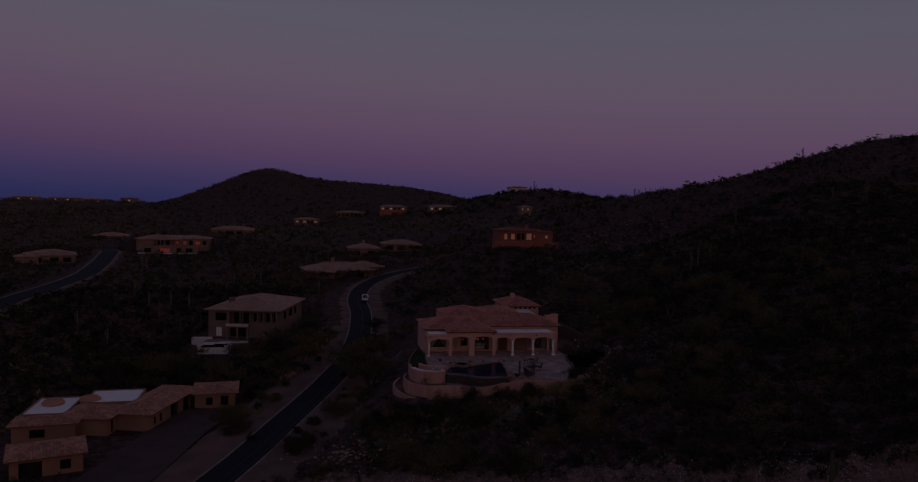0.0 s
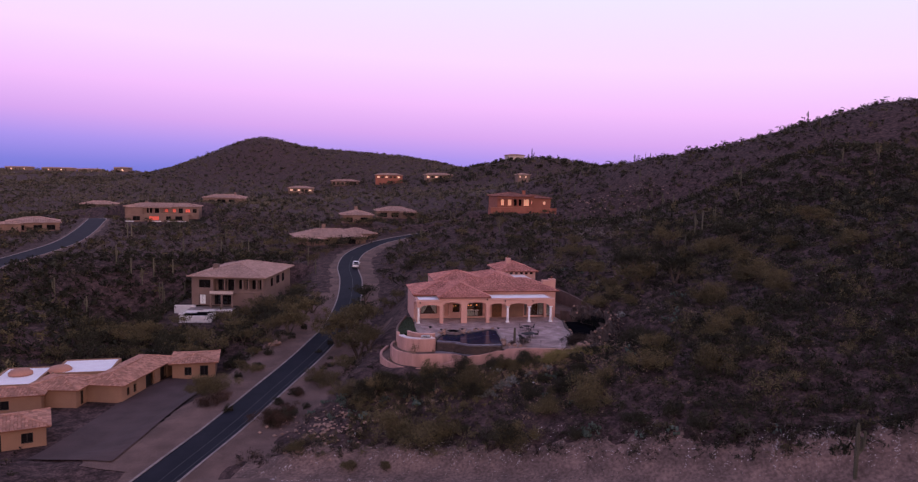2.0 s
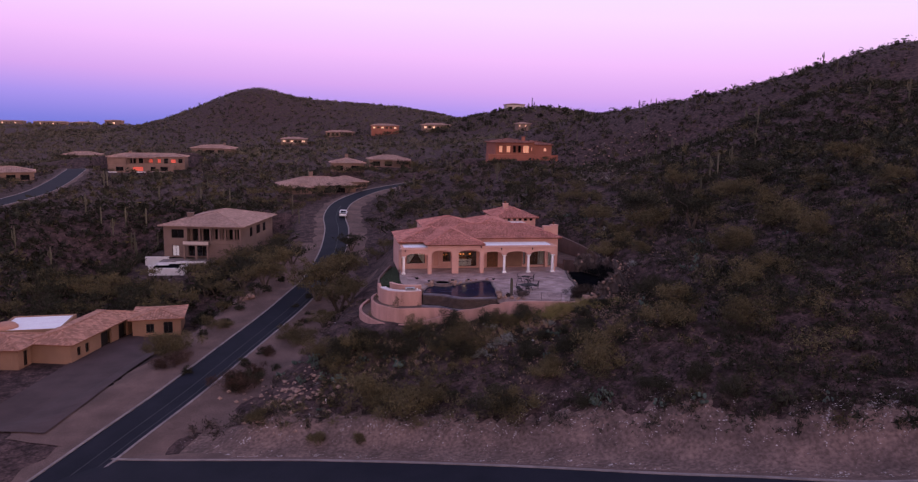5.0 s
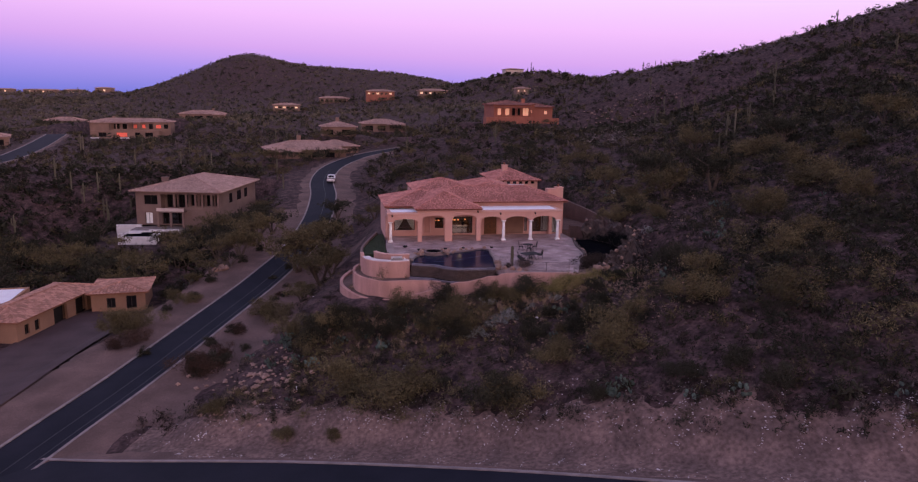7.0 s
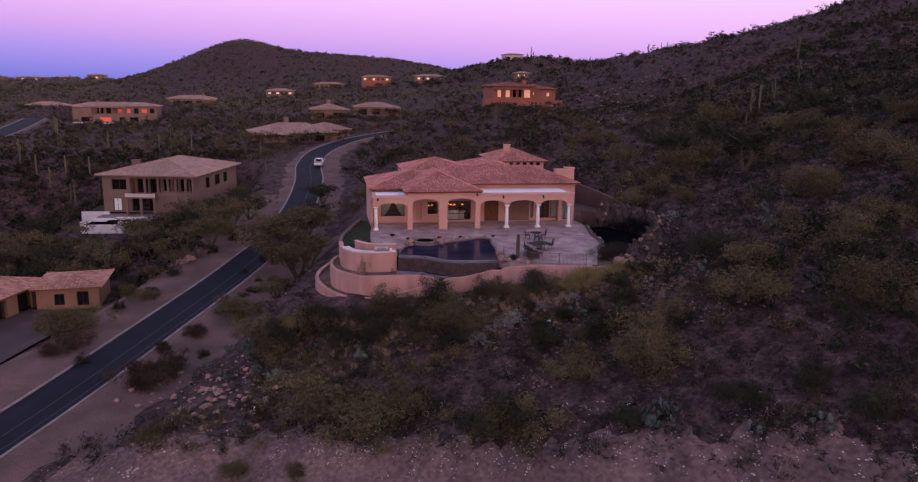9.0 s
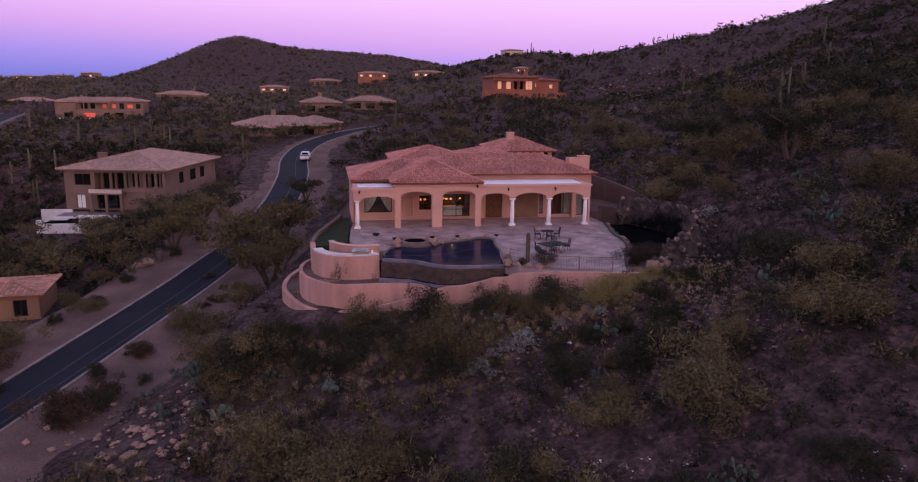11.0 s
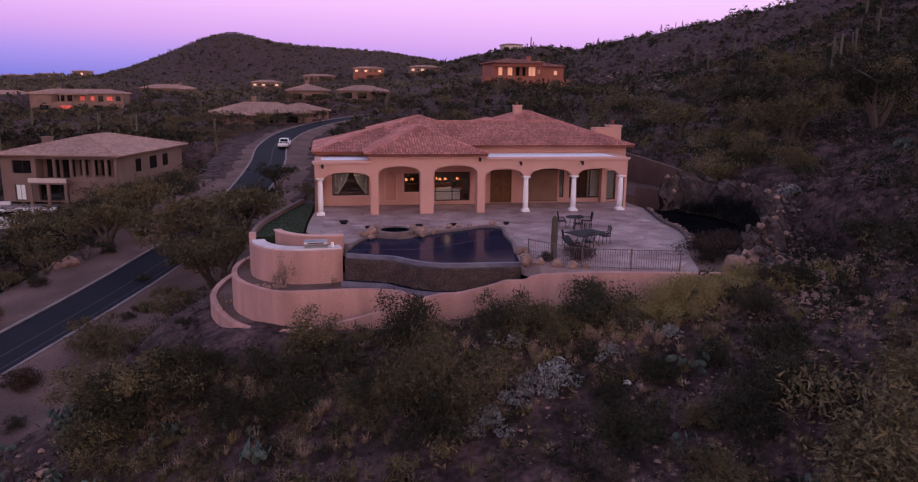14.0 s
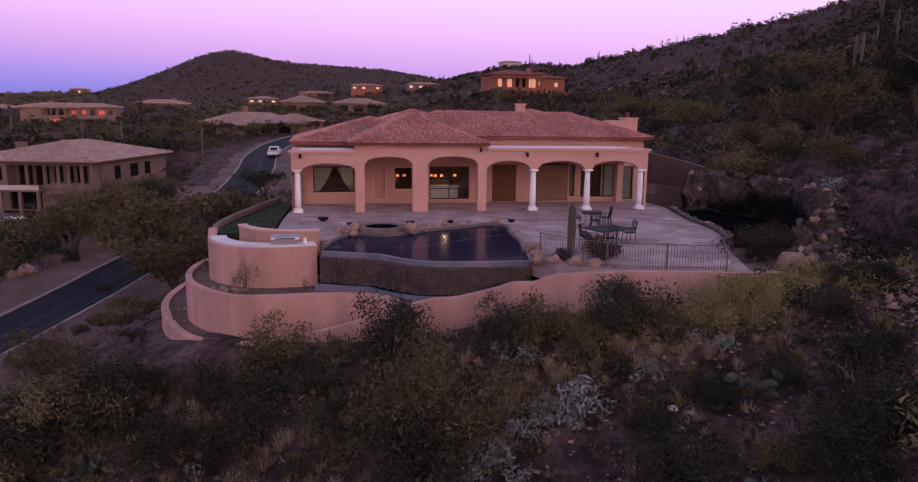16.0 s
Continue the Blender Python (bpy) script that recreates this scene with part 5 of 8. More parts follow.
for x, y, a in ((2.4, -12.8, 85), (5.0, -11.9, 275), (3.4, -13.4, 185), (4.3, -11.2, 5)):
    copy_thing(chair, pose(x, y, 0.012, 0, 0, a))
def lounger(loc, yaw):
    c = thing("sun_lounger", "dark mesh sun lounger with raised back", "lounger", loc, yaw, "sun loungers")
    part("bed", box(B(), -0.32, 0.32, -1.0, 0.35, 0.33, 0.37), M_iron, c)
    bm = B()
    hexa(bm, [(-0.32, 0.35, 0.34), (0.32, 0.35, 0.34), (-0.32, 0.95, 0.80), (0.32, 0.95, 0.80), (-0.32, 0.32, 0.38), (0.32, 0.32, 0.38), (-0.32, 0.92, 0.84), (0.32, 0.92, 0.84)])
    part("backrest", bm, M_iron, c)
    for x in (-0.3, 0.3):
        for y in (-0.85, 0.3):
            part("leg", box(B(), x - 0.025, x + 0.025, y - 0.025, y + 0.025, 0, 0.34), M_iron, c)
    return c
lounger((2.5, -14.4, 0.012), 40)
def pot(x, y, s):
    p = thing("fire_bowl", "dark metal bowl on the patio", "bowl", (x, y, 0.01), group="patio bowls")
    part("bowl", lathe(B(), [(0.18 * s, 0), (0.3 * s, 0.08 * s), (0.48 * s, 0.3 * s), (0.44 * s, 0.31 * s), (0.28 * s, 0.12 * s)], 16), M_iron, p)
    part("foot", lathe(B(), [(0.22 * s, 0.0), (0.2 * s, 0.04 * s)], 12), M_iron, p)
for x, y, s in ((-8.5, -5.7, 0.55), (-5.2, -5.5, 0.55), (0.7, -5.2, 0.5), (-10.0, -3.8, 0.7), (-2.9, -5.2, 0.5)):
    pot(x, y, s)
for x, y in ((-14.4, -12.4), (-14.0, -12.7), (-16.7, -9.3)):
    for k in range(5):
        boulder(x + rnd.uniform(-0.6, 0.6), y + rnd.uniform(-0.25, 0.25), -1.72 if x > -16 else -3.45, rnd.uniform(0.1, 0.2), False, rnd, "small pale stone lying on the terrace soil", "terrace stones")

# ---- neighbouring houses ----
def local_window(parent, x0, x1, y, z0, z1, bars=1, lit=None):
    """A window or glazed door in a wall that faces -y: recessed dark glass, frame, bars, sill."""
    t = 0.08
    w = part("window", holed_wall(B(), x0, x1, z0, z1, y - 0.05, y + 0.05, [(x0 + t, x1 - t, z0 + t, z1 - t, z1 - t)]), M_frame, parent)
    for k in range(1, bars):
        x = x0 + (x1 - x0) * k / bars
        part("glazing_bar", box(B(), x - 0.03, x + 0.03, y - 0.045, y + 0.045, z0 + t, z1 - t), M_frame, w)
    part("pane", box(B(), x0 + t, x1 - t, y - 0.012, y + 0.012, z0 + t, z1 - t), lit or M_glass_dark, w)
    return w


def villa(label, loc, yaw, w, d, h, pitch, wall, tile, deck, openings=(), lit=(), wings=(), porch=None, chimney=None, spacing=0.5, base=3.0, arch=False, group=""):
    """A one-storey house in its own axes, front towards -y: openings (x0, x1, z0, z1) become glazed recesses; wings are further hipped blocks."""
    v = thing("house", label, "house", loc, yaw, group)
    holes = [(a, b, c, e - (0.35 if arch else 0), e) for a, b, c, e in openings]
    part("front_wall", holed_wall(B(), -w / 2, w / 2, -base, h, -d / 2, -d / 2 + 0.35, holes), wall, v)
    part("side_wall", box(B(), -w / 2, -w / 2 + 0.3, -d / 2 + 0.36, d / 2, -base, h), wall, v)
    part("side_wall", box(B(), w / 2 - 0.3, w / 2, -d / 2 + 0.36, d / 2, -base, h), wall, v)
    part("back_wall", box(B(), -w / 2 + 0.31, w / 2 - 0.31, d / 2 - 0.3, d / 2, -base, h), wall, v)
    part("inner_wall", box(B(), -w / 2 + 0.31, w / 2 - 0.31, -d / 2 + 3.0, -d / 2 + 3.2, -0.1, h - 0.05), M_dark, v)
    for i, (a, b, c, e) in enumerate(openings):
        local_window(v, a + 0.01, b - 0.01, -d / 2 + 0.22, c + 0.01, e - 0.01, max(1, round((b - a) / 1.3)), lit[i] if i < len(lit) else None)
    hip_roof(v, -w / 2 - 0.6, w / 2 + 0.6, -d / 2 - 0.6, d / 2 + 0.6, h + 0.16, pitch, tile, deck, spacing, spacing * 1.5, spacing * 0.2)
    for x0, x1, y0, y1, hh, p2 in wings:
        part("wing_wall", box(B(), x0, x1, y0, y1, -base, hh), wall, v)
        hip_roof(v, x0 - 0.5, x1 + 0.5, y0 - 0.5, y1 + 0.5, hh + 0.16, p2, tile, deck, spacing, spacing * 1.5, spacing * 0.2)
    if porch:
        x0, x1, y0, hh, n = porch
        part("porch_roof", box(B(), x0, x1, y0, -d / 2 - 0.01, hh, hh + 0.3), tile, v)
        for k in range(n):
            x = x0 + 0.3 + (x1 - x0 - 0.6) * k / (n - 1)
            part("porch_post", box(B(), x - 0.22, x + 0.22, y0 + 0.1, y0 + 0.5, -base, hh), wall, v)
        part("porch_floor", box(B(), x0, x1, y0, -d / 2 - 0.01, -base, -0.02), wall, v)
    if chimney:
        x, y, z = chimney
        bm = box(B(), x - 0.6, x + 0.6, y - 0.5, y + 0.5, h, z)
        box(bm, x - 0.68, x + 0.68, y - 0.58, y + 0.58, z, z + 0.15)
        part("chimney", bm, wall, v)
    return v


# two-storey tan house across the road, with balcony, plunge pool and deck
v = thing("house", "two-storey taupe stucco house with low hipped roof", "house", (-47.9, 78.7, -5.2), -12)
W, D = 17.7, 24.4
holes = [(-7.1, -4.2, 0.9, 2.9, 2.9), (-3.0, -0.9, 0.1, 3.0, 3.0), (-0.5, 1.5, 0.1, 3.0, 3.0), (2.2, 3.5, 0.5, 3.0, 3.0), (4.1, 5.0, 0.5, 3.0, 3.0), (5.5, 7.0, 0.5, 3.0, 3.0), (7.4, 8.5, 0.5, 3.0, 3.0)]
low = [(-7.0, -5.4, -3.2, -0.75, -0.75), (-3.3, 1.3, -3.2, -0.7, -0.7)]
part("front_wall", holed_wall(B(), -W / 2, -3.5, -0.3, 3.6, -D / 2, -D / 2 + 0.4, holes[:1]), M_taupe, v)
part("porch_wall", holed_wall(B(), -3.5, W / 2, -0.24, 3.6, -D / 2 + 1.9, -D / 2 + 2.3, holes[1:]), M_taupe, v)
part("porch_side", box(B(), -3.9, -3.51, -D / 2 + 0.41, -D / 2 + 1.89, -0.24, 3.6), M_taupe, v)
part("porch_beam", box(B(), -3.5, W / 2, -D / 2, -D / 2 + 0.35, 3.1, 3.6), M_taupe, v)
for x in (-0.7, 1.85, 3.8, 5.25, 7.2, 8.6):
    part("porch_post", box(B(), x - 0.2, x + 0.2, -D / 2 + 0.02, -D / 2 + 0.38, -0.24, 3.1), M_taupe, v)
part("porch_parapet", box(B(), 2.05, W / 2 - 0.1, -D / 2 + 0.06, -D / 2 + 0.3, -0.24, 0.5), M_taupe, v)
part("lower_wall", holed_wall(B(), -W / 2, 3.0, -3.4, -0.31, -D / 2, -D / 2 + 0.4, low), M_taupe, v)
part("lower_wall", box(B(), 3.01, W / 2, -D / 2 + 0.02, -D / 2 + 0.38, -4.2, -0.31), M_taupe, v)
part("side_wall", box(B(), -W / 2, -W / 2 + 0.3, -D / 2 + 0.41, D / 2, -4.2, 3.6), M_taupe, v)
part("side_wall", box(B(), W / 2 - 0.3, W / 2, -D / 2 + 0.41, D / 2, -4.2, 3.6), M_taupe, v)
part("back_wall", box(B(), -W / 2 + 0.31, W / 2 - 0.31, D / 2 - 0.3, D / 2, -4.2, 3.6), M_taupe, v)
part("storey_floor", box(B(), -W / 2 + 0.31, W / 2 - 0.31, -D / 2 + 0.41, D / 2 - 0.31, -0.45, -0.25), M_taupe, v)
part("inner_wall", box(B(), -W / 2 + 0.31, W / 2 - 0.31, -D / 2 + 3.4, -D / 2 + 3.6, -3.4, 3.5), M_dark, v)
for a, b, c, s, e in holes:
    local_window(v, a + 0.01, b - 0.01, -D / 2 + (0.28 if a < -4 else 2.15), c + 0.01, e - 0.01, max(1, round((b - a) / 1.4)))
local_window(v, -6.99, -5.41, -D / 2 + 0.28, -3.19, -0.76, 2, M_curtain)
local_window(v, -3.29, 1.29, -D / 2 + 0.5, -3.19, -0.71, 3)
bal = part("balcony", box(B(), -3.7, 2.0, -D / 2 - 1.9, -D / 2 - 0.01, -0.45, -0.2), M_taupe, v)
part("balcony_parapet", box(B(), -3.7, 2.0, -D / 2 - 1.9, -D / 2 - 1.7, -0.2, 0.45), M_cream, bal)
for x in (-3.5, -0.8, 1.8):
    part("balcony_post", box(B(), x - 0.2, x + 0.2, -D / 2 - 1.85, -D / 2 - 1.5, -3.6, -0.45), M_taupe, bal)
hip_roof(v, -W / 2 - 0.9, W / 2 + 0.9, -D / 2 - 0.9, D / 2 + 0.9, 3.75, 0.24, M_tile_tan, M_tile_tan_deck, 0.45, 0.6, 0.06)
bm = box(B(), -5.7, -4.5, -6.3, -5.1, 4.0, 5.9)
box(bm, -5.8, -4.4, -6.4, -5.0, 5.9, 6.05)
part("chimney", bm, M_taupe, v)
for y0, y1 in ((-6.0, -4.2), (-1.0, 1.6), (4.0, 6.0)):
    part("side_window", box(B(), W / 2 + 0.004, W / 2 + 0.05, y0, y1, 0.7, 2.7), M_glass_dark, v)
deck = thing("pool_terrace", "pale terrace with raised white plunge pool", "terrace", (-56.0, 58.8, -9.9), -3)
part("deck_slab", box(B(), -3.6, 7.5, 3.31, 10.5, -1.5, 0.9), M_kerb, deck)
bm = B()
for x0, x1, y0, y1, z1 in ((-3.4, 3.4, -3.0, -2.6, 0.95), (-3.4, 3.4, 2.9, 3.3, 1.1), (-3.4, -3.1, -2.6, 2.9, 1.0), (3.1, 3.4, -2.6, 2.9, 1.0)):
    box(bm, x0, x1, y0, y1, -2.0, z1)
part("pool_wall", bm, M_tub, deck, "white plastered raised pool wall")
part("pool_water", box(B(), -3.1, 3.1, -2.6, 2.9, -1.0, 0.8), M_pond, deck)
for x in (-3.2, 3.2):
    part("pool_pier", box(B(), x - 0.35, x + 0.35, -3.1, -2.3, -2.0, 1.5), M_tub, deck)
part("pool_step", box(B(), -2.9, -0.6, 1.2, 2.8, 0.7, 0.98), M_tub, deck)
part("bench_wall", box(B(), -7.5, -2.4, 8.6, 9.1, -1.5, 1.4), M_tub, deck)
part("low_wall", box(B(), 0.5, 7.3, 3.35, 3.7, 0.9, 1.25), M_tub, deck)

# ochre adobe-style house below the road
a_house = thing("house", "low ochre stucco house with orange clay roofs", "house", (-60.0, 5.0, -12.7), 0)
def wing(cx, cy, yaw, w, d, h, pitch=None, openings=(), doors=()):
    """One wing in its own axes, front towards -y: glazed windows, garage doorways closed by dark panels, and a tiled or
    flat white roof.
    """
    at = pose(cx, cy, 0, 0, 0, yaw)
    front = part("wing_wall", holed_wall(B(), -w / 2, w / 2, -2.0, h, -d / 2, -d / 2 + 0.35, [(a, b, c, e, e) for a, b, c, e in [*openings, *doors]]), M_ochre, a_house)
    rear = part("wing_wall", box(B(), -w / 2, w / 2, -d / 2 + 0.9, d / 2, -2.0, h), M_ochre, a_house)
    bm = box(B(), -w / 2, -w / 2 + 0.3, -d / 2 + 0.36, -d / 2 + 0.89, -2.0, h)
    box(bm, w / 2 - 0.3, w / 2, -d / 2 + 0.36, -d / 2 + 0.89, -2.0, h)
    ends = part("wing_return", bm, M_ochre, a_house)
    made = [front, rear, ends]
    for a, b, c, e in openings:
        made.append(local_window(a_house, a + 0.01, b - 0.01, -d / 2 + 0.2, c + 0.01, e - 0.01, 2))
    # a near-black panel stands in for the shade inside each open doorway
    for a, b, c, e in doors:
        made.append(part("garage_door", box(B(), a, b, -d / 2 + 0.7, -d / 2 + 0.85, c, e), M_dark, a_house, "dark panel for the shade inside the open garage doorway"))
    if pitch:
        made.append(hip_roof(a_house, -w / 2 - 0.55, w / 2 + 0.55, -d / 2 - 0.55, d / 2 + 0.55, h + 0.14, pitch, M_tile_orange, M_tile_orange_deck, 0.42, 0.55, 0.07))
    else:
        bm = B()
        for p in ((-w / 2, w / 2, -d / 2, -d / 2 + 0.3), (-w / 2, w / 2, d / 2 - 0.3, d / 2), (-w / 2, -w / 2 + 0.3, -d / 2 + 0.3, d / 2 - 0.3), (w / 2 - 0.3, w / 2, -d / 2 + 0.3, d / 2 - 0.3)):
            box(bm, *p, h + 0.004, h + 0.35)
        made.append(part("parapet", bm, M_ochre, a_house))
        made.append(part("flat_roof", box(B(), -w / 2 + 0.3, w / 2 - 0.3, -d / 2 + 0.3, d / 2 - 0.3, h + 0.004, h + 0.2), M_ledge, a_house, "white coated flat roof"))
    for ob in made:
        ob.matrix_basis = at
# garage wing along the drive, its end wing, the portal wing, flat roofs behind, and the wings nearer the road
wing(1.2, 7.5, 75.9, 18.2, 6.6, 2.75, 0.27, [(-7.6, -6.7, 0.7, 2.0), (-5.6, -4.6, 0.6, 2.0)], [(-1.6, 1.4, 0.0, 2.4), (3.4, 6.2, 0.0, 2.4)])
wing(10.2, 15.2, 6.0, 7.2, 8.0, 2.75, 0.17, [(-1.6, -0.4, 0.6, 2.1), (1.0, 2.4, 0.4, 2.3)])
wing(-7.2, 0.6, 80.0, 7.8, 8.0, 2.75, 0.22, [(-2.6, -1.6, 0.1, 2.3), (1.8, 2.8, 0.3, 2.3)], [(-0.9, 0.9, 0.0, 2.35)])
wing(-6.4, 9.6, 4.0, 9.0, 9.0, 2.9)
wing(-15.0, 4.4, 4.0, 7.0, 11.0, 2.75)
wing(-13.2, -3.4, 8.0, 9.0, 5.0, 2.6, 0.2, [(-2.0, 0.2, 0.6, 2.0)])
wing(-8.0, -18.0, 20.0, 9.0, 7.0, 2.6, 0.24, [(1.6, 3.0, 0.6, 2.0)], [(-3.4, -0.6, 0.0, 2.2)])
for x, y in ((-10.0, 7.4), (-15.4, 5.6)):
    bm = lathe(B(), [(1.8, 3.0), (1.8, 3.35), (1.35, 3.75), (0.5, 3.9)], 18, (x, y, 0))
    part("roof_cupola", bm, M_tile_orange, a_house, "low round tiled cupola", smooth=True)
for x, y in ((-3.0, 1.4), (-3.2, -0.4), (-3.3, 3.0)):
    part("portal_post", lathe(B(), [(0.22, -0.5), (0.2, 0.2), (0.17, 2.4), (0.24, 2.6)], 10, (x, y, 0)), M_ochre, a_house, "round stucco portal post")
# its driveway
dr = catmull([(-57.5, -22.0), (-55.5, -14.0), (-53.8, -5.0), (-52.2, 4.0), (-50.2, 10.0), (-48.6, 14.6)], 6)
dl, drr = side_offsets(dr, -5.6), side_offsets(dr, 5.6)
bm = B()
vs = [[bm.verts.new((*[l[0] + (r[0] - l[0]) * k / 4, l[1] + (r[1] - l[1]) * k / 4], gz(l[0] + (r[0] - l[0]) * k / 4, l[1] + (r[1] - l[1]) * k / 4) + 0.24)) for k in range(5)] for l, r in zip(dl, drr)]
for p, q in zip(vs, vs[1:]):
    for k in range(4):
        bm.faces.new((p[k], p[k + 1], q[k + 1], q[k]))
bmesh.ops.recalc_face_normals(bm, faces=bm.faces)
tagged(part("driveway", bm, M_drive, None), "pinkish paved driveway down to the ochre house", "driveway", kind="structure")

# houses further up the valley
villa("tan stucco house with broad tiled roof by the bend", (-26.5, 141.5, 0.0), 12, 23, 15, 2.5, 0.30, M_tan, M_tile_tan, M_tile_tan_deck, [(-8, -5, 0.3, 2.0), (-3.5, -1, 0.3, 2.0), (1, 3.5, 0.3, 2.0), (5, 8, 0.3, 2.0)], wings=[(5.0, 17.5, 1.0, 13.0, 3.0, 0.26), (-9.5, -3.0, -9.5, -7.0, 2.2, 0.4)], chimney=(-1.5, 1.0, 6.6))
villa("tan stucco house with arched porch up the road", (-15.5, 181.0, 5.0), 4, 12, 11, 3.0, 0.28, M_tan, M_tile_tan, M_tile_tan_deck, [(-4.5, -2, 0.3, 2.2), (1, 4, 0.3, 2.2)], chimney=(0, 2, 6.2))
villa("tan stucco house with open porch up the road", (3.0, 217.0, 5.2), 2, 17, 12, 2.9, 0.26, M_tan, M_tile_tan, M_tile_tan_deck, [(-7, -4, 0.3, 2.3), (-2, 1, 0.3, 2.3)], porch=(1.5, 9.0, -9.5, 2.6, 4))
villa("long tan stucco house with lit reddish windows", (-112.5, 290.0, 2.2), 3, 36, 14, 3.2, 0.2, M_tan, M_tile_tan, M_tile_tan_deck,
      [(-14.0, -10.0, 0.3, 2.2), (-7.4, -4.8, 0.1, 2.6), (-4.0, -1.2, 0.1, 2.6), (0.8, 3.0, 0.4, 2.3), (5.2, 6.8, 0.4, 2.3), (8.2, 10.2, 0.1, 2.6), (11.4, 13.8, 0.4, 2.2), (15.0, 17.0, 0.3, 2.4)],
      [M_window_red, None, None, M_window_red, M_window_red, None, M_window_red, None], porch=(-8.5, 4.5, -10.0, 2.9, 6), chimney=(-9, 2, 5.8), wings=[(-16.5, -9.0, -9.0, -7.01, 2.9, 0.3), (6.0, 12.0, 2.0, 9.0, 3.7, 0.25)], spacing=0.8)
v4 = thing("house", "lower storey of the long tan house", "house", (-112.5, 279.4, -1.5), 3)
part("lower_wall", holed_wall(B(), -16.0, 14.0, -2.5, 3.2, 0.0, 0.4, [(-13, -9.5, 0.2, 2.3, 2.3), (-5.2, -0.4, 0.2, 2.3, 2.3), (3, 5.4, 0.2, 2.3, 2.3), (7.5, 11, 0.2, 2.3, 2.3)]), M_tan, v4)
for a, b, m in ((-13, -9.5, None), (-5.2, -0.4, M_window_red), (3, 5.4, None), (7.5, 11, None)):
    local_window(v4, a + 0.01, b - 0.01, 0.25, 0.21, 2.29, 2, m)
part("terrace_slab", box(B(), -16.5, 14.5, 0.41, 3.5, 2.9, 3.2), M_tan, v4)
for x in (-16, -3, 4, 9):
    part("retaining_wall", box(B(), x, x + 4, -3.0, -2.5, -2.5, 0.1), M_tub, v4)
villa("pale tan house with low tile roof on the far slope", (-93.0, 374.0, 4.2), 0, 25, 14, 3.6, 0.24, M_tan, M_tile_tan, M_tile_tan_deck, [(-9, -6, 0.3, 2.5), (-4, 1, 0.2, 2.7), (3, 7, 0.2, 2.7)], wings=[(7, 13, -9.5, -5, 3.3, 0.25)], chimney=(6, 1, 7.0), spacing=0.9)
villa("tan tiled house beside the far road", (-142.0, 197.0, -0.3), 20, 18, 14, 3.0, 0.24, M_tan, M_tile_tan, M_tile_tan_deck, [(-6, -3, 0.3, 2.3), (0, 3, 0.3, 2.3), (4.5, 7.5, 0.3, 2.3)], wings=[(-12, -4, -10, -5, 2.8, 0.24)], spacing=0.8)
villa("tan tiled house behind the far road", (-158.0, 336.0, 1.6), 5, 18, 12, 2.6, 0.24, M_tan, M_tile_tan, M_tile_tan_deck, [(-6, -2, 0.3, 2.3), (2, 6, 0.3, 2.3)], spacing=0.9)
# rust red house on the slope behind
rust = villa("rust red stucco house with arched openings on hillside", (45.2, 170.0, 13.0), 3, 13.6, 13, 3.7, 0.2, M_rust, M_tile_rust, M_tile_deck,
             [(-5.4, -4.0, 0.2, 2.7), (-2.5, -0.9, 0.2, 2.7), (-0.3, 1.2, 0.2, 2.8), (1.6, 3.1, 0.2, 2.8), (3.7, 6.3, 0.1, 2.9)], [M_window_peach, M_window_peach, None, None, M_window_peach], arch=True,
             wings=[(7.0, 16.5, -3, 7, 3.0, 0.22), (7.0, 9.0, -4.6, -3, 4.1, 0.2)], spacing=0.6, base=5.0, chimney=(6, 0, 6.0))
part("terrace_wall", box(B(), -10.5, 6.8, -10.5, -10.0, -5.0, -0.4), M_rust, rust, "rust red terrace wall")
part("terrace_slab", box(B(), -10.5, 6.8, -9.99, -6.52, -5.0, -0.45), M_rust, rust)
part("terrace_wall", box(B(), 6.8, 17.5, -7.5, -7.0, -4.0, -0.6), M_rust, rust, "rust red terrace wall")
for x in (-5.9, -3.2, -0.6, 1.4, 3.4, 6.6):
    part("porch_post", lathe(B(), [(0.22, 0.0), (0.18, 0.3), (0.17, 2.6), (0.24, 2.8)], 10, (x, -7.9, 0)), M_rust, rust)
part("porch_roof", box(B(), -6.6, 6.8, -8.3, -6.52, 2.8, 3.1), M_tile_rust, rust)
local_window(rust, 13.2, 14.4, -3.06, 0.6, 2.0, 1, M_window_peach)
local_window(rust, 7.4, 8.2, -4.66, 0.9, 2.2, 1, M_window_peach)
# lit houses on the far ridge
def on_ground(x, y):
    return gz(x, y) - 0.3
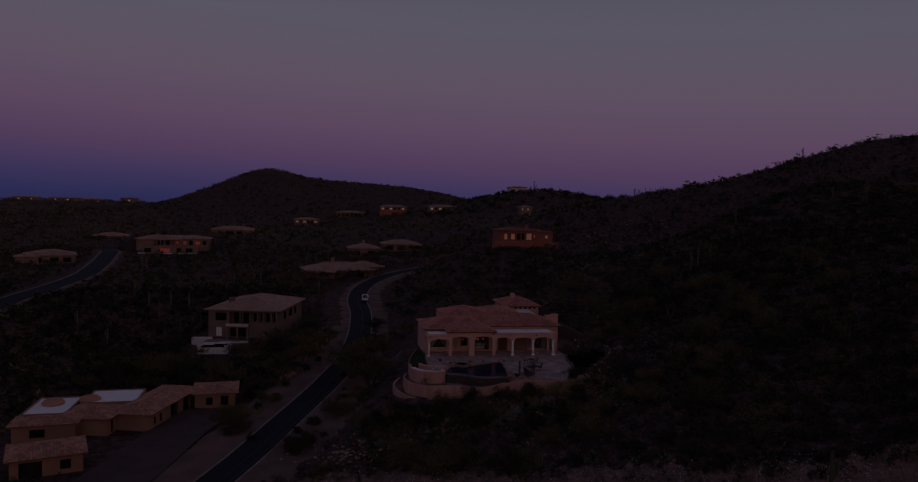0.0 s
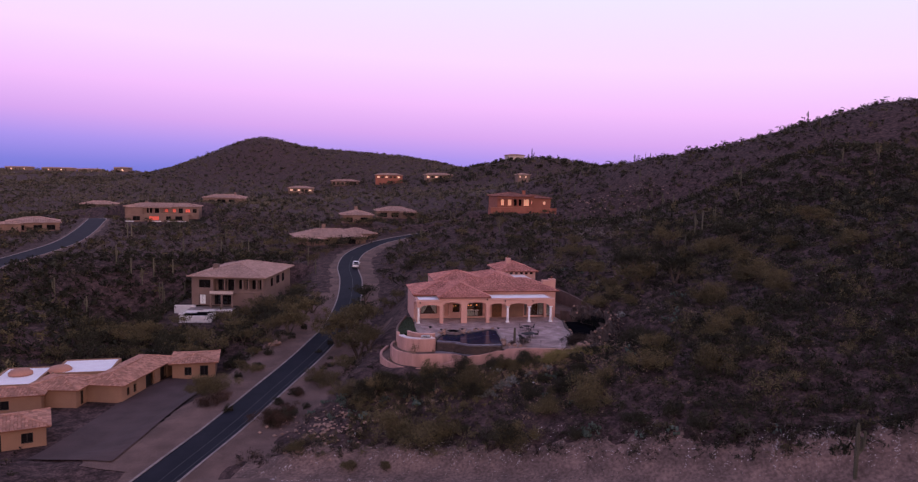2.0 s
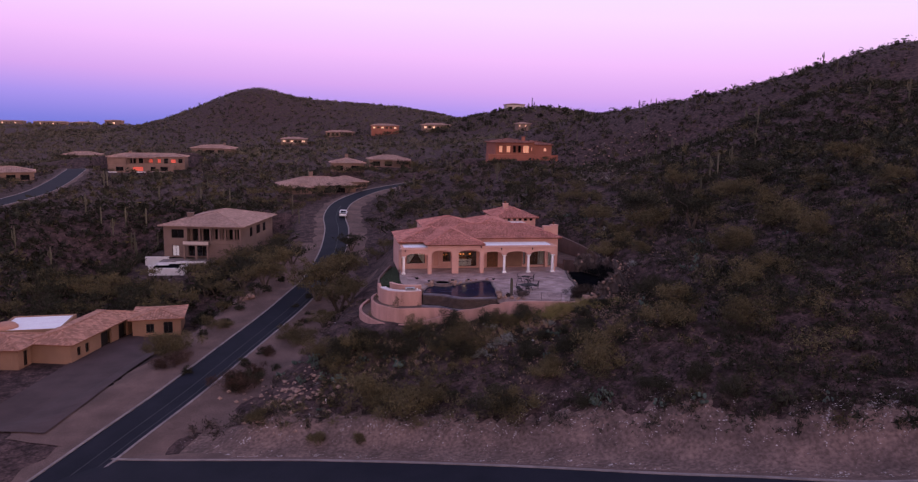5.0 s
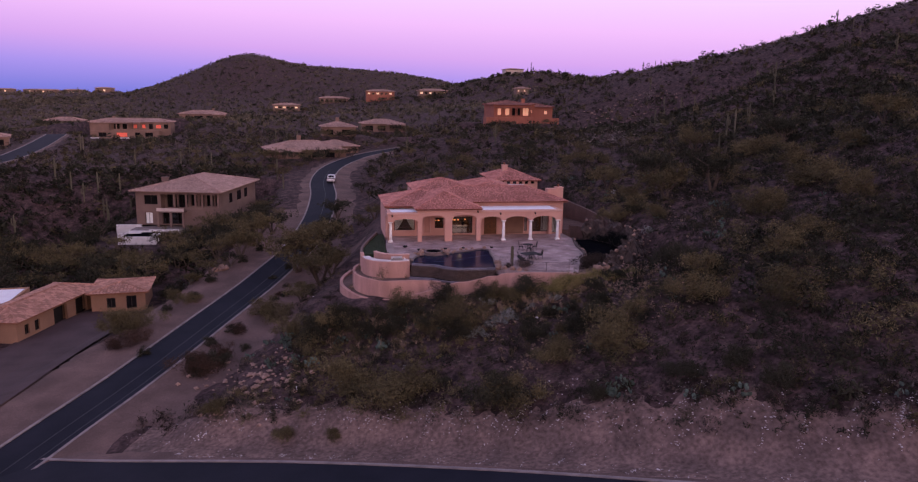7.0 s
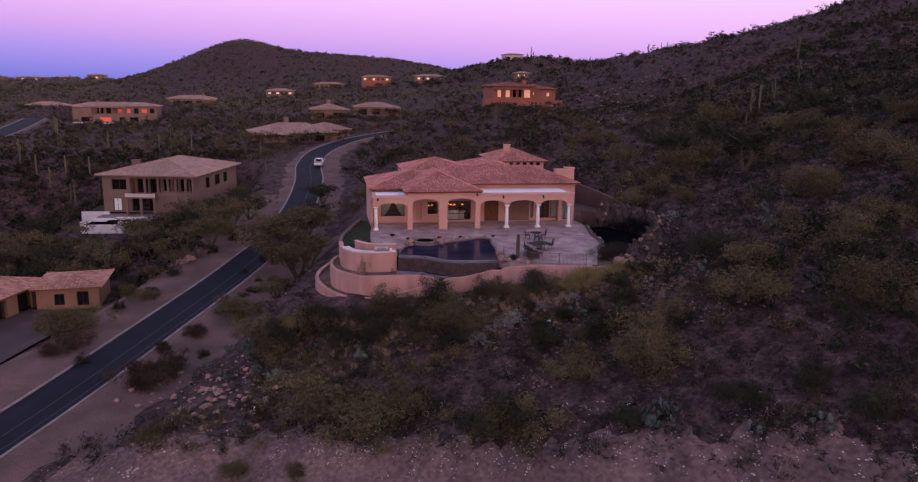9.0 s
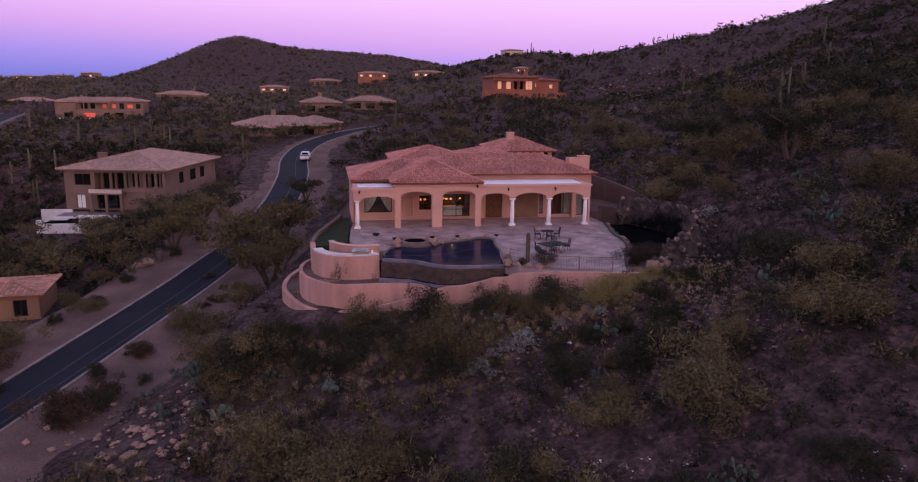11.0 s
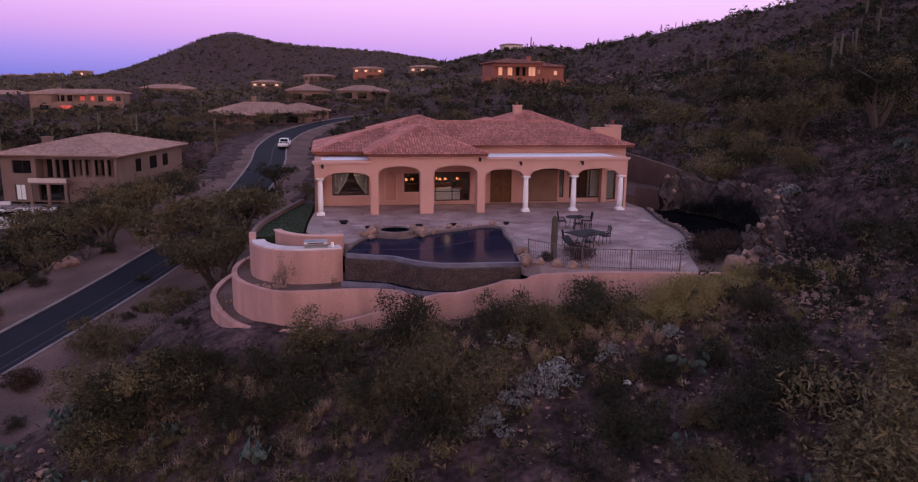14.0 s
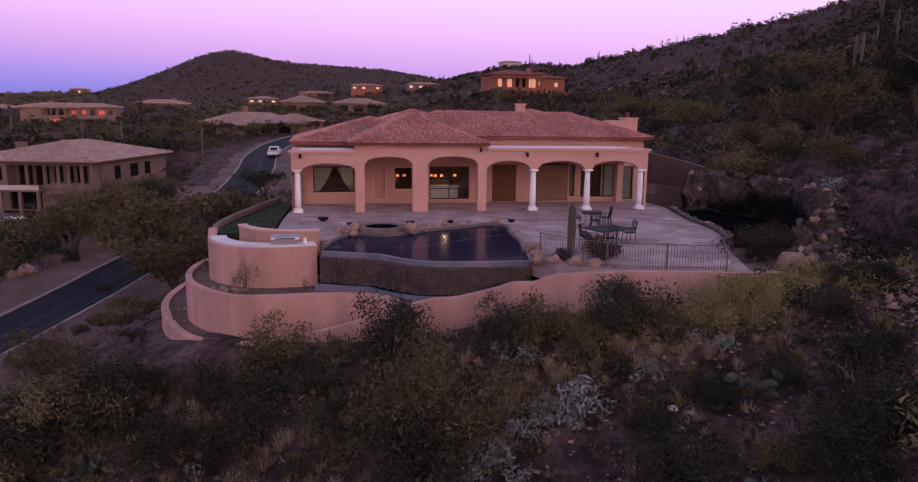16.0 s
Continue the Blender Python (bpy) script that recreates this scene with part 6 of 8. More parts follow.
for x, y, z, w, h, wall, lit, lab in ((26.0, 552.0, 21.9, 24, 2.8, M_rust, M_window_pale, "far ochre house with brightly lit windows"), (68.0, 527.0, 22.8, 24, 2.9, M_tan, M_window_pale, "far pale stucco house on the saddle"),
                                      (-13.0, 563.0, 13.8, 25, 3.6, M_tan, None, "far tan house with dark porch openings"), (-50.0, 500.0, 10.0, 20, 2.5, M_tan, M_window_pale, "far low pale house among trees")):
    ops = [(-w / 2 + 1.2 + k * (w - 2) / 6, -w / 2 + 1.2 + k * (w - 2) / 6 + 2.2, 0.3, h - 0.9) for k in range(6)]
    villa(lab, (x, y, max(z, on_ground(x, y))), 0, w, 12, h, 0.2, wall, M_tile_tan, M_tile_tan_deck, ops, [lit if k in (0, 2, 5) else None for k in range(6)], spacing=1.0, base=6.0)
villa("large pale house on the far ridge crest", (142.0, 546.0, 41.0), 0, 16, 12, 4.2, 0.15, M_cream, M_tile_tan, M_tile_tan_deck, [(-6, -3, 0.3, 2.5), (0, 3, 0.3, 2.5)], spacing=1.0, base=6.0)
villa("long low house on the far ridge crest", (172.0, 540.0, 39.0), 0, 26, 10, 3.0, 0.15, M_tan, M_tile_tan, M_tile_tan_deck, [(-9, -6, 0.3, 2.2), (2, 5, 0.3, 2.2)], spacing=1.0, base=6.0)
villa("small lit house below the ridge crest", (113.0, 405.0, 24.4), 0, 9, 8, 2.3, 0.2, M_tan, M_tile_tan, M_tile_tan_deck, [(-3.6, -2.6, 0.4, 1.7), (0.6, 1.8, 0.4, 1.7)], [M_window_pale, M_window_pale], spacing=1.0, base=6.0)
for x, y, w in ((-560, 1460, 60), (-640, 1480, 50), (-500, 1440, 34), (-395, 1120, 26), (-330, 1040, 22)):
    villa("distant row of tan houses on the plain", (x, y, gz(x, y) + 0.5), 0, w, 14, 5.0, 0.12, M_tan, M_tile_tan, M_tile_tan_deck, [(-w / 2 + 2 + k * 8, -w / 2 + 5 + k * 8, 0.5, 3.5) for k in range(int(w / 9))], [M_window_pale if k % 3 == 1 else None for k in range(8)], spacing=2.0, base=8.0)
mast = thing("radio_mast", "thin lattice radio mast on the ridge", "mast", (157.5, 542.0, 39.0))
for k in range(3):
    a = k * 2.094
    part("mast_leg", tube(B(), [(0.8 * math.cos(a), 0.8 * math.sin(a), 0), (0.25 * math.cos(a), 0.25 * math.sin(a), 13)], 0.14, 5), M_iron, mast)
for k in range(9):
    z = 0.6 + k * 1.4
    r = 0.8 - 0.55 * z / 13
    pts = [(r * math.cos(i * 2.094), r * math.sin(i * 2.094), z) for i in range(4)]
    part("mast_brace", tube(B(), pts, 0.07, 4), M_iron, mast)

# ---- parked white pickup on the road ----
car = thing("car", "white pickup truck parked on the asphalt road", "car", (-18.5, 92.0, -2.36), 357)
prof = [(-2.7, 0.45), (-2.7, 1.05), (-0.95, 1.1), (-0.75, 1.15), (-0.35, 1.78), (0.95, 1.8), (1.55, 1.2), (2.6, 1.08), (2.75, 0.8), (2.75, 0.45)]
bm = B()
L = [bm.verts.new((-0.95, y, z)) for y, z in prof]
R = [bm.verts.new((0.95, y, z)) for y, z in prof]
for v in L + R:
    if v.co.z > 1.3:
        v.co.x *= 0.86
bm.faces.new(L)
bm.faces.new(R[::-1])
for i in range(len(prof)):
    bm.faces.new((L[i], R[i], R[(i + 1) % len(prof)], L[(i + 1) % len(prof)]))
bmesh.ops.recalc_face_normals(bm, faces=bm.faces)
bmesh.ops.bevel(bm, geom=[e for e in bm.edges if e.calc_face_angle(0) > 0.5], offset=0.06, segments=2, affect="EDGES")
body = part("body", bm, M_car, car)
bm = B()
hexa(bm, [(-0.72, -0.78, 1.2), (0.72, -0.78, 1.2), (-0.72, -0.70, 1.2), (0.72, -0.70, 1.2), (-0.66, -0.45, 1.68), (0.66, -0.45, 1.68), (-0.66, -0.36, 1.68), (0.66, -0.36, 1.68)])
part("rear_window", bm, M_glass_dark, body)
for s in (-1, 1):
    bm = B()
    hexa(bm, [(s * 0.93, -0.5, 1.2), (s * 0.95, -0.5, 1.2), (s * 0.93, 1.25, 1.2), (s * 0.95, 1.25, 1.2), (s * 0.83, -0.28, 1.68), (s * 0.85, -0.28, 1.68), (s * 0.83, 0.85, 1.68), (s * 0.85, 0.85, 1.68)])
    part("side_window", bm, M_glass_dark, body)
    part("tail_light", box(B(), s * 0.93 - 0.06, s * 0.93 + 0.06, -2.74, -2.66, 0.75, 1.02), M_rust, body)
    part("mirror", box(B(), s * 1.0 - 0.08, s * 1.0 + 0.12 * s + 0.02, 1.2, 1.3, 1.15, 1.35), M_car, body)
    for y in (-1.7, 1.75):
        wh = part("wheel", tube(B(), [(s * 0.72, y, 0.4), (s * 0.97, y, 0.4)], 0.4, 18), M_rubber, car)
        part("rim", tube(B(), [(s * 0.9, y, 0.4), (s * 0.985, y, 0.4)], 0.23, 12), M_steel, wh)
part("bed_cover", box(B(), -0.84, 0.84, -2.62, -0.98, 1.07, 1.13), M_dark, body)
part("bumper", box(B(), -0.93, 0.93, -2.84, -2.72, 0.42, 0.62), M_steel, car)

# ---- plants ----
def leaf_cloud(n, size, leaf, seed, lobes=7, flat=0.75, hollow=0.55, upright=0.0):
    """Triangles for n leaf clumps spread over uneven lobes of a bush of unit-like size; its foot is at the origin."""
    r = np.random.RandomState(seed)
    c = r.normal(0, 0.42, (lobes, 3)) * (1, 1, 0.55) + (0, 0, 0.55)
    c[:, 2] = np.clip(c[:, 2], 0.25, 1.0)
    rad = r.uniform(0.28, 0.55, lobes)
    k = r.randint(0, lobes, n)
    d = r.normal(0, 1, (n, 3))
    d /= np.linalg.norm(d, axis=1)[:, None]
    p = c[k] + d * (rad[k] * r.uniform(hollow, 1.1, n))[:, None] * (1, 1, flat)
    p[:, 2] = np.abs(p[:, 2])
    a = r.normal(0, 1, (n, 3)) + (0, 0, upright)
    a /= np.linalg.norm(a, axis=1)[:, None]
    b = np.cross(a, r.normal(0, 1, (n, 3)))
    b /= np.linalg.norm(b, axis=1)[:, None]
    s = (leaf * r.uniform(0.6, 1.4, n))[:, None]
    v = np.stack([p - a * s * 0.6 - b * s * 0.22, p - a * s * 0.4 + b * s * 0.26, p + a * s], 1) * size
    return v.reshape(-1, 3)


def grass_tuft(n, seed, h=1.0, spread=0.5):
    r = np.random.RandomState(seed)
    ang, out = r.uniform(0, 6.28, n), r.uniform(0.1, 1.0, n) * spread
    foot = np.stack([0.15 * np.cos(ang), 0.15 * np.sin(ang), np.zeros(n)], 1) * r.uniform(0, 1, n)[:, None]
    tip = foot + np.stack([out * np.cos(ang), out * np.sin(ang), h * r.uniform(0.55, 1.0, n)], 1)
    side = np.stack([-np.sin(ang), np.cos(ang), np.zeros(n)], 1) * 0.016
    return np.stack([foot - side, foot + side, tip], 1).reshape(-1, 3)


def pad_cluster(n, seed):
    """Flat oval cactus pads stacked edge to edge, as fans of triangles."""
    r = np.random.RandomState(seed)
    tris = []
    for i in range(n):
        c = np.array([r.normal(0, 0.35), r.normal(0, 0.35), 0.15 + abs(r.normal(0, 0.3))])
        t = r.uniform(0, 3.14)
        u = np.array([math.cos(t), math.sin(t), 0.0])
        w = np.array([-0.35 * math.sin(t), 0.35 * math.cos(t), 0.93])
        nn = np.cross(u, w) * 0.03
        ring = [c + 0.15 * math.cos(k * 0.785) * u + 0.19 * math.sin(k * 0.785) * w for k in range(8)]
        for k in range(8):
            tris += [c + nn * 1.5, ring[k], ring[(k + 1) % 8], c - nn * 1.5, ring[(k + 1) % 8], ring[k]]
    return np.array(tris)


def tri_mesh(name, verts, material):
    return mesh_arrays(name, verts, np.arange(len(verts)).reshape(-1, 3), material)


def scatter_mesh(name, kinds, spots, material, label):
    """One object of kind stuff: copies of the given plants at spots of x, y, size."""
    rs = np.random.RandomState(len(spots))
    parts_ = []
    zs = ground_height(np.array([s[0] for s in spots]), np.array([s[1] for s in spots]))
    for (x, y, s), z in zip(spots, zs):
        v = kinds[rs.randint(len(kinds))]
        a = rs.uniform(0, 6.28)
        c, q = math.cos(a), math.sin(a)
        w = v * (s * rs.uniform(0.85, 1.15), s * rs.uniform(0.85, 1.15), s * rs.uniform(0.75, 1.15))
        parts_.append(np.stack([w[:, 0] * c - w[:, 1] * q + x, w[:, 0] * q + w[:, 1] * c + y, w[:, 2] + z - 0.05], 1))
    ob = new(name, tri_mesh(name, np.concatenate(parts_), material))
    return tagged(ob, label, "plants", kind="stuff")


def free(x, y, road_gap=7.0, plot_gap=0.5):
    ok = np.ones(len(x), bool)
    for line, extra in ((MAIN_ROAD, 3.0), (CROSS_ROAD, 2.2), (FAR_ROAD, 0.0)):
        ok &= near_line(x, y, line)[0] > road_gap + extra
    for i, plot in enumerate(PLOTS):
        if i > 1:
            ok &= in_plot(x, y, plot, plot_gap) > 0
    d = near_line(x, y, [(*p, 0) for p in dr])[0]
    ok &= d > 6.4
    ok &= ~((x > -17.8) & (x < 19.8) & (y > -4) & (y < 40))
    ok &= ~((x > -17.8) & (x < 19.8 - np.clip(-4 - y, 0, 20) * 0.5) & (y > -17) & (y < -3.9))
    ok &= ~((x > -16.5) & (x < -9) & (y > -16.0) & (y < -14))
    ok &= ~((x > -9) & (x < 11) & (y > -18.0 - np.clip(x, 0, 4) * 0.5) & (y < -14))
    return ok


def sprinkle(n, x0, x1, y0, y1, lo, hi, seed, clump=0.0, outside=None, **kw):
    r = np.random.RandomState(seed)
    x, y = r.uniform(x0, x1, n), r.uniform(y0, y1, n)
    if clump:
        keep = np.sin(x * 0.21 + 2 * np.sin(y * 0.11)) * np.sin(y * 0.19 + 2 * np.sin(x * 0.13)) > r.uniform(-1, 1, n) * clump
        x, y = x[keep], y[keep]
    ok = free(x, y, **kw)
    if outside:
        ok &= ~((x > outside[0]) & (x < outside[1]) & (y > outside[2]) & (y < outside[3]))
    x, y = x[ok], y[ok]
    s = lo + (hi - lo) * r.uniform(0, 1, len(x)) ** 2
    return list(zip(x, y, s))


V_near = [leaf_cloud(125, 1.0, 0.14, s, 8, 0.8, 0.35, 0.7) for s in range(5)]
V_out = [leaf_cloud(36, 1.0, 0.31, 10 + s, 6, 0.8, 0.5, 0.4) for s in range(5)]
V_tuft = [leaf_cloud(20, 1.0, 0.34, 80 + s, 4, 0.7, 0.4, 0.6) for s in range(5)]
V_big = [leaf_cloud(420, 1.0, 0.085, 150 + s, 10, 0.8, 0.3, 0.5) for s in range(4)]
V_mid = [leaf_cloud(22, 1.0, 0.40, 20 + s, 5) for s in range(5)]
V_far = [leaf_cloud(12, 1.0, 0.62, 40 + s, 4) for s in range(4)]
V_grass = [grass_tuft(70, 60 + s, 0.8, 0.6) for s in range(3)]
V_pads = [pad_cluster(9, 70 + s) for s in range(3)]
NEAR = (-34, 46, -64, 8)
# low scrub on the slope nearest to the house
scatter_mesh("brown_scrub", V_near, sprinkle(1150, *NEAR, 0.35, 0.95, 1), M_leaf_brown, "low dry brown bursage scrub covering the slope")
scatter_mesh("olive_scrub", V_near, sprinkle(520, *NEAR, 0.4, 1.1, 2, 0.7), M_leaf_olive, "olive green creosote scrub on the slope")
scatter_mesh("dark_scrub", V_near, sprinkle(520, *NEAR, 0.35, 1.0, 3, 0.8), M_leaf_dark, "dark green low shrubs on the slope")
scatter_mesh("slope_shrubs", V_near, sprinkle(200, -34, -6, -44, -24, 0.6, 1.5, 41), M_leaf_olive, "olive green shrubs crowding the slope below the house")
scatter_mesh("slope_shrubs", V_near, sprinkle(150, -34, 2, -44, -24, 0.5, 1.3, 42), M_leaf_dark, "dark shrubs crowding the slope below the house")
scatter_mesh("slope_shrubs", V_near, sprinkle(520, 11, 46, -40, 14, 0.35, 1.1, 49), M_leaf_dark, "dark low shrubs beside the pond slope")
scatter_mesh("slope_shrubs", V_near, sprinkle(200, 11, 46, -40, 14, 0.35, 1.1, 50), M_leaf_olive, "olive low shrubs beside the pond slope")
scatter_mesh("dry_grass", V_grass, sprinkle(500, 11, 46, -40, 14, 0.3, 0.6, 51), M_grass_dry, "tan grass tufts beside the pond slope")
scatter_mesh("tan_scrub", V_tuft, sprinkle(3200, *NEAR, 0.2, 0.55, 52), M_leaf_tan, "dry tan twiggy scrub between the shrubs")
# tufts given dark leaves and extra number to deepen the slope's shade
scatter_mesh("dark_scrub", V_tuft, sprinkle(7000, 2, 62, -64, 40, 0.25, 0.8, 53), M_leaf_dark, "small shrubs dotted over the slope, dark to deepen its shade")
scatter_mesh("slope_shrubs", V_near, sprinkle(260, 6, 48, -64, -24, 0.5, 1.5, 56), M_leaf_dark, "dark shrubs on the slope above the side road")
scatter_mesh("slope_shrubs", V_near, sprinkle(140, 6, 48, -64, -24, 0.5, 1.6, 57), M_leaf_olive, "olive shrubs on the slope above the side road")
scatter_mesh("slope_shrubs", V_near, sprinkle(90, -4, 14, -31, -19, 0.4, 0.9, 46), M_leaf_olive, "small olive shrubs among grass below the wall")
scatter_mesh("dry_grass", V_grass, sprinkle(500, *NEAR, 0.3, 0.7, 5, 0.7), M_grass_dry, "tufts of dry straw grass between shrubs")
scatter_mesh("dry_grass", V_grass, sprinkle(420, -4, 17, -34, -19, 0.35, 0.8, 47), M_grass_dry, "tan bunch grass covering the slope below the wall")
scatter_mesh("dry_grass", V_grass, sprinkle(260, -22, 12, -28, -17, 0.4, 0.9, 48), M_grass_yellow, "yellow green grass on the slope below the wall")
scatter_mesh("wall_scrub", V_near, sprinkle(210, -23, -3, -23.5, -16.9, 0.5, 1.1, 91), M_leaf_olive, "olive shrubs crowding the foot of the garden wall")
scatter_mesh("wall_scrub", V_near, sprinkle(190, -23, 2, -26, -16.9, 0.45, 1.0, 92), M_leaf_dark, "dark shrubs crowding the foot of the garden wall")
scatter_mesh("wall_scrub", V_near, sprinkle(130, -3, 13, -23, -18.6, 0.4, 0.85, 93), M_grass_yellow, "yellow green brush along the foot of the wall")
scatter_mesh("dry_grass", V_grass, sprinkle(320, -20, 8, -25, -17, 0.5, 0.95, 94), M_grass_dry, "pale tan bunch grass among the shrubs")
# the slopes beyond
scatter_mesh("brown_scrub", V_out, sprinkle(2700, -80, 75, -80, 60, 0.4, 1.1, 61, outside=NEAR), M_leaf_brown, "low dry brown bursage scrub covering the slope")
scatter_mesh("olive_scrub", V_out, sprinkle(1700, -80, 75, -80, 60, 0.4, 1.4, 62, 0.6, NEAR), M_leaf_olive, "olive green creosote scrub on the slope")
scatter_mesh("dark_scrub", V_out, sprinkle(2200, -80, 75, -80, 60, 0.4, 1.4, 63, 0.8, NEAR), M_leaf_dark, "dark green low shrubs on the slope")
scatter_mesh("grey_scrub", V_out, sprinkle(330, -80, 75, -80, 60, 0.3, 0.7, 4, 0.7), M_leaf_gray, "silver grey brittlebush on the slope")
scatter_mesh("prickly_pear_patch", V_pads, sprinkle(260, -60, 40, -60, 40, 0.8, 1.6, 6, 0.4), M_leaf_blue, "blue green prickly pear patches on the slope")
scatter_mesh("slope_shrubs", V_big, sprinkle(190, 16, 78, -64, 60, 1.0, 2.6, 44), M_leaf_olive, "large olive shrubs on the hillside")
scatter_mesh("slope_shrubs", V_big, sprinkle(230, 16, 78, -64, 60, 0.8, 2.3, 43), M_leaf_dark, "large dark shrubs on the hillside")
scatter_mesh("dark_scrub", V_out, sprinkle(3600, 40, 170, -75, 130, 0.5, 1.7, 58), M_leaf_dark, "dark rounded shrubs dotting the steep hillside")
# two more layers of dark scrub, added in place of shade on this side
scatter_mesh("dark_scrub", V_mid, sprinkle(2800, 52, 175, -80, 115, 0.9, 2.0, 59), M_leaf_dark, "dense dark scrub added to darken the upper hillside")
scatter_mesh("dark_scrub", V_out, sprinkle(1000, 14, 60, -72, -22, 0.5, 1.5, 60), M_leaf_dark, "dark shrubs added to darken the far end of the bank")
cholla = [(47 + 55 * (b - 65) / 130 + 0.55 * (a - 60), b, q) for a, b, q in sprinkle(560, 40, 80, 65, 195, 0.45, 1.1, 45)]
scatter_mesh("cholla_patch", V_mid, cholla, M_leaf_pale, "pale cholla cactus patch high on the hillside")
# middle distance
scatter_mesh("brown_scrub", V_mid, sprinkle(5000, -210, 230, 60, 290, 0.6, 1.6, 7), M_leaf_brown, "dry brown scrub on the middle slopes")
scatter_mesh("olive_scrub", V_mid, sprinkle(5500, -210, 230, 60, 290, 0.7, 2.0, 8, 0.7), M_leaf_olive, "olive green scrub and low trees on the slopes")
scatter_mesh("dark_scrub", V_mid, sprinkle(5500, -210, 230, 60, 290, 0.8, 2.8, 9, 0.9), M_leaf_dark, "dark green mesquite scrub on the slopes")
scatter_mesh("dark_scrub", V_mid, sprinkle(3600, 70, 260, -110, 60, 0.7, 2.0, 10), M_leaf_dark, "dark scrub on the steep hillside")
scatter_mesh("brown_scrub", V_mid, sprinkle(3000, 70, 260, -110, 60, 0.6, 1.5, 11), M_leaf_brown, "dry brown scrub on the steep hillside")
scatter_mesh("olive_scrub", V_near, sprinkle(560, 60, 230, -90, 130, 0.9, 2.3, 15), M_leaf_olive, "large olive shrubs on the steep hillside")
scatter_mesh("olive_scrub", V_mid, sprinkle(2200, -210, -75, -60, 70, 0.7, 1.9, 12), M_leaf_olive, "olive scrub in the valley below the road")
scatter_mesh("dark_scrub", V_mid, sprinkle(2600, -150, -38, 14, 110, 0.8, 2.4, 17), M_leaf_dark, "dense dark mesquite scrub in the valley")
scatter_mesh("tan_scrub", V_tuft, sprinkle(3500, 46, 140, -70, 130, 0.3, 0.8, 54), M_leaf_tan, "dry tan twiggy scrub on the hillside")
scatter_mesh("tan_scrub", V_mid, sprinkle(3500, -150, 60, 50, 260, 0.4, 1.3, 55), M_leaf_tan, "dry tan twiggy scrub in the valley")
# far hills
scatter_mesh("far_scrub", V_far, sprinkle(13000, -380, 380, 285, 900, 1.0, 2.5, 13), M_scrub_far, "olive desert scrub covering the far hills")
scatter_mesh("far_scrub", V_far, sprinkle(7000, -380, 380, 285, 900, 1.2, 3.0, 16, 0.9), M_leaf_dark, "dark desert scrub dotting the far hills")
scatter_mesh("far_scrub", V_far, sprinkle(420, 60, 290, 480, 570, 1.5, 4.2, 18), M_leaf_dark, "dark scrub and low trees along the ridge crest")
scatter_mesh("far_scrub", V_far, sprinkle(2500, -1000, -300, 500, 1700, 2.5, 6.0, 14), M_scrub_far, "olive scrub on the far plain")


def plant_kind(name, label, category, meshes, spots, group, material, stems=None, seed=0, level=None):
    """Separate plants: each has its foliage, and its stems where they show."""
    rnd = random.Random(seed)
    shared = [tri_mesh("foliage", v, material) for v in meshes]
    for x, y, s in spots:
        t = thing(name, label, category, (x, y, (gz(x, y) if level is None else level) - 0.05), rnd.uniform(0, 360), group)
        t.scale = (s, s, s * rnd.uniform(0.85, 1.1))
        f = new("foliage", rnd.choice(shared))
        f.parent = t
        if stems:
            g = new("twig_frame", rnd.choice(stems))
            g.parent = t


def stem_mesh(seed, n=9, h=0.9, r=0.022, spread=0.55):
    rnd = random.Random(seed)
    bm = B()
    for k in range(n):
        a = k * 6.28 / n + rnd.uniform(-0.3, 0.3)
        o = spread * rnd.uniform(0.4, 1.0)
        tube(bm, [(0, 0, 0), (o * 0.4 * math.cos(a), o * 0.4 * math.sin(a), h * 0.45), (o * math.cos(a), o * math.sin(a), h * rnd.uniform(0.75, 1))], [r, r * 0.7, r * 0.3], 4)
    me = bpy.data.meshes.new("stems")
    bm.to_mesh(me)
    bm.free()
    me.materials.append(M_bark)
    return me


STEMS = [stem_mesh(s) for s in range(3)]
D_bush = [leaf_cloud(4000, 1.0, 0.062, 100 + s, 15, hollow=0.3) for s in range(4)]
D_tall = [leaf_cloud(7500, 1.0, 0.045, 110 + s, 16, 1.0, 0.25, 0.9) for s in range(3)]
D_gray = [leaf_cloud(520, 1.0, 0.15, 120 + s, 9, hollow=0.75) for s in range(3)]
D_grass = [grass_tuft(240, 130 + s, 1.0, 0.6) for s in range(3)]
D_pads = [pad_cluster(26, 140 + s) for s in range(3)]

# single plants near the house and roads: x, y, size
plant_kind("palo_verde_bush", "tall airy olive green palo verde bush", "bush", D_tall, [(-6.7, -23.8, 2.78)], "tall olive bushes", M_leaf_olive, STEMS, 0)
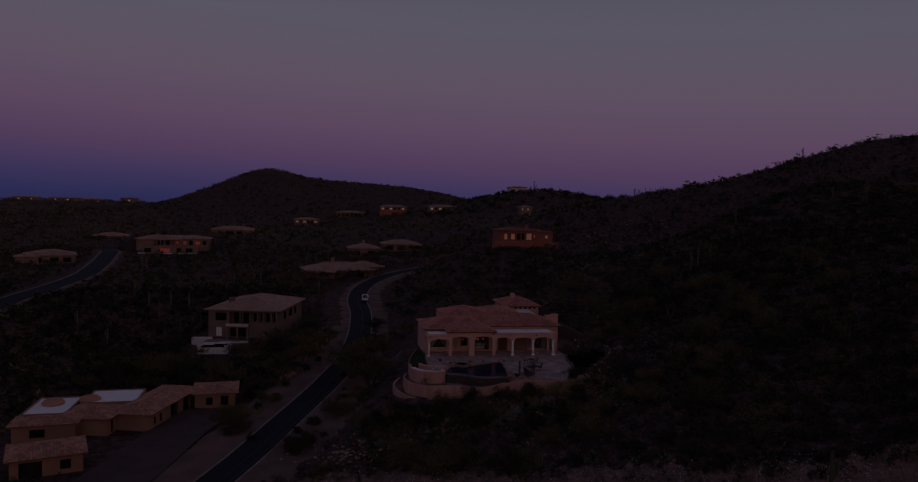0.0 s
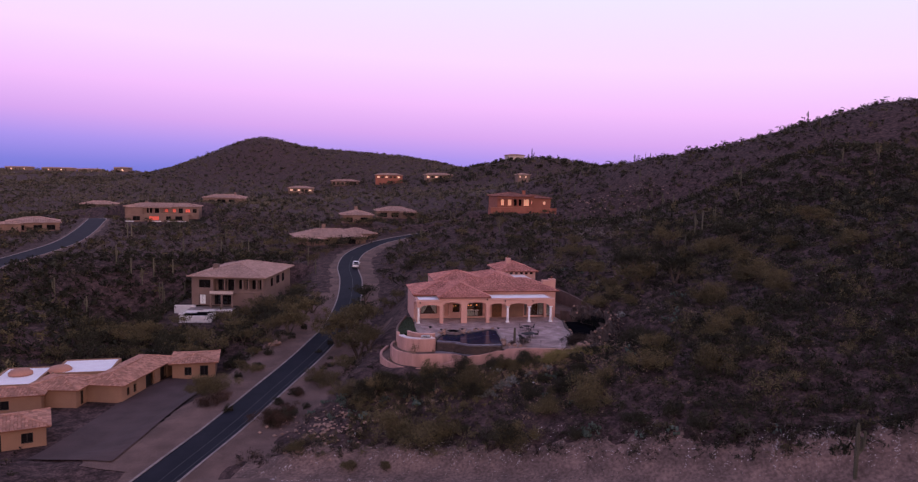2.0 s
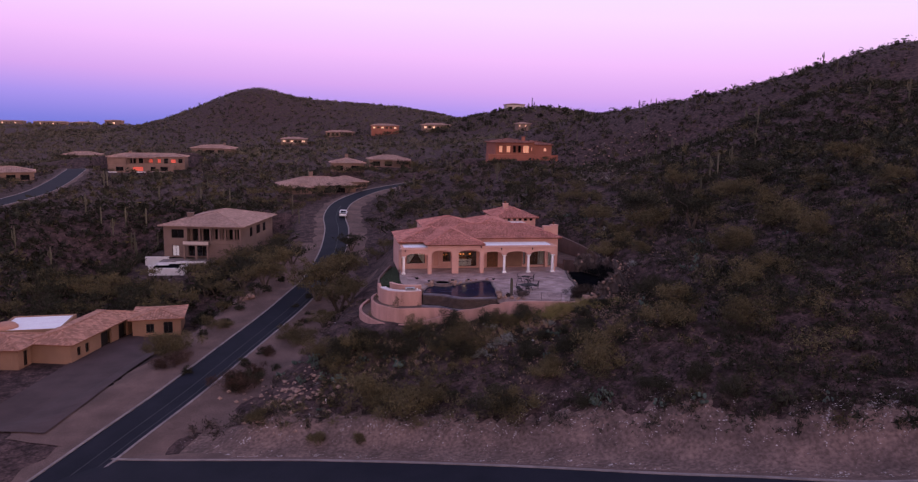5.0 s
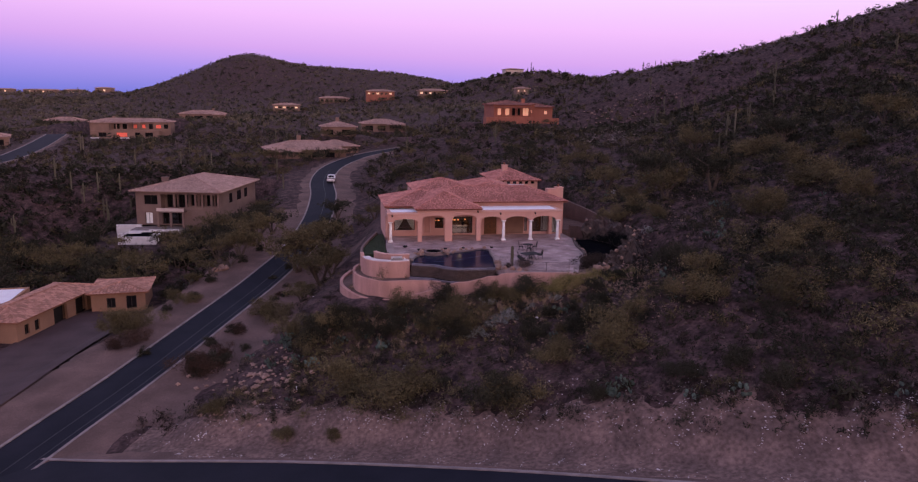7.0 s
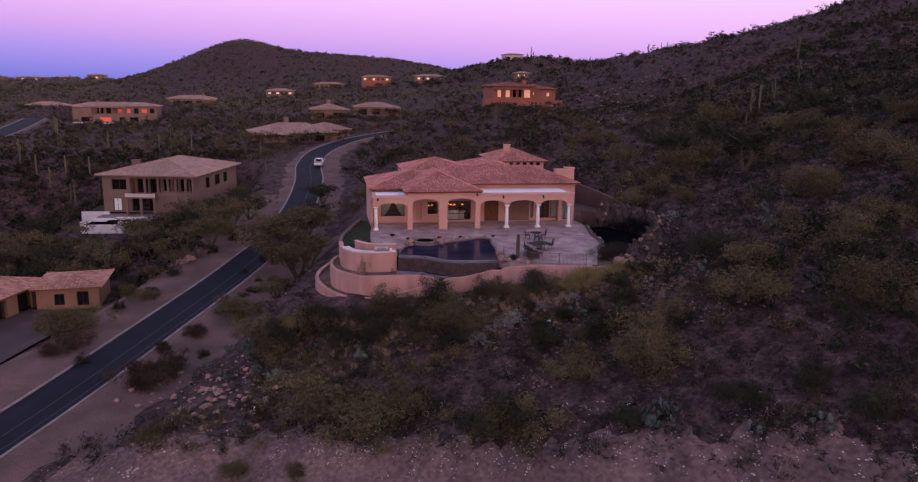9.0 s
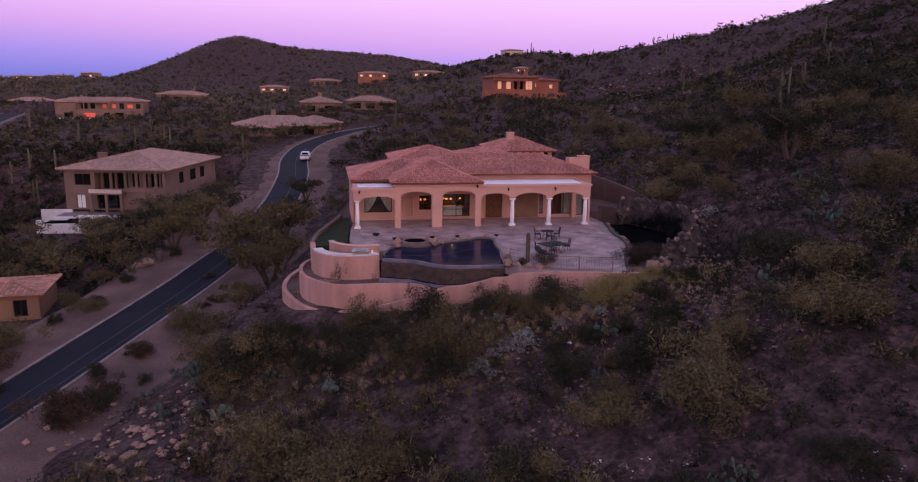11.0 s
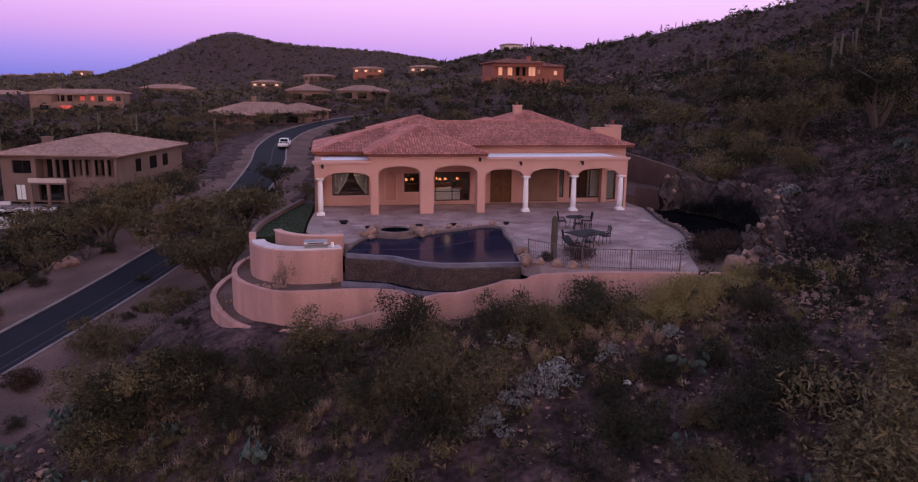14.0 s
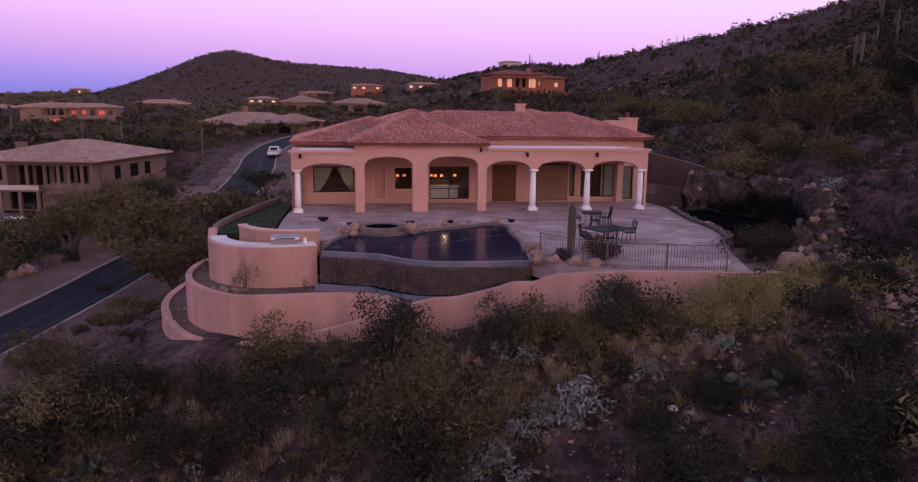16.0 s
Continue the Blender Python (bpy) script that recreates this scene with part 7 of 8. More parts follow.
plant_kind("bush", "dense dark green desert bush", "bush", D_bush, [(20.2, -14.1, 1.5), (11.6, -43.8, 1.5), (-31.0, -3.1, 1.1), (-33.3, -13.9, 1.9), (-31.4, -13.0, 1.6), (-33.2, -6.9, 1.0), (-11.3, -32.3, 1.0), (-9.6, -32.1, 1.0), (1.8, -40.3, 1.3), (8.4, -42.9, 1.2), (13.1, -47.3, 1.6), (7.3, -41.6, 1.0), (-7.6, -18.6, 1.8), (0.9, -21.0, 1.81), (-3.6, -19.9, 1.42), (2.1, -25.6, 0.93), (-0.1, -25.8, 0.86), (0.3, -28.1, 1.36), (3.4, -29.9, 1.57), (4.4, -26.0, 0.92), (6.5, -26.8, 1.42), (7.7, -23.5, 1.05), (5.2, -29.4, 1.28), (-17.9, -17.7, 2.07), (-7.5, -24.9, 1.7), (-20.2, -17.8, 2.51), (-0.7, -28.1, 1.22), (5.3, -29.2, 1.44), (2.2, -25.3, 0.88), (-5.5, -36.4, 2.6), (16.4, -23.0, 2.04), (-16.8, -17.3, 1.1), (-14.3, -18.6, 1.2), (-12.4, -19.0, 1.25), (-19.0, -15.4, 1.0), (-15.6, -20.4, 1.5), (-12.6, -21.0, 1.5), (-10.2, -19.8, 1.25), (-9.8, -22.2, 1.4)], "dark green bushes", M_leaf_dark, STEMS, 1)
plant_kind("creosote_bush", "rounded olive green creosote bush", "bush", D_bush, [(-44.6, -0.6, 2.6), (-43.0, 0.6, 2.2), (-45.6, 1.6, 2.0), (-38.2, 8.6, 1.3), (-40.4, 10.5, 1.5), (-27.7, 2.3, 2.0), (-5.2, -36.9, 2.6), (-11.7, -32.2, 2.3), (13.2, -33.9, 2.5), (18.8, -38.1, 2.6), (15.1, -34.4, 1.0), (23.6, 2.8, 2.0), (-12.3, -17.4, 1.73), (-2.3, -20.4, 1.35), (2.4, -28.6, 0.81), (1.1, -32.0, 1.52), (5.5, -34.0, 2.6), (8.4, -32.0, 1.35), (-26.0, 0.3, 2.19), (-14.3, -33.0, 2.6), (-18.3, -29.1, 3.0), (0.3, -33.7, 1.94), (4.2, -35.5, 2.47), (-23.5, -33.1, 1.26), (-19.2, -34.4, 0.82), (-29.8, -28.7, 1.49), (16.1, -29.0, 2.6), (-9.8, -22.7, 1.39), (-0.6, -21.4, 1.1), (-18.6, -17.6, 2.0), (-21.2, -15.2, 2.0), (-23.6, -12.8, 2.2), (-21.6, -18.6, 1.8)], "olive green bushes", M_leaf_olive, STEMS, 2)
plant_kind("low_shrub", "small dark clipped shrub on bare gravel", "shrub", D_bush, [(-43.7, 22.7, 1.7), (-37.7, 10.0, 1.1), (-40.8, 5.8, 0.9), (-36.5, 17.2, 1.2), (-40.4, -8.6, 0.9), (-27.6, 16.8, 0.7), (-25.6, 21.4, 0.8), (-25.4, 8.8, 0.8), (-24.3, 25.1, 0.8), (-33.0, 26.0, 0.9), (-31.0, 31.5, 1.0), (-28.4, 2.8, 0.6), (-27.0, 7.6, 0.7), (-25.7, 12.8, 0.6), (-21.7, 6.4, 0.7), (-23.3, 22.0, 0.5), (-19.5, -8.0, 0.5), (-16.9, 2.5, 0.5), (-29.2, -8.8, 0.7), (-19.7, 10.4, 0.5)], "small verge shrubs", M_leaf_dark, None, 3)
plant_kind("grass_tuft", "dry straw-coloured bunch grass tuft", "grass", D_grass, [(-21.9, -26.5, 1.0), (-27.5, -24.1, 0.7), (-19.8, -15.8, 1.0), (-15.5, -19.2, 0.79), (-14.8, -19.7, 0.78), (-14.1, -19.8, 0.76), (-13.7, -19.7, 0.76), (-13.1, -19.6, 0.76), (-10.8, -19.3, 0.76), (-16.4, -18.2, 0.83), (-3.0, -22.2, 0.7), (-3.6, -22.6, 0.69), (-1.2, -21.7, 0.71), (-0.7, -22.5, 0.7), (1.4, -22.0, 0.74), (3.1, -21.6, 0.76), (2.7, -22.9, 0.74), (5.0, -22.8, 0.76), (4.0, -23.1, 0.75), (0.6, -23.1, 0.7), (-2.2, -21.9, 0.7), (1.4, -22.8, 0.71), (0.4, -22.0, 0.74), (2.2, -22.2, 0.74), (-2.1, -22.6, 0.7), (5.2, -24.3, 0.74), (3.0, -23.5, 0.71), (-0.7, -21.6, 0.74), (-20.9, -14.5, 1.12), (-20.2, -14.9, 1.0), (-19.8, -14.2, 1.0)], "dry grass tufts", M_grass_dry, None, 4)
plant_kind("grass_clump", "tall yellow-green grass clump below the wall", "grass", D_grass, [(4.3, -20.6, 1.0), (5.6, -20.9, 1.2), (8.6, -20.2, 1.1), (10.4, -19.0, 1.0), (11.2, -18.2, 0.9)], "yellow green grass clumps", M_grass_yellow, None, 5)
plant_kind("brittlebush", "rounded silver grey brittlebush", "bush", D_gray, [(21.2, -6.0, 0.82), (-2.2, -37.4, 0.66), (-2.9, -21.3, 0.69), (-1.6, -23.8, 1.01), (-3.1, -24.1, 0.8), (-3.9, -24.4, 0.65), (-5.3, -24.8, 0.8), (-4.8, -25.5, 0.78), (-6.0, -25.3, 0.53), (0.7, -23.1, 0.59), (3.5, -23.5, 0.6)], "silver grey bushes", M_leaf_gray, STEMS, 6)
plant_kind("prickly_pear", "blue green prickly pear cactus clump", "cactus", D_pads, [(2.8, -40.7, 1.15), (3.9, -40.7, 1.02), (-22.8, -20.7, 1.02), (-21.1, -17.1, 1.1), (-24.4, -14.5, 1.02), (-25.4, -19.4, 0.94), (-21.3, -22.4, 1.02), (-10.4, -21.5, 0.77), (-11.6, -21.3, 0.59), (-14.5, -21.5, 0.54), (-18.1, -20.0, 0.88), (-8.5, -23.0, 0.5), (-23.8, -14.1, 1.15), (-15.8, -20.5, 0.77), (-14.5, -23.0, 1.1), (2.7, -40.8, 1.15), (-23.6, -16.4, 1.15)], "prickly pears", M_leaf_blue, None, 7)


def tree_parts(seed, material, leaves=200, leaf=0.15):
    """A palo verde or mesquite: forked trunk, limbs, and a loose crown of many small leaf clumps."""
    rnd = random.Random(seed)
    bm = B()
    ends = []
    for k in range(4):
        a = k * 1.57 + rnd.uniform(-0.4, 0.4)
        p0, p1 = Vector((0.1 * math.cos(a), 0.1 * math.sin(a), 0)), Vector((0.6 * math.cos(a), 0.6 * math.sin(a), 1.1 + rnd.uniform(-0.2, 0.3)))
        p2 = Vector((1.5 * math.cos(a + 0.3), 1.5 * math.sin(a + 0.3), 2.3 + rnd.uniform(-0.3, 0.4)))
        tube(bm, [p0, p1, p2], [0.16, 0.11, 0.04], 6)
        for j in range(4):
            e = p1.lerp(p2, rnd.uniform(0.2, 0.95))
            q = e + Vector((rnd.uniform(-1.1, 1.1), rnd.uniform(-1.1, 1.1), rnd.uniform(-0.1, 1.0)))
            tube(bm, [e, q], [0.05, 0.015], 5)
            ends.append(q)
        ends.append(p2)
    trunk = bpy.data.meshes.new("trunk")
    bm.to_mesh(trunk)
    bm.free()
    trunk.materials.append(M_bark)
    rs = np.random.RandomState(seed)
    clumps = []
    for e in ends:
        v = leaf_cloud(leaves, 1.0, leaf, rs.randint(9999), 7, 0.8, 0.2)
        clumps.append(v + np.array(e) - (0, 0, 0.5))
    return trunk, tri_mesh("crown", np.concatenate(clumps), material)


KINDS = {"olive": [tree_parts(k, M_leaf_olive) for k in range(3)], "dark": [tree_parts(10 + k, M_leaf_dark) for k in range(3)], "brown": [tree_parts(20 + k, M_leaf_brown) for k in range(2)],
         "olive_far": [tree_parts(30 + k, M_leaf_olive, 52, 0.21) for k in range(3)], "dark_far": [tree_parts(40 + k, M_leaf_dark, 52, 0.21) for k in range(3)]}


def tree(x, y, s, kind, k, label, group):
    t = thing("tree", label, "tree", (x, y, gz(x, y) - 0.1), k * 67.0, group)
    t.scale = (s / 3, s / 3, s / 3 * (0.9 + 0.05 * (k % 4)))
    trunk, crown = KINDS[kind][k % len(KINDS[kind])]
    for n, me in (("trunk", trunk), ("crown", crown)):
        o = new(n, me)
        o.parent = t


TREES = [(-23.0, 5.5, 2.8), (-20.3, 31.6, 2.9), (-19.0, 7.8, 3.2), (-39.4, 17.4, 1.8)]
for k, (x, y, s) in enumerate(TREES):
    tree(x, y, s, ("olive", "brown", "olive")[k % 3], k, "sprawling palo verde tree beside the road", "trees along the road")
for k, (x, y, s, kind) in enumerate(((-24.2, 19.5, 6.4, "olive"), (-20.6, 12.0, 5.2, "olive"), (-20.0, 29.0, 5.2, "olive"), (-18.6, 40.0, 3.6, "dark"), (-17.6, 52.0, 3.4, "dark"))):
    tree(x, y, s, kind, k + 1, "sprawling palo verde tree beside the road", "trees along the road")
HILL_TREES = [(26.5, 22.0, 4.2), (33.0, 20.0, 4.6), (29.0, 6.0, 4.4), (34.0, 2.0, 4.8), (48.0, 34.0, 4.6), (55.0, 18.0, 4.6), (62.0, 4.0, 4.4)]
VALLEY_TREES = [(-37.1, 20.6, 2.6), (-34.6, 24.0, 2.4), (-32.8, 35.1, 2.4), (-41.1, 58.3, 2.4), (-41.1, 32.8, 2.4), (-47.3, 37.6, 2.6), (-53.0, 39.6, 2.8), (-59.4, 41.0, 3.0), (-63.6, 40.9, 2.8), (-75.1, 77.5, 2.8), (-29.1, 53.2, 2.0), (-34.9, 122.6, 2.4), (-40.0, 114.7, 2.2), (-11.6, 77.2, 2.6), (-10.9, 41.3, 2.6), (-7.1, 69.7, 2.4), (-13.7, 46.3, 2.2), (-16.6, 61.2, 1.8), (3.5, 113.4, 2.6)]
VALLEY_TREES += [(-37.5, 131.5, 2.6), (-33.5, 131.0, 2.8), (-29.5, 131.5, 2.6), (-25.0, 132.0, 2.8), (-20.5, 133.0, 3.0), (-16.0, 134.5, 3.2), (-12.0, 137.0, 3.0)]
VALLEY_TREES += [(-44.5, 57.5, 3.2), (-41.5, 59.0, 3.4), (-38.5, 62.0, 3.4), (-36.0, 66.0, 3.4), (-34.2, 71.0, 3.2), (-47.5, 56.0, 2.8), (-33.5, 77.0, 3.0), (-40.0, 56.0, 3.0)]
VALLEY_TREES += [(-35.0, 127.0, 3.0), (-31.0, 125.0, 3.2), (-26.0, 126.5, 2.8), (-22.0, 129.0, 2.8), (-20.0, 170.0, 3.0), (-15.0, 169.0, 2.6), (-10.5, 170.5, 3.0), (-4.0, 204.0, 3.2), (2.0, 205.5, 2.8), (8.0, 204.5, 3.4), (12.0, 209.0, 3.0)]
VALLEY_TREES += [(x, y, 2.9 + s) for x, y, s in sprinkle(95, -78, -31, 27, 68, 0.0, 1.2, 77, road_gap=6.5)]
VALLEY_TREES += [(x, y, 1.8 + s) for x, y, s in sprinkle(70, -70, 40, 95, 160, 0.0, 1.4, 78, road_gap=5.5)]
VALLEY_TREES += [(x, y, 1.8 + s) for x, y, s in sprinkle(50, -13, 40, 42, 100, 0.0, 1.4, 79, road_gap=6.0)]
for cx, cy, w, d in ((-112, 277, 22, 6), (-93, 364, 15, 6), (-142, 187, 13, 6), (-158, 328, 11, 5), (46, 157, 15, 5), (-15, 173, 8, 4), (3, 206, 11, 4), (-50, 491, 14, 5), (-13, 554, 16, 5), (26, 543, 16, 5), (68, 518, 16, 5)):
    VALLEY_TREES += [(cx + w * random.uniform(-1.1, 1.1), cy + d * random.uniform(-1.6, 0.3), random.uniform(1.5, 2.6) * (1.0 if cy < 300 else 1.5)) for k in range(9)]
for k, (x, y, s) in enumerate(VALLEY_TREES):
    tree(x, y, s, "olive_far" if k % 2 == 0 else "dark_far", k, "dense dark green mesquite tree in the valley", "valley trees")
for k, (x, y, s, kind) in enumerate(((-31.5, 35.0, 4.8, "olive"), (-33.5, 28.0, 4.4, "olive"), (-29.5, 43.0, 4.2, "dark"))):
    tree(x, y, s, kind, k + 2, "sprawling palo verde tree beside the road", "trees along the road")
plant_kind("bush", "large rust-brown bush on the road verge", "bush", D_bush, [(-33.4, -14.6, 2.2), (-31.2, -11.0, 1.6), (-30.4, -3.4, 1.2), (-27.6, 3.5, 0.8), (-26.4, 9.2, 0.7), (-42.0, -4.4, 1.6), (-44.0, -6.0, 1.3)], "verge bushes", M_leaf_rust, STEMS, 61)
plant_kind("creosote_bush", "large rounded olive bush on the hillside", "bush", D_bush, [(25.7, 10.8, 2.4), (33.4, 12.7, 2.3), (49.3, 18.7, 3.2), (46.5, 1.3, 3.0), (28.6, -27.2, 1.9), (32.6, -14.1, 2.4), (40.0, -8.0, 2.6), (24.0, -2.0, 1.8), (38.0, 30.0, 2.8), (56.0, -14.0, 2.8), (21.0, 3.7, 2.6), (45.2, 19.6, 2.6), (50.1, 14.7, 2.6), (30.6, -13.9, 2.6), (24.3, -28.7, 2.6), (52.8, -1.3, 2.6), (39.8, -20.3, 2.6), (42.2, -10.4, 2.6)], "hillside bushes", M_leaf_olive, STEMS, 62)
plant_kind("creosote_bush", "yellow-green bush growing below the garden wall", "bush", D_tall, [(8.6, -20.7, 1.1), (7.4, -20.6, 0.9), (9.8, -19.9, 1.1), (3.8, -22.1, 1.36), (4.7, -22.3, 1.36), (6.1, -22.0, 0.97), (12.3, -16.0, 1.36), (2.3, -21.0, 0.85), (-0.7, -20.3, 0.84)], "wall bushes", M_grass_yellow, STEMS, 63)
plant_kind("bush", "dark brushy shrub below the garden wall", "bush", D_bush, [(13.8, -17.0, 0.8), (12.6, -18.8, 0.7), (-11.4, -17.2, 0.8), (9.4, -21.6, 0.8), (10.6, -22.4, 0.9)], "wall shrubs", M_leaf_dark, STEMS, 64)
for k, (x, y, s) in enumerate(HILL_TREES):
    tree(x, y, s, ("olive", "dark")[k % 2], k, "rounded olive palo verde tree on the hillside", "hillside trees")
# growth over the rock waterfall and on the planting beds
# these bushes carry the darkness of the hollows in their leaf colour
plant_kind("bush", "overgrown bush above the pond, near black for shade", "bush", D_bush, [(16.6, -1.2, 1.0), (17.4, -3.0, 1.4), (17.5, -5.4, 1.5), (17.0, -7.8, 1.3), (16.0, -9.8, 1.1), (14.6, -11.6, 0.9)], "pond bushes", M_leaf_hollow, STEMS, 50, -0.25)
plant_kind("low_shrub", "brown twiggy shrub beside the patio boulders", "shrub", D_bush, [(2.0, -16.1, 0.95), (0.2, -15.9, 0.6), (9.6, -15.8, 1.3), (10.8, -15.0, 1.3), (9.0, -17.0, 0.8)], "patio shrubs", M_leaf_brown, STEMS, 51, -0.05)
for k, (x, y, z, s) in enumerate(((-13.5, -12.75, -1.8, 1.15), (-16.9, -11.2, -3.54, 0.7), (-15.8, -8.2, -1.8, 0.6), (-10.9, -12.9, -1.8, 0.4))):
    t = thing("planter_shrub", "thin airy shrub growing in the wall terrace", "shrub", (x, y, z), k * 50.0, "terrace shrubs")
    t.scale = (s * 0.55, s * 0.55, s * 1.35)
    for n, me in (("foliage", tri_mesh("foliage", leaf_cloud(700, 1.0, 0.06, 300 + k, 8, 1.0, 0.2, 1.2), M_leaf_olive)), ("twig_frame", STEMS[k % 3])):
        o = new(n, me)
        o.parent = t


def saguaro_mesh(seed, arms):
    rnd = random.Random(seed)
    def ribbed(bm, pts, radii):
        pts = [Vector(p) for p in pts]
        rings = []
        for i, p in enumerate(pts):
            d = (pts[min(i + 1, len(pts) - 1)] - pts[max(i - 1, 0)]).normalized()
            a = Vector((1, 0, 0)) if abs(d.x) < 0.8 else Vector((0, 1, 0))
            a = (a - d * a.dot(d)).normalized()
            b = d.cross(a)
            rings.append([bm.verts.new(p + radii[i] * (1 if k % 2 else 0.8) * (math.cos(k * 0.3142) * a + math.sin(k * 0.3142) * b)) for k in range(20)])
        for q, r in zip(rings, rings[1:]):
            for k in range(20):
                bm.faces.new((q[k], q[(k + 1) % 20], r[(k + 1) % 20], r[k]))
        bm.faces.new(rings[-1])
    out = []
    bm = B()
    ribbed(bm, [(0, 0, -0.2), (0, 0, 0.5), (0, 0, 2.5), (0, 0, 4.5), (0, 0, 4.9), (0, 0, 5.0)], [0.2, 0.23, 0.27, 0.24, 0.16, 0.05])
    out.append(("trunk", bm))
    for k in range(arms):
        a = rnd.uniform(0, 6.28)
        z = rnd.uniform(1.8, 2.8)
        h = rnd.uniform(0.9, 1.8)
        c, q = math.cos(a), math.sin(a)
        bm = B()
        ribbed(bm, [(0.15 * c, 0.15 * q, z), (0.55 * c, 0.55 * q, z + 0.1), (0.72 * c, 0.72 * q, z + 0.45), (0.74 * c, 0.74 * q, z + h), (0.74 * c, 0.74 * q, z + h + 0.15)], [0.13, 0.15, 0.16, 0.15, 0.05])
        out.append(("arm", bm))
    meshes = []
    for n, bm in out:
        me = bpy.data.meshes.new(n)
        bm.to_mesh(me)
        bm.free()
        me.materials.append(M_cactus)
        meshes.append((n, me))
    return meshes


SAGUARO = [saguaro_mesh(s, a) for s, a in enumerate((0, 2, 3, 1))]
def saguaro(x, y, h, k):
    t = thing("saguaro", "tall ribbed saguaro cactus on the desert slope", "cactus", (x, y, gz(x, y) - 0.05), k * 77.0, "saguaros")
    t.scale = (h / 5 * 0.72, h / 5 * 0.72, h / 5)
    for n, me in SAGUARO[k % 4]:
        o = new(n, me)
        o.parent = t
SAGUAROS = [(60.3, 41.9, 5.0), (66.0, 46.4, 4.5), (112.1, 195.9, 6.0), (128.5, 193.6, 5), (46.8, 23.6, 4.2), (107.4, 172.3, 5), (49.2, 250.1, 5), (-68.8, 110.3, 5.5), (-50.9, 118.1, 5), (-53.8, 125.7, 4), (-59.6, 121.5, 4.5), (-69.3, 84.6, 5), (-29.7, 83.1, 4), (22.6, -58.3, 5.5), (56.8, 38.8, 5), (87.9, 72.4, 6), (-68.3, 92.6, 5), (-84.5, 98.8, 5.5), (-75.6, 89.7, 4.5), (-68.4, 82.4, 4.5), (-38.1, 186.9, 5), (-34.8, 201.7, 4), (3.3, 117.7, 5), (-73.4, 93.2, 5), (-79.0, 92.3, 5), (-91.3, 71.9, 5), (-84.4, 72.6, 5), (-62.3, 150.9, 5), (-70.2, 85.2, 4.5), (116.7, 55.1, 5.5), (77.6, 56.3, 5)]
for k, (x, y, h) in enumerate(SAGUAROS):
    saguaro(x, y, h, k)
for k, (x, y, s) in enumerate(sprinkle(60, -110, 200, 70, 270, 3.5, 6.5, 90)):
    saguaro(x, y, s, k)
for k, (x, y, s) in enumerate(sprinkle(12, 60, 230, -60, 110, 4.0, 6.5, 91)):
    saguaro(x, y, s, k)
# the cactus in the patio bed
t = thing("patio_cactus", "single ribbed columnar cactus beside the patio", "cactus", (0.75, -15.4, -0.02))
t.scale = (0.66, 0.66, 0.47)
for n, me in SAGUARO[0]:
    o = new(n, me)
    o.parent = t


def stone_stuff(name, spots, material, label, seed):
    """Many small stones as one scatter."""
    rs = np.random.RandomState(seed)
    base = np.array([(1, 0, 0), (-0.5, 0.87, 0), (-0.5, -0.87, 0), (0, 0, 0.8), (0.5, 0.87, 0.4), (-1, 0.1, 0.35), (0.5, -0.87, 0.45)])
    tri = np.array([(0, 4, 3), (4, 1, 3), (1, 5, 3), (5, 2, 3), (2, 6, 3), (6, 0, 3), (0, 1, 4), (1, 2, 5), (2, 0, 6)])
    zs = ground_height(np.array([p[0] for p in spots]), np.array([p[1] for p in spots]))
    V, F = [], []
    for i, ((x, y, s), z) in enumerate(zip(spots, zs)):
        q = base * rs.uniform(0.6, 1.2, (7, 1)) * s
        a = rs.uniform(0, 6.28)
        c, w = math.cos(a), math.sin(a)
        V.append(np.stack([q[:, 0] * c - q[:, 1] * w + x, q[:, 0] * w + q[:, 1] * c + y, q[:, 2] + z + 0.06], 1))
        F.append(tri + 7 * i)
    return tagged(new(name, mesh_arrays(name, np.concatenate(V), np.concatenate(F), material)), label, "stones", kind="stuff")


rs = np.random.RandomState(8)
spots = []
cr = [p for p in CROSS_ROAD if -40 < p[0] < 60]
kerb_side = side_offsets([c[:2] for c in cr], -4.75)
lanes = [side_offsets([c[:2] for c in cr], -d) for d in (4.8, 6.0, 7.2, 8.4, 9.6, 10.8)]
for k in range(900):
    i, j = rs.randint(len(cr)), rs.randint(6)
    spots.append((lanes[j][i][0] + rs.uniform(-1.6, 1.6), lanes[j][i][1] + rs.uniform(-0.8, 0.8), rs.uniform(0.03, 0.09)))
for k in range(1400):
    i = rs.randint(len(cr) - 1)
    u = rs.uniform()
    spots.append((kerb_side[i][0] + (kerb_side[i + 1][0] - kerb_side[i][0]) * u + rs.normal(0, 0.1), kerb_side[i][1] + (kerb_side[i + 1][1] - kerb_side[i][1]) * u + abs(rs.normal(0, 0.35)), rs.uniform(0.025, 0.075)))
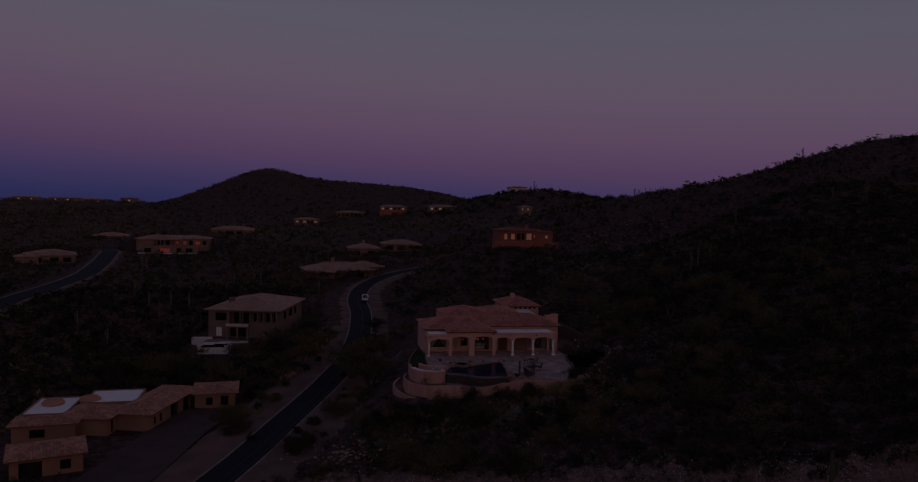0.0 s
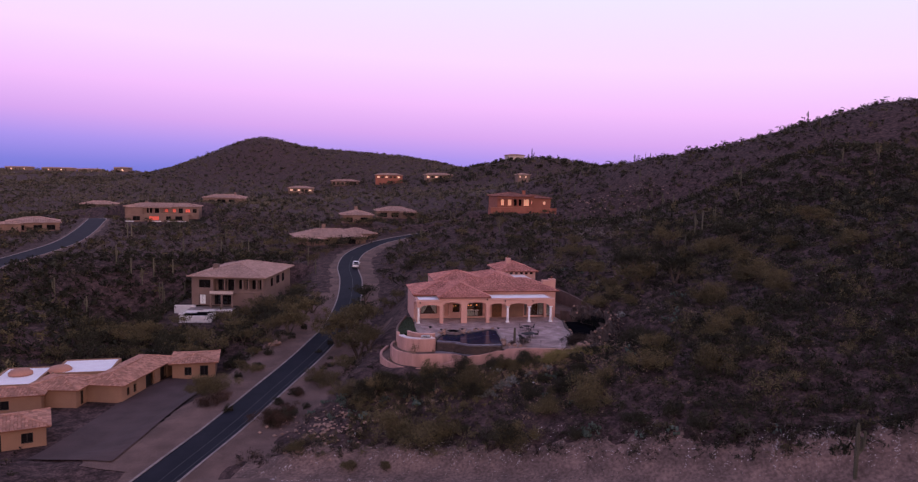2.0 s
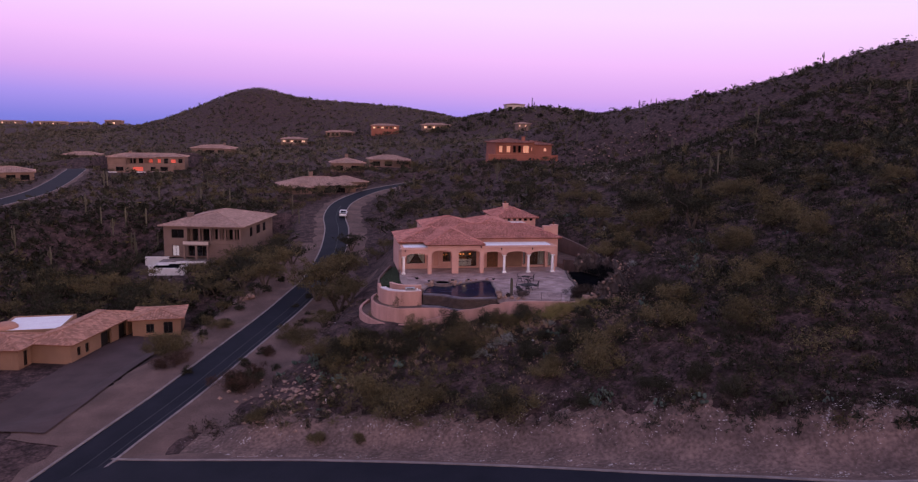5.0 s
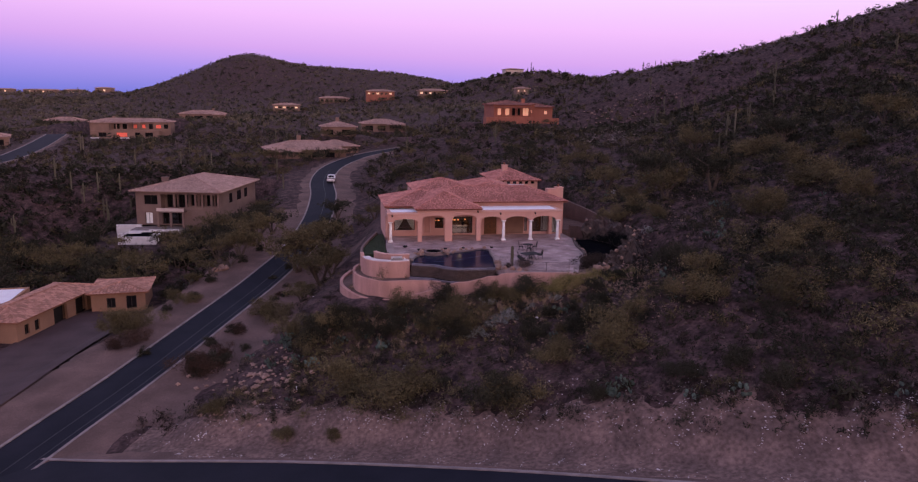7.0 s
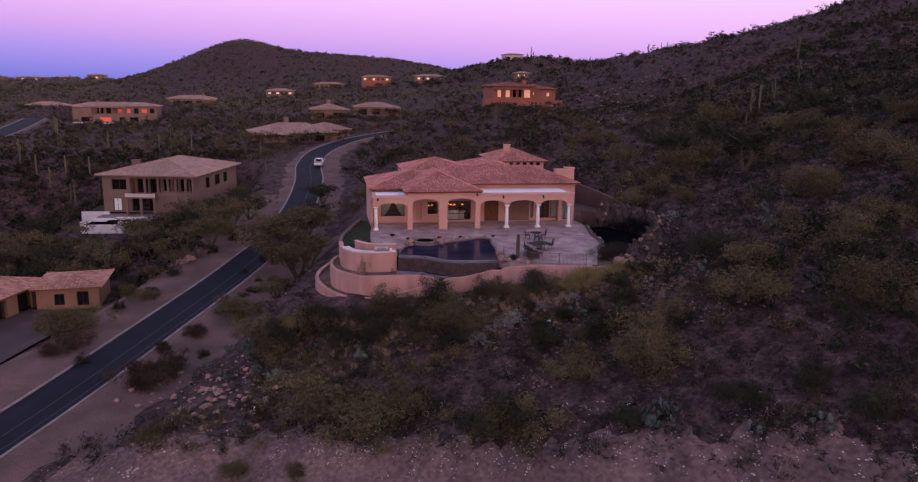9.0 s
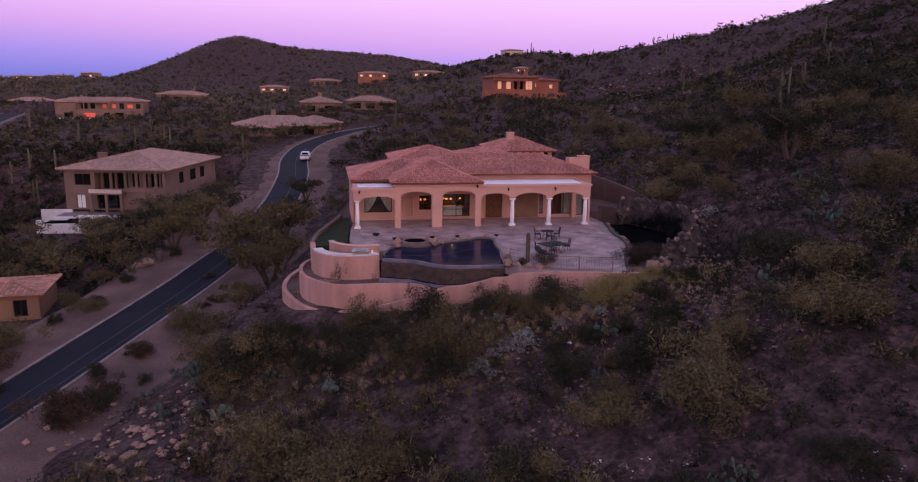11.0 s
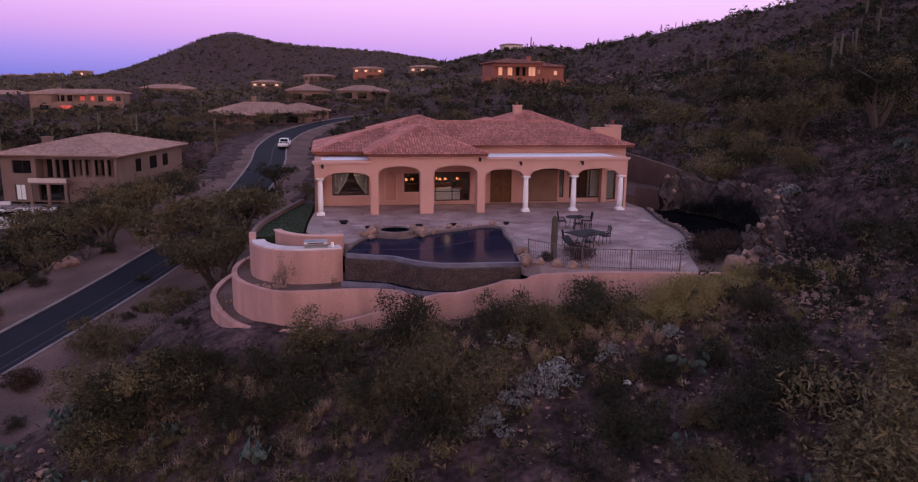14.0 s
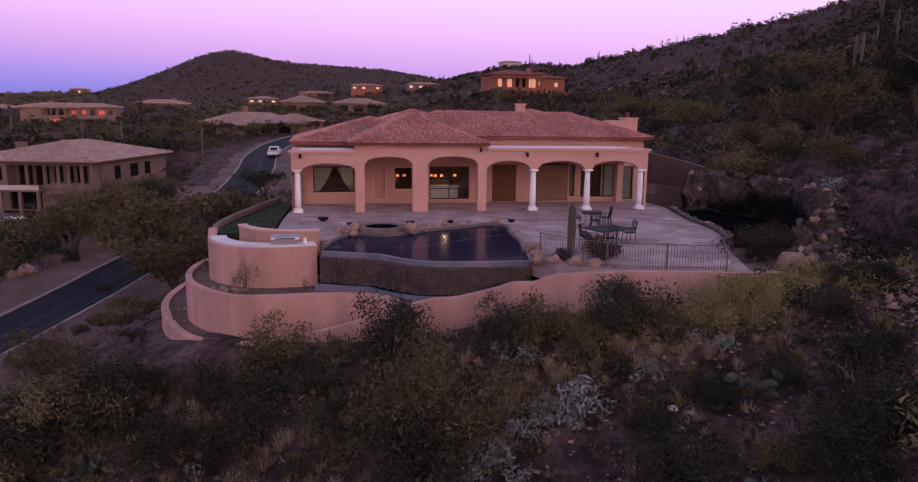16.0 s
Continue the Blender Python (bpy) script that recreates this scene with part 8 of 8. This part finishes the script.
for k in range(105):
    i = rs.randint(1, len(cr) - 2)
    shift, slant = rs.uniform(-1.8, 1.8), rs.uniform(0.3, 1.6)
    top = rs.randint(3, 6)
    for m in range(rs.randint(30, 80)):
        u = rs.uniform(0, top - 0.01)
        j = int(u)
        p = lanes[j][i]
        q = lanes[min(j + 1, 5)][i]
        spots.append((p[0] + (q[0] - p[0]) * (u - j) + shift + slant * u + rs.normal(0, 0.14), p[1] + (q[1] - p[1]) * (u - j) + rs.normal(0, 0.14), rs.uniform(0.025, 0.095)))
bank_edge = side_offsets([c[:2] for c in cr], -11.6)
edge_spots = [(p[0] + rs.uniform(-1.5, 1.5), p[1] + rs.uniform(-1.3, 1.6), rs.uniform(0.3, 1.0)) for p in bank_edge for k in range(7)]
scatter_mesh("bank_shrubs", V_near, edge_spots[0::2], M_leaf_brown, "dark twiggy shrubs along the top of the bank")
scatter_mesh("bank_shrubs", V_tuft, edge_spots[1::2], M_leaf_tan, "tan twiggy scrub along the top of the bank")
stone_stuff("bank_stones", spots, M_rock_pale, "pale broken stones strewn down the cut bank", 1)
stone_stuff("slope_stones", sprinkle(3000, -60, 60, -60, 30, 0.05, 0.26, 33), M_rock_dark, "small brown stones on the desert slope", 2)
stone_stuff("slope_stones", sprinkle(260, -60, 60, -60, 30, 0.05, 0.14, 34), M_rock_pale, "scattered pale stones on the desert slope", 3)
stone_stuff("hill_outcrop", sprinkle(150, 76, 116, 140, 196, 0.25, 0.8, 35), M_rock, "pale rocky outcrop high on the hillside", 4)
run = catmull([(15.5, -14.6), (14.4, -17.2), (13.0, -19.6), (11.4, -22.2), (10.2, -25.0)], 8)
rubble = [(x + rs.normal(0, 0.7), y + rs.normal(0, 0.7), rs.uniform(0.06, 0.3)) for x, y in run for k in range(9)]
rim = [(x + rs.uniform(-0.2, 2.2), y + rs.normal(0, 0.6), rs.uniform(0.08, 0.34)) for x, y in fine for k in range(4)]
stone_stuff("rim_rubble", rim[0::2], M_rock, "broken tan rubble on the rim above the pond", 7)
stone_stuff("rim_rubble", rim[1::2], M_rock_dark, "broken dark rubble on the rim above the pond", 8)
crag = [(x + rs.normal(0, 1.9), y + rs.normal(0, 1.9), rs.uniform(0.1, 0.42)) for x, y in ((-30.8, -16.1), (-27.8, -21.8), (-25.8, -18.8), (-24.2, -25.8), (-23.3, -23.9), (-28.1, -25.6)) for k in range(26)]
stone_stuff("slope_rocks", crag, M_rock, "tan rocks clustered on the slope beside the road", 9)
stone_stuff("rubble_run", rubble, M_rock, "tan rubble stones running down the slope", 5)
stone_stuff("slope_stones", sprinkle(900, -4, 16, -34, -20, 0.04, 0.16, 36), M_rock, "small tan stones on the slope below the wall", 6)
# small single things along the road
mk = thing("marker_post", "short white marker post on the slope", "post", (-22.5, -27.0, gz(-22.5, -27.0)))
part("post_body", box(B(), -0.05, 0.05, -0.04, 0.04, -0.2, 0.55), M_white, mk)
rnd = random.Random(77)
boulder(-35.6, 22.6, gz(-35.6, 22.6) + 0.25, 0.95, False, rnd, "orange-tan boulder lying on the bare verge", "roadside boulders")
boulder(-36.6, 22.2, gz(-36.6, 22.2) + 0.15, 0.6, False, rnd, "orange-tan boulder lying on the bare verge", "roadside boulders")
pl = thing("pale_stone", "single pale flat stone on the slope", "stone", (0.95, -25.2, gz(0.95, -25.2) + 0.1))
part("stone_body", rock_bm(0.2, 3, 1, 0.6), M_tub, pl)
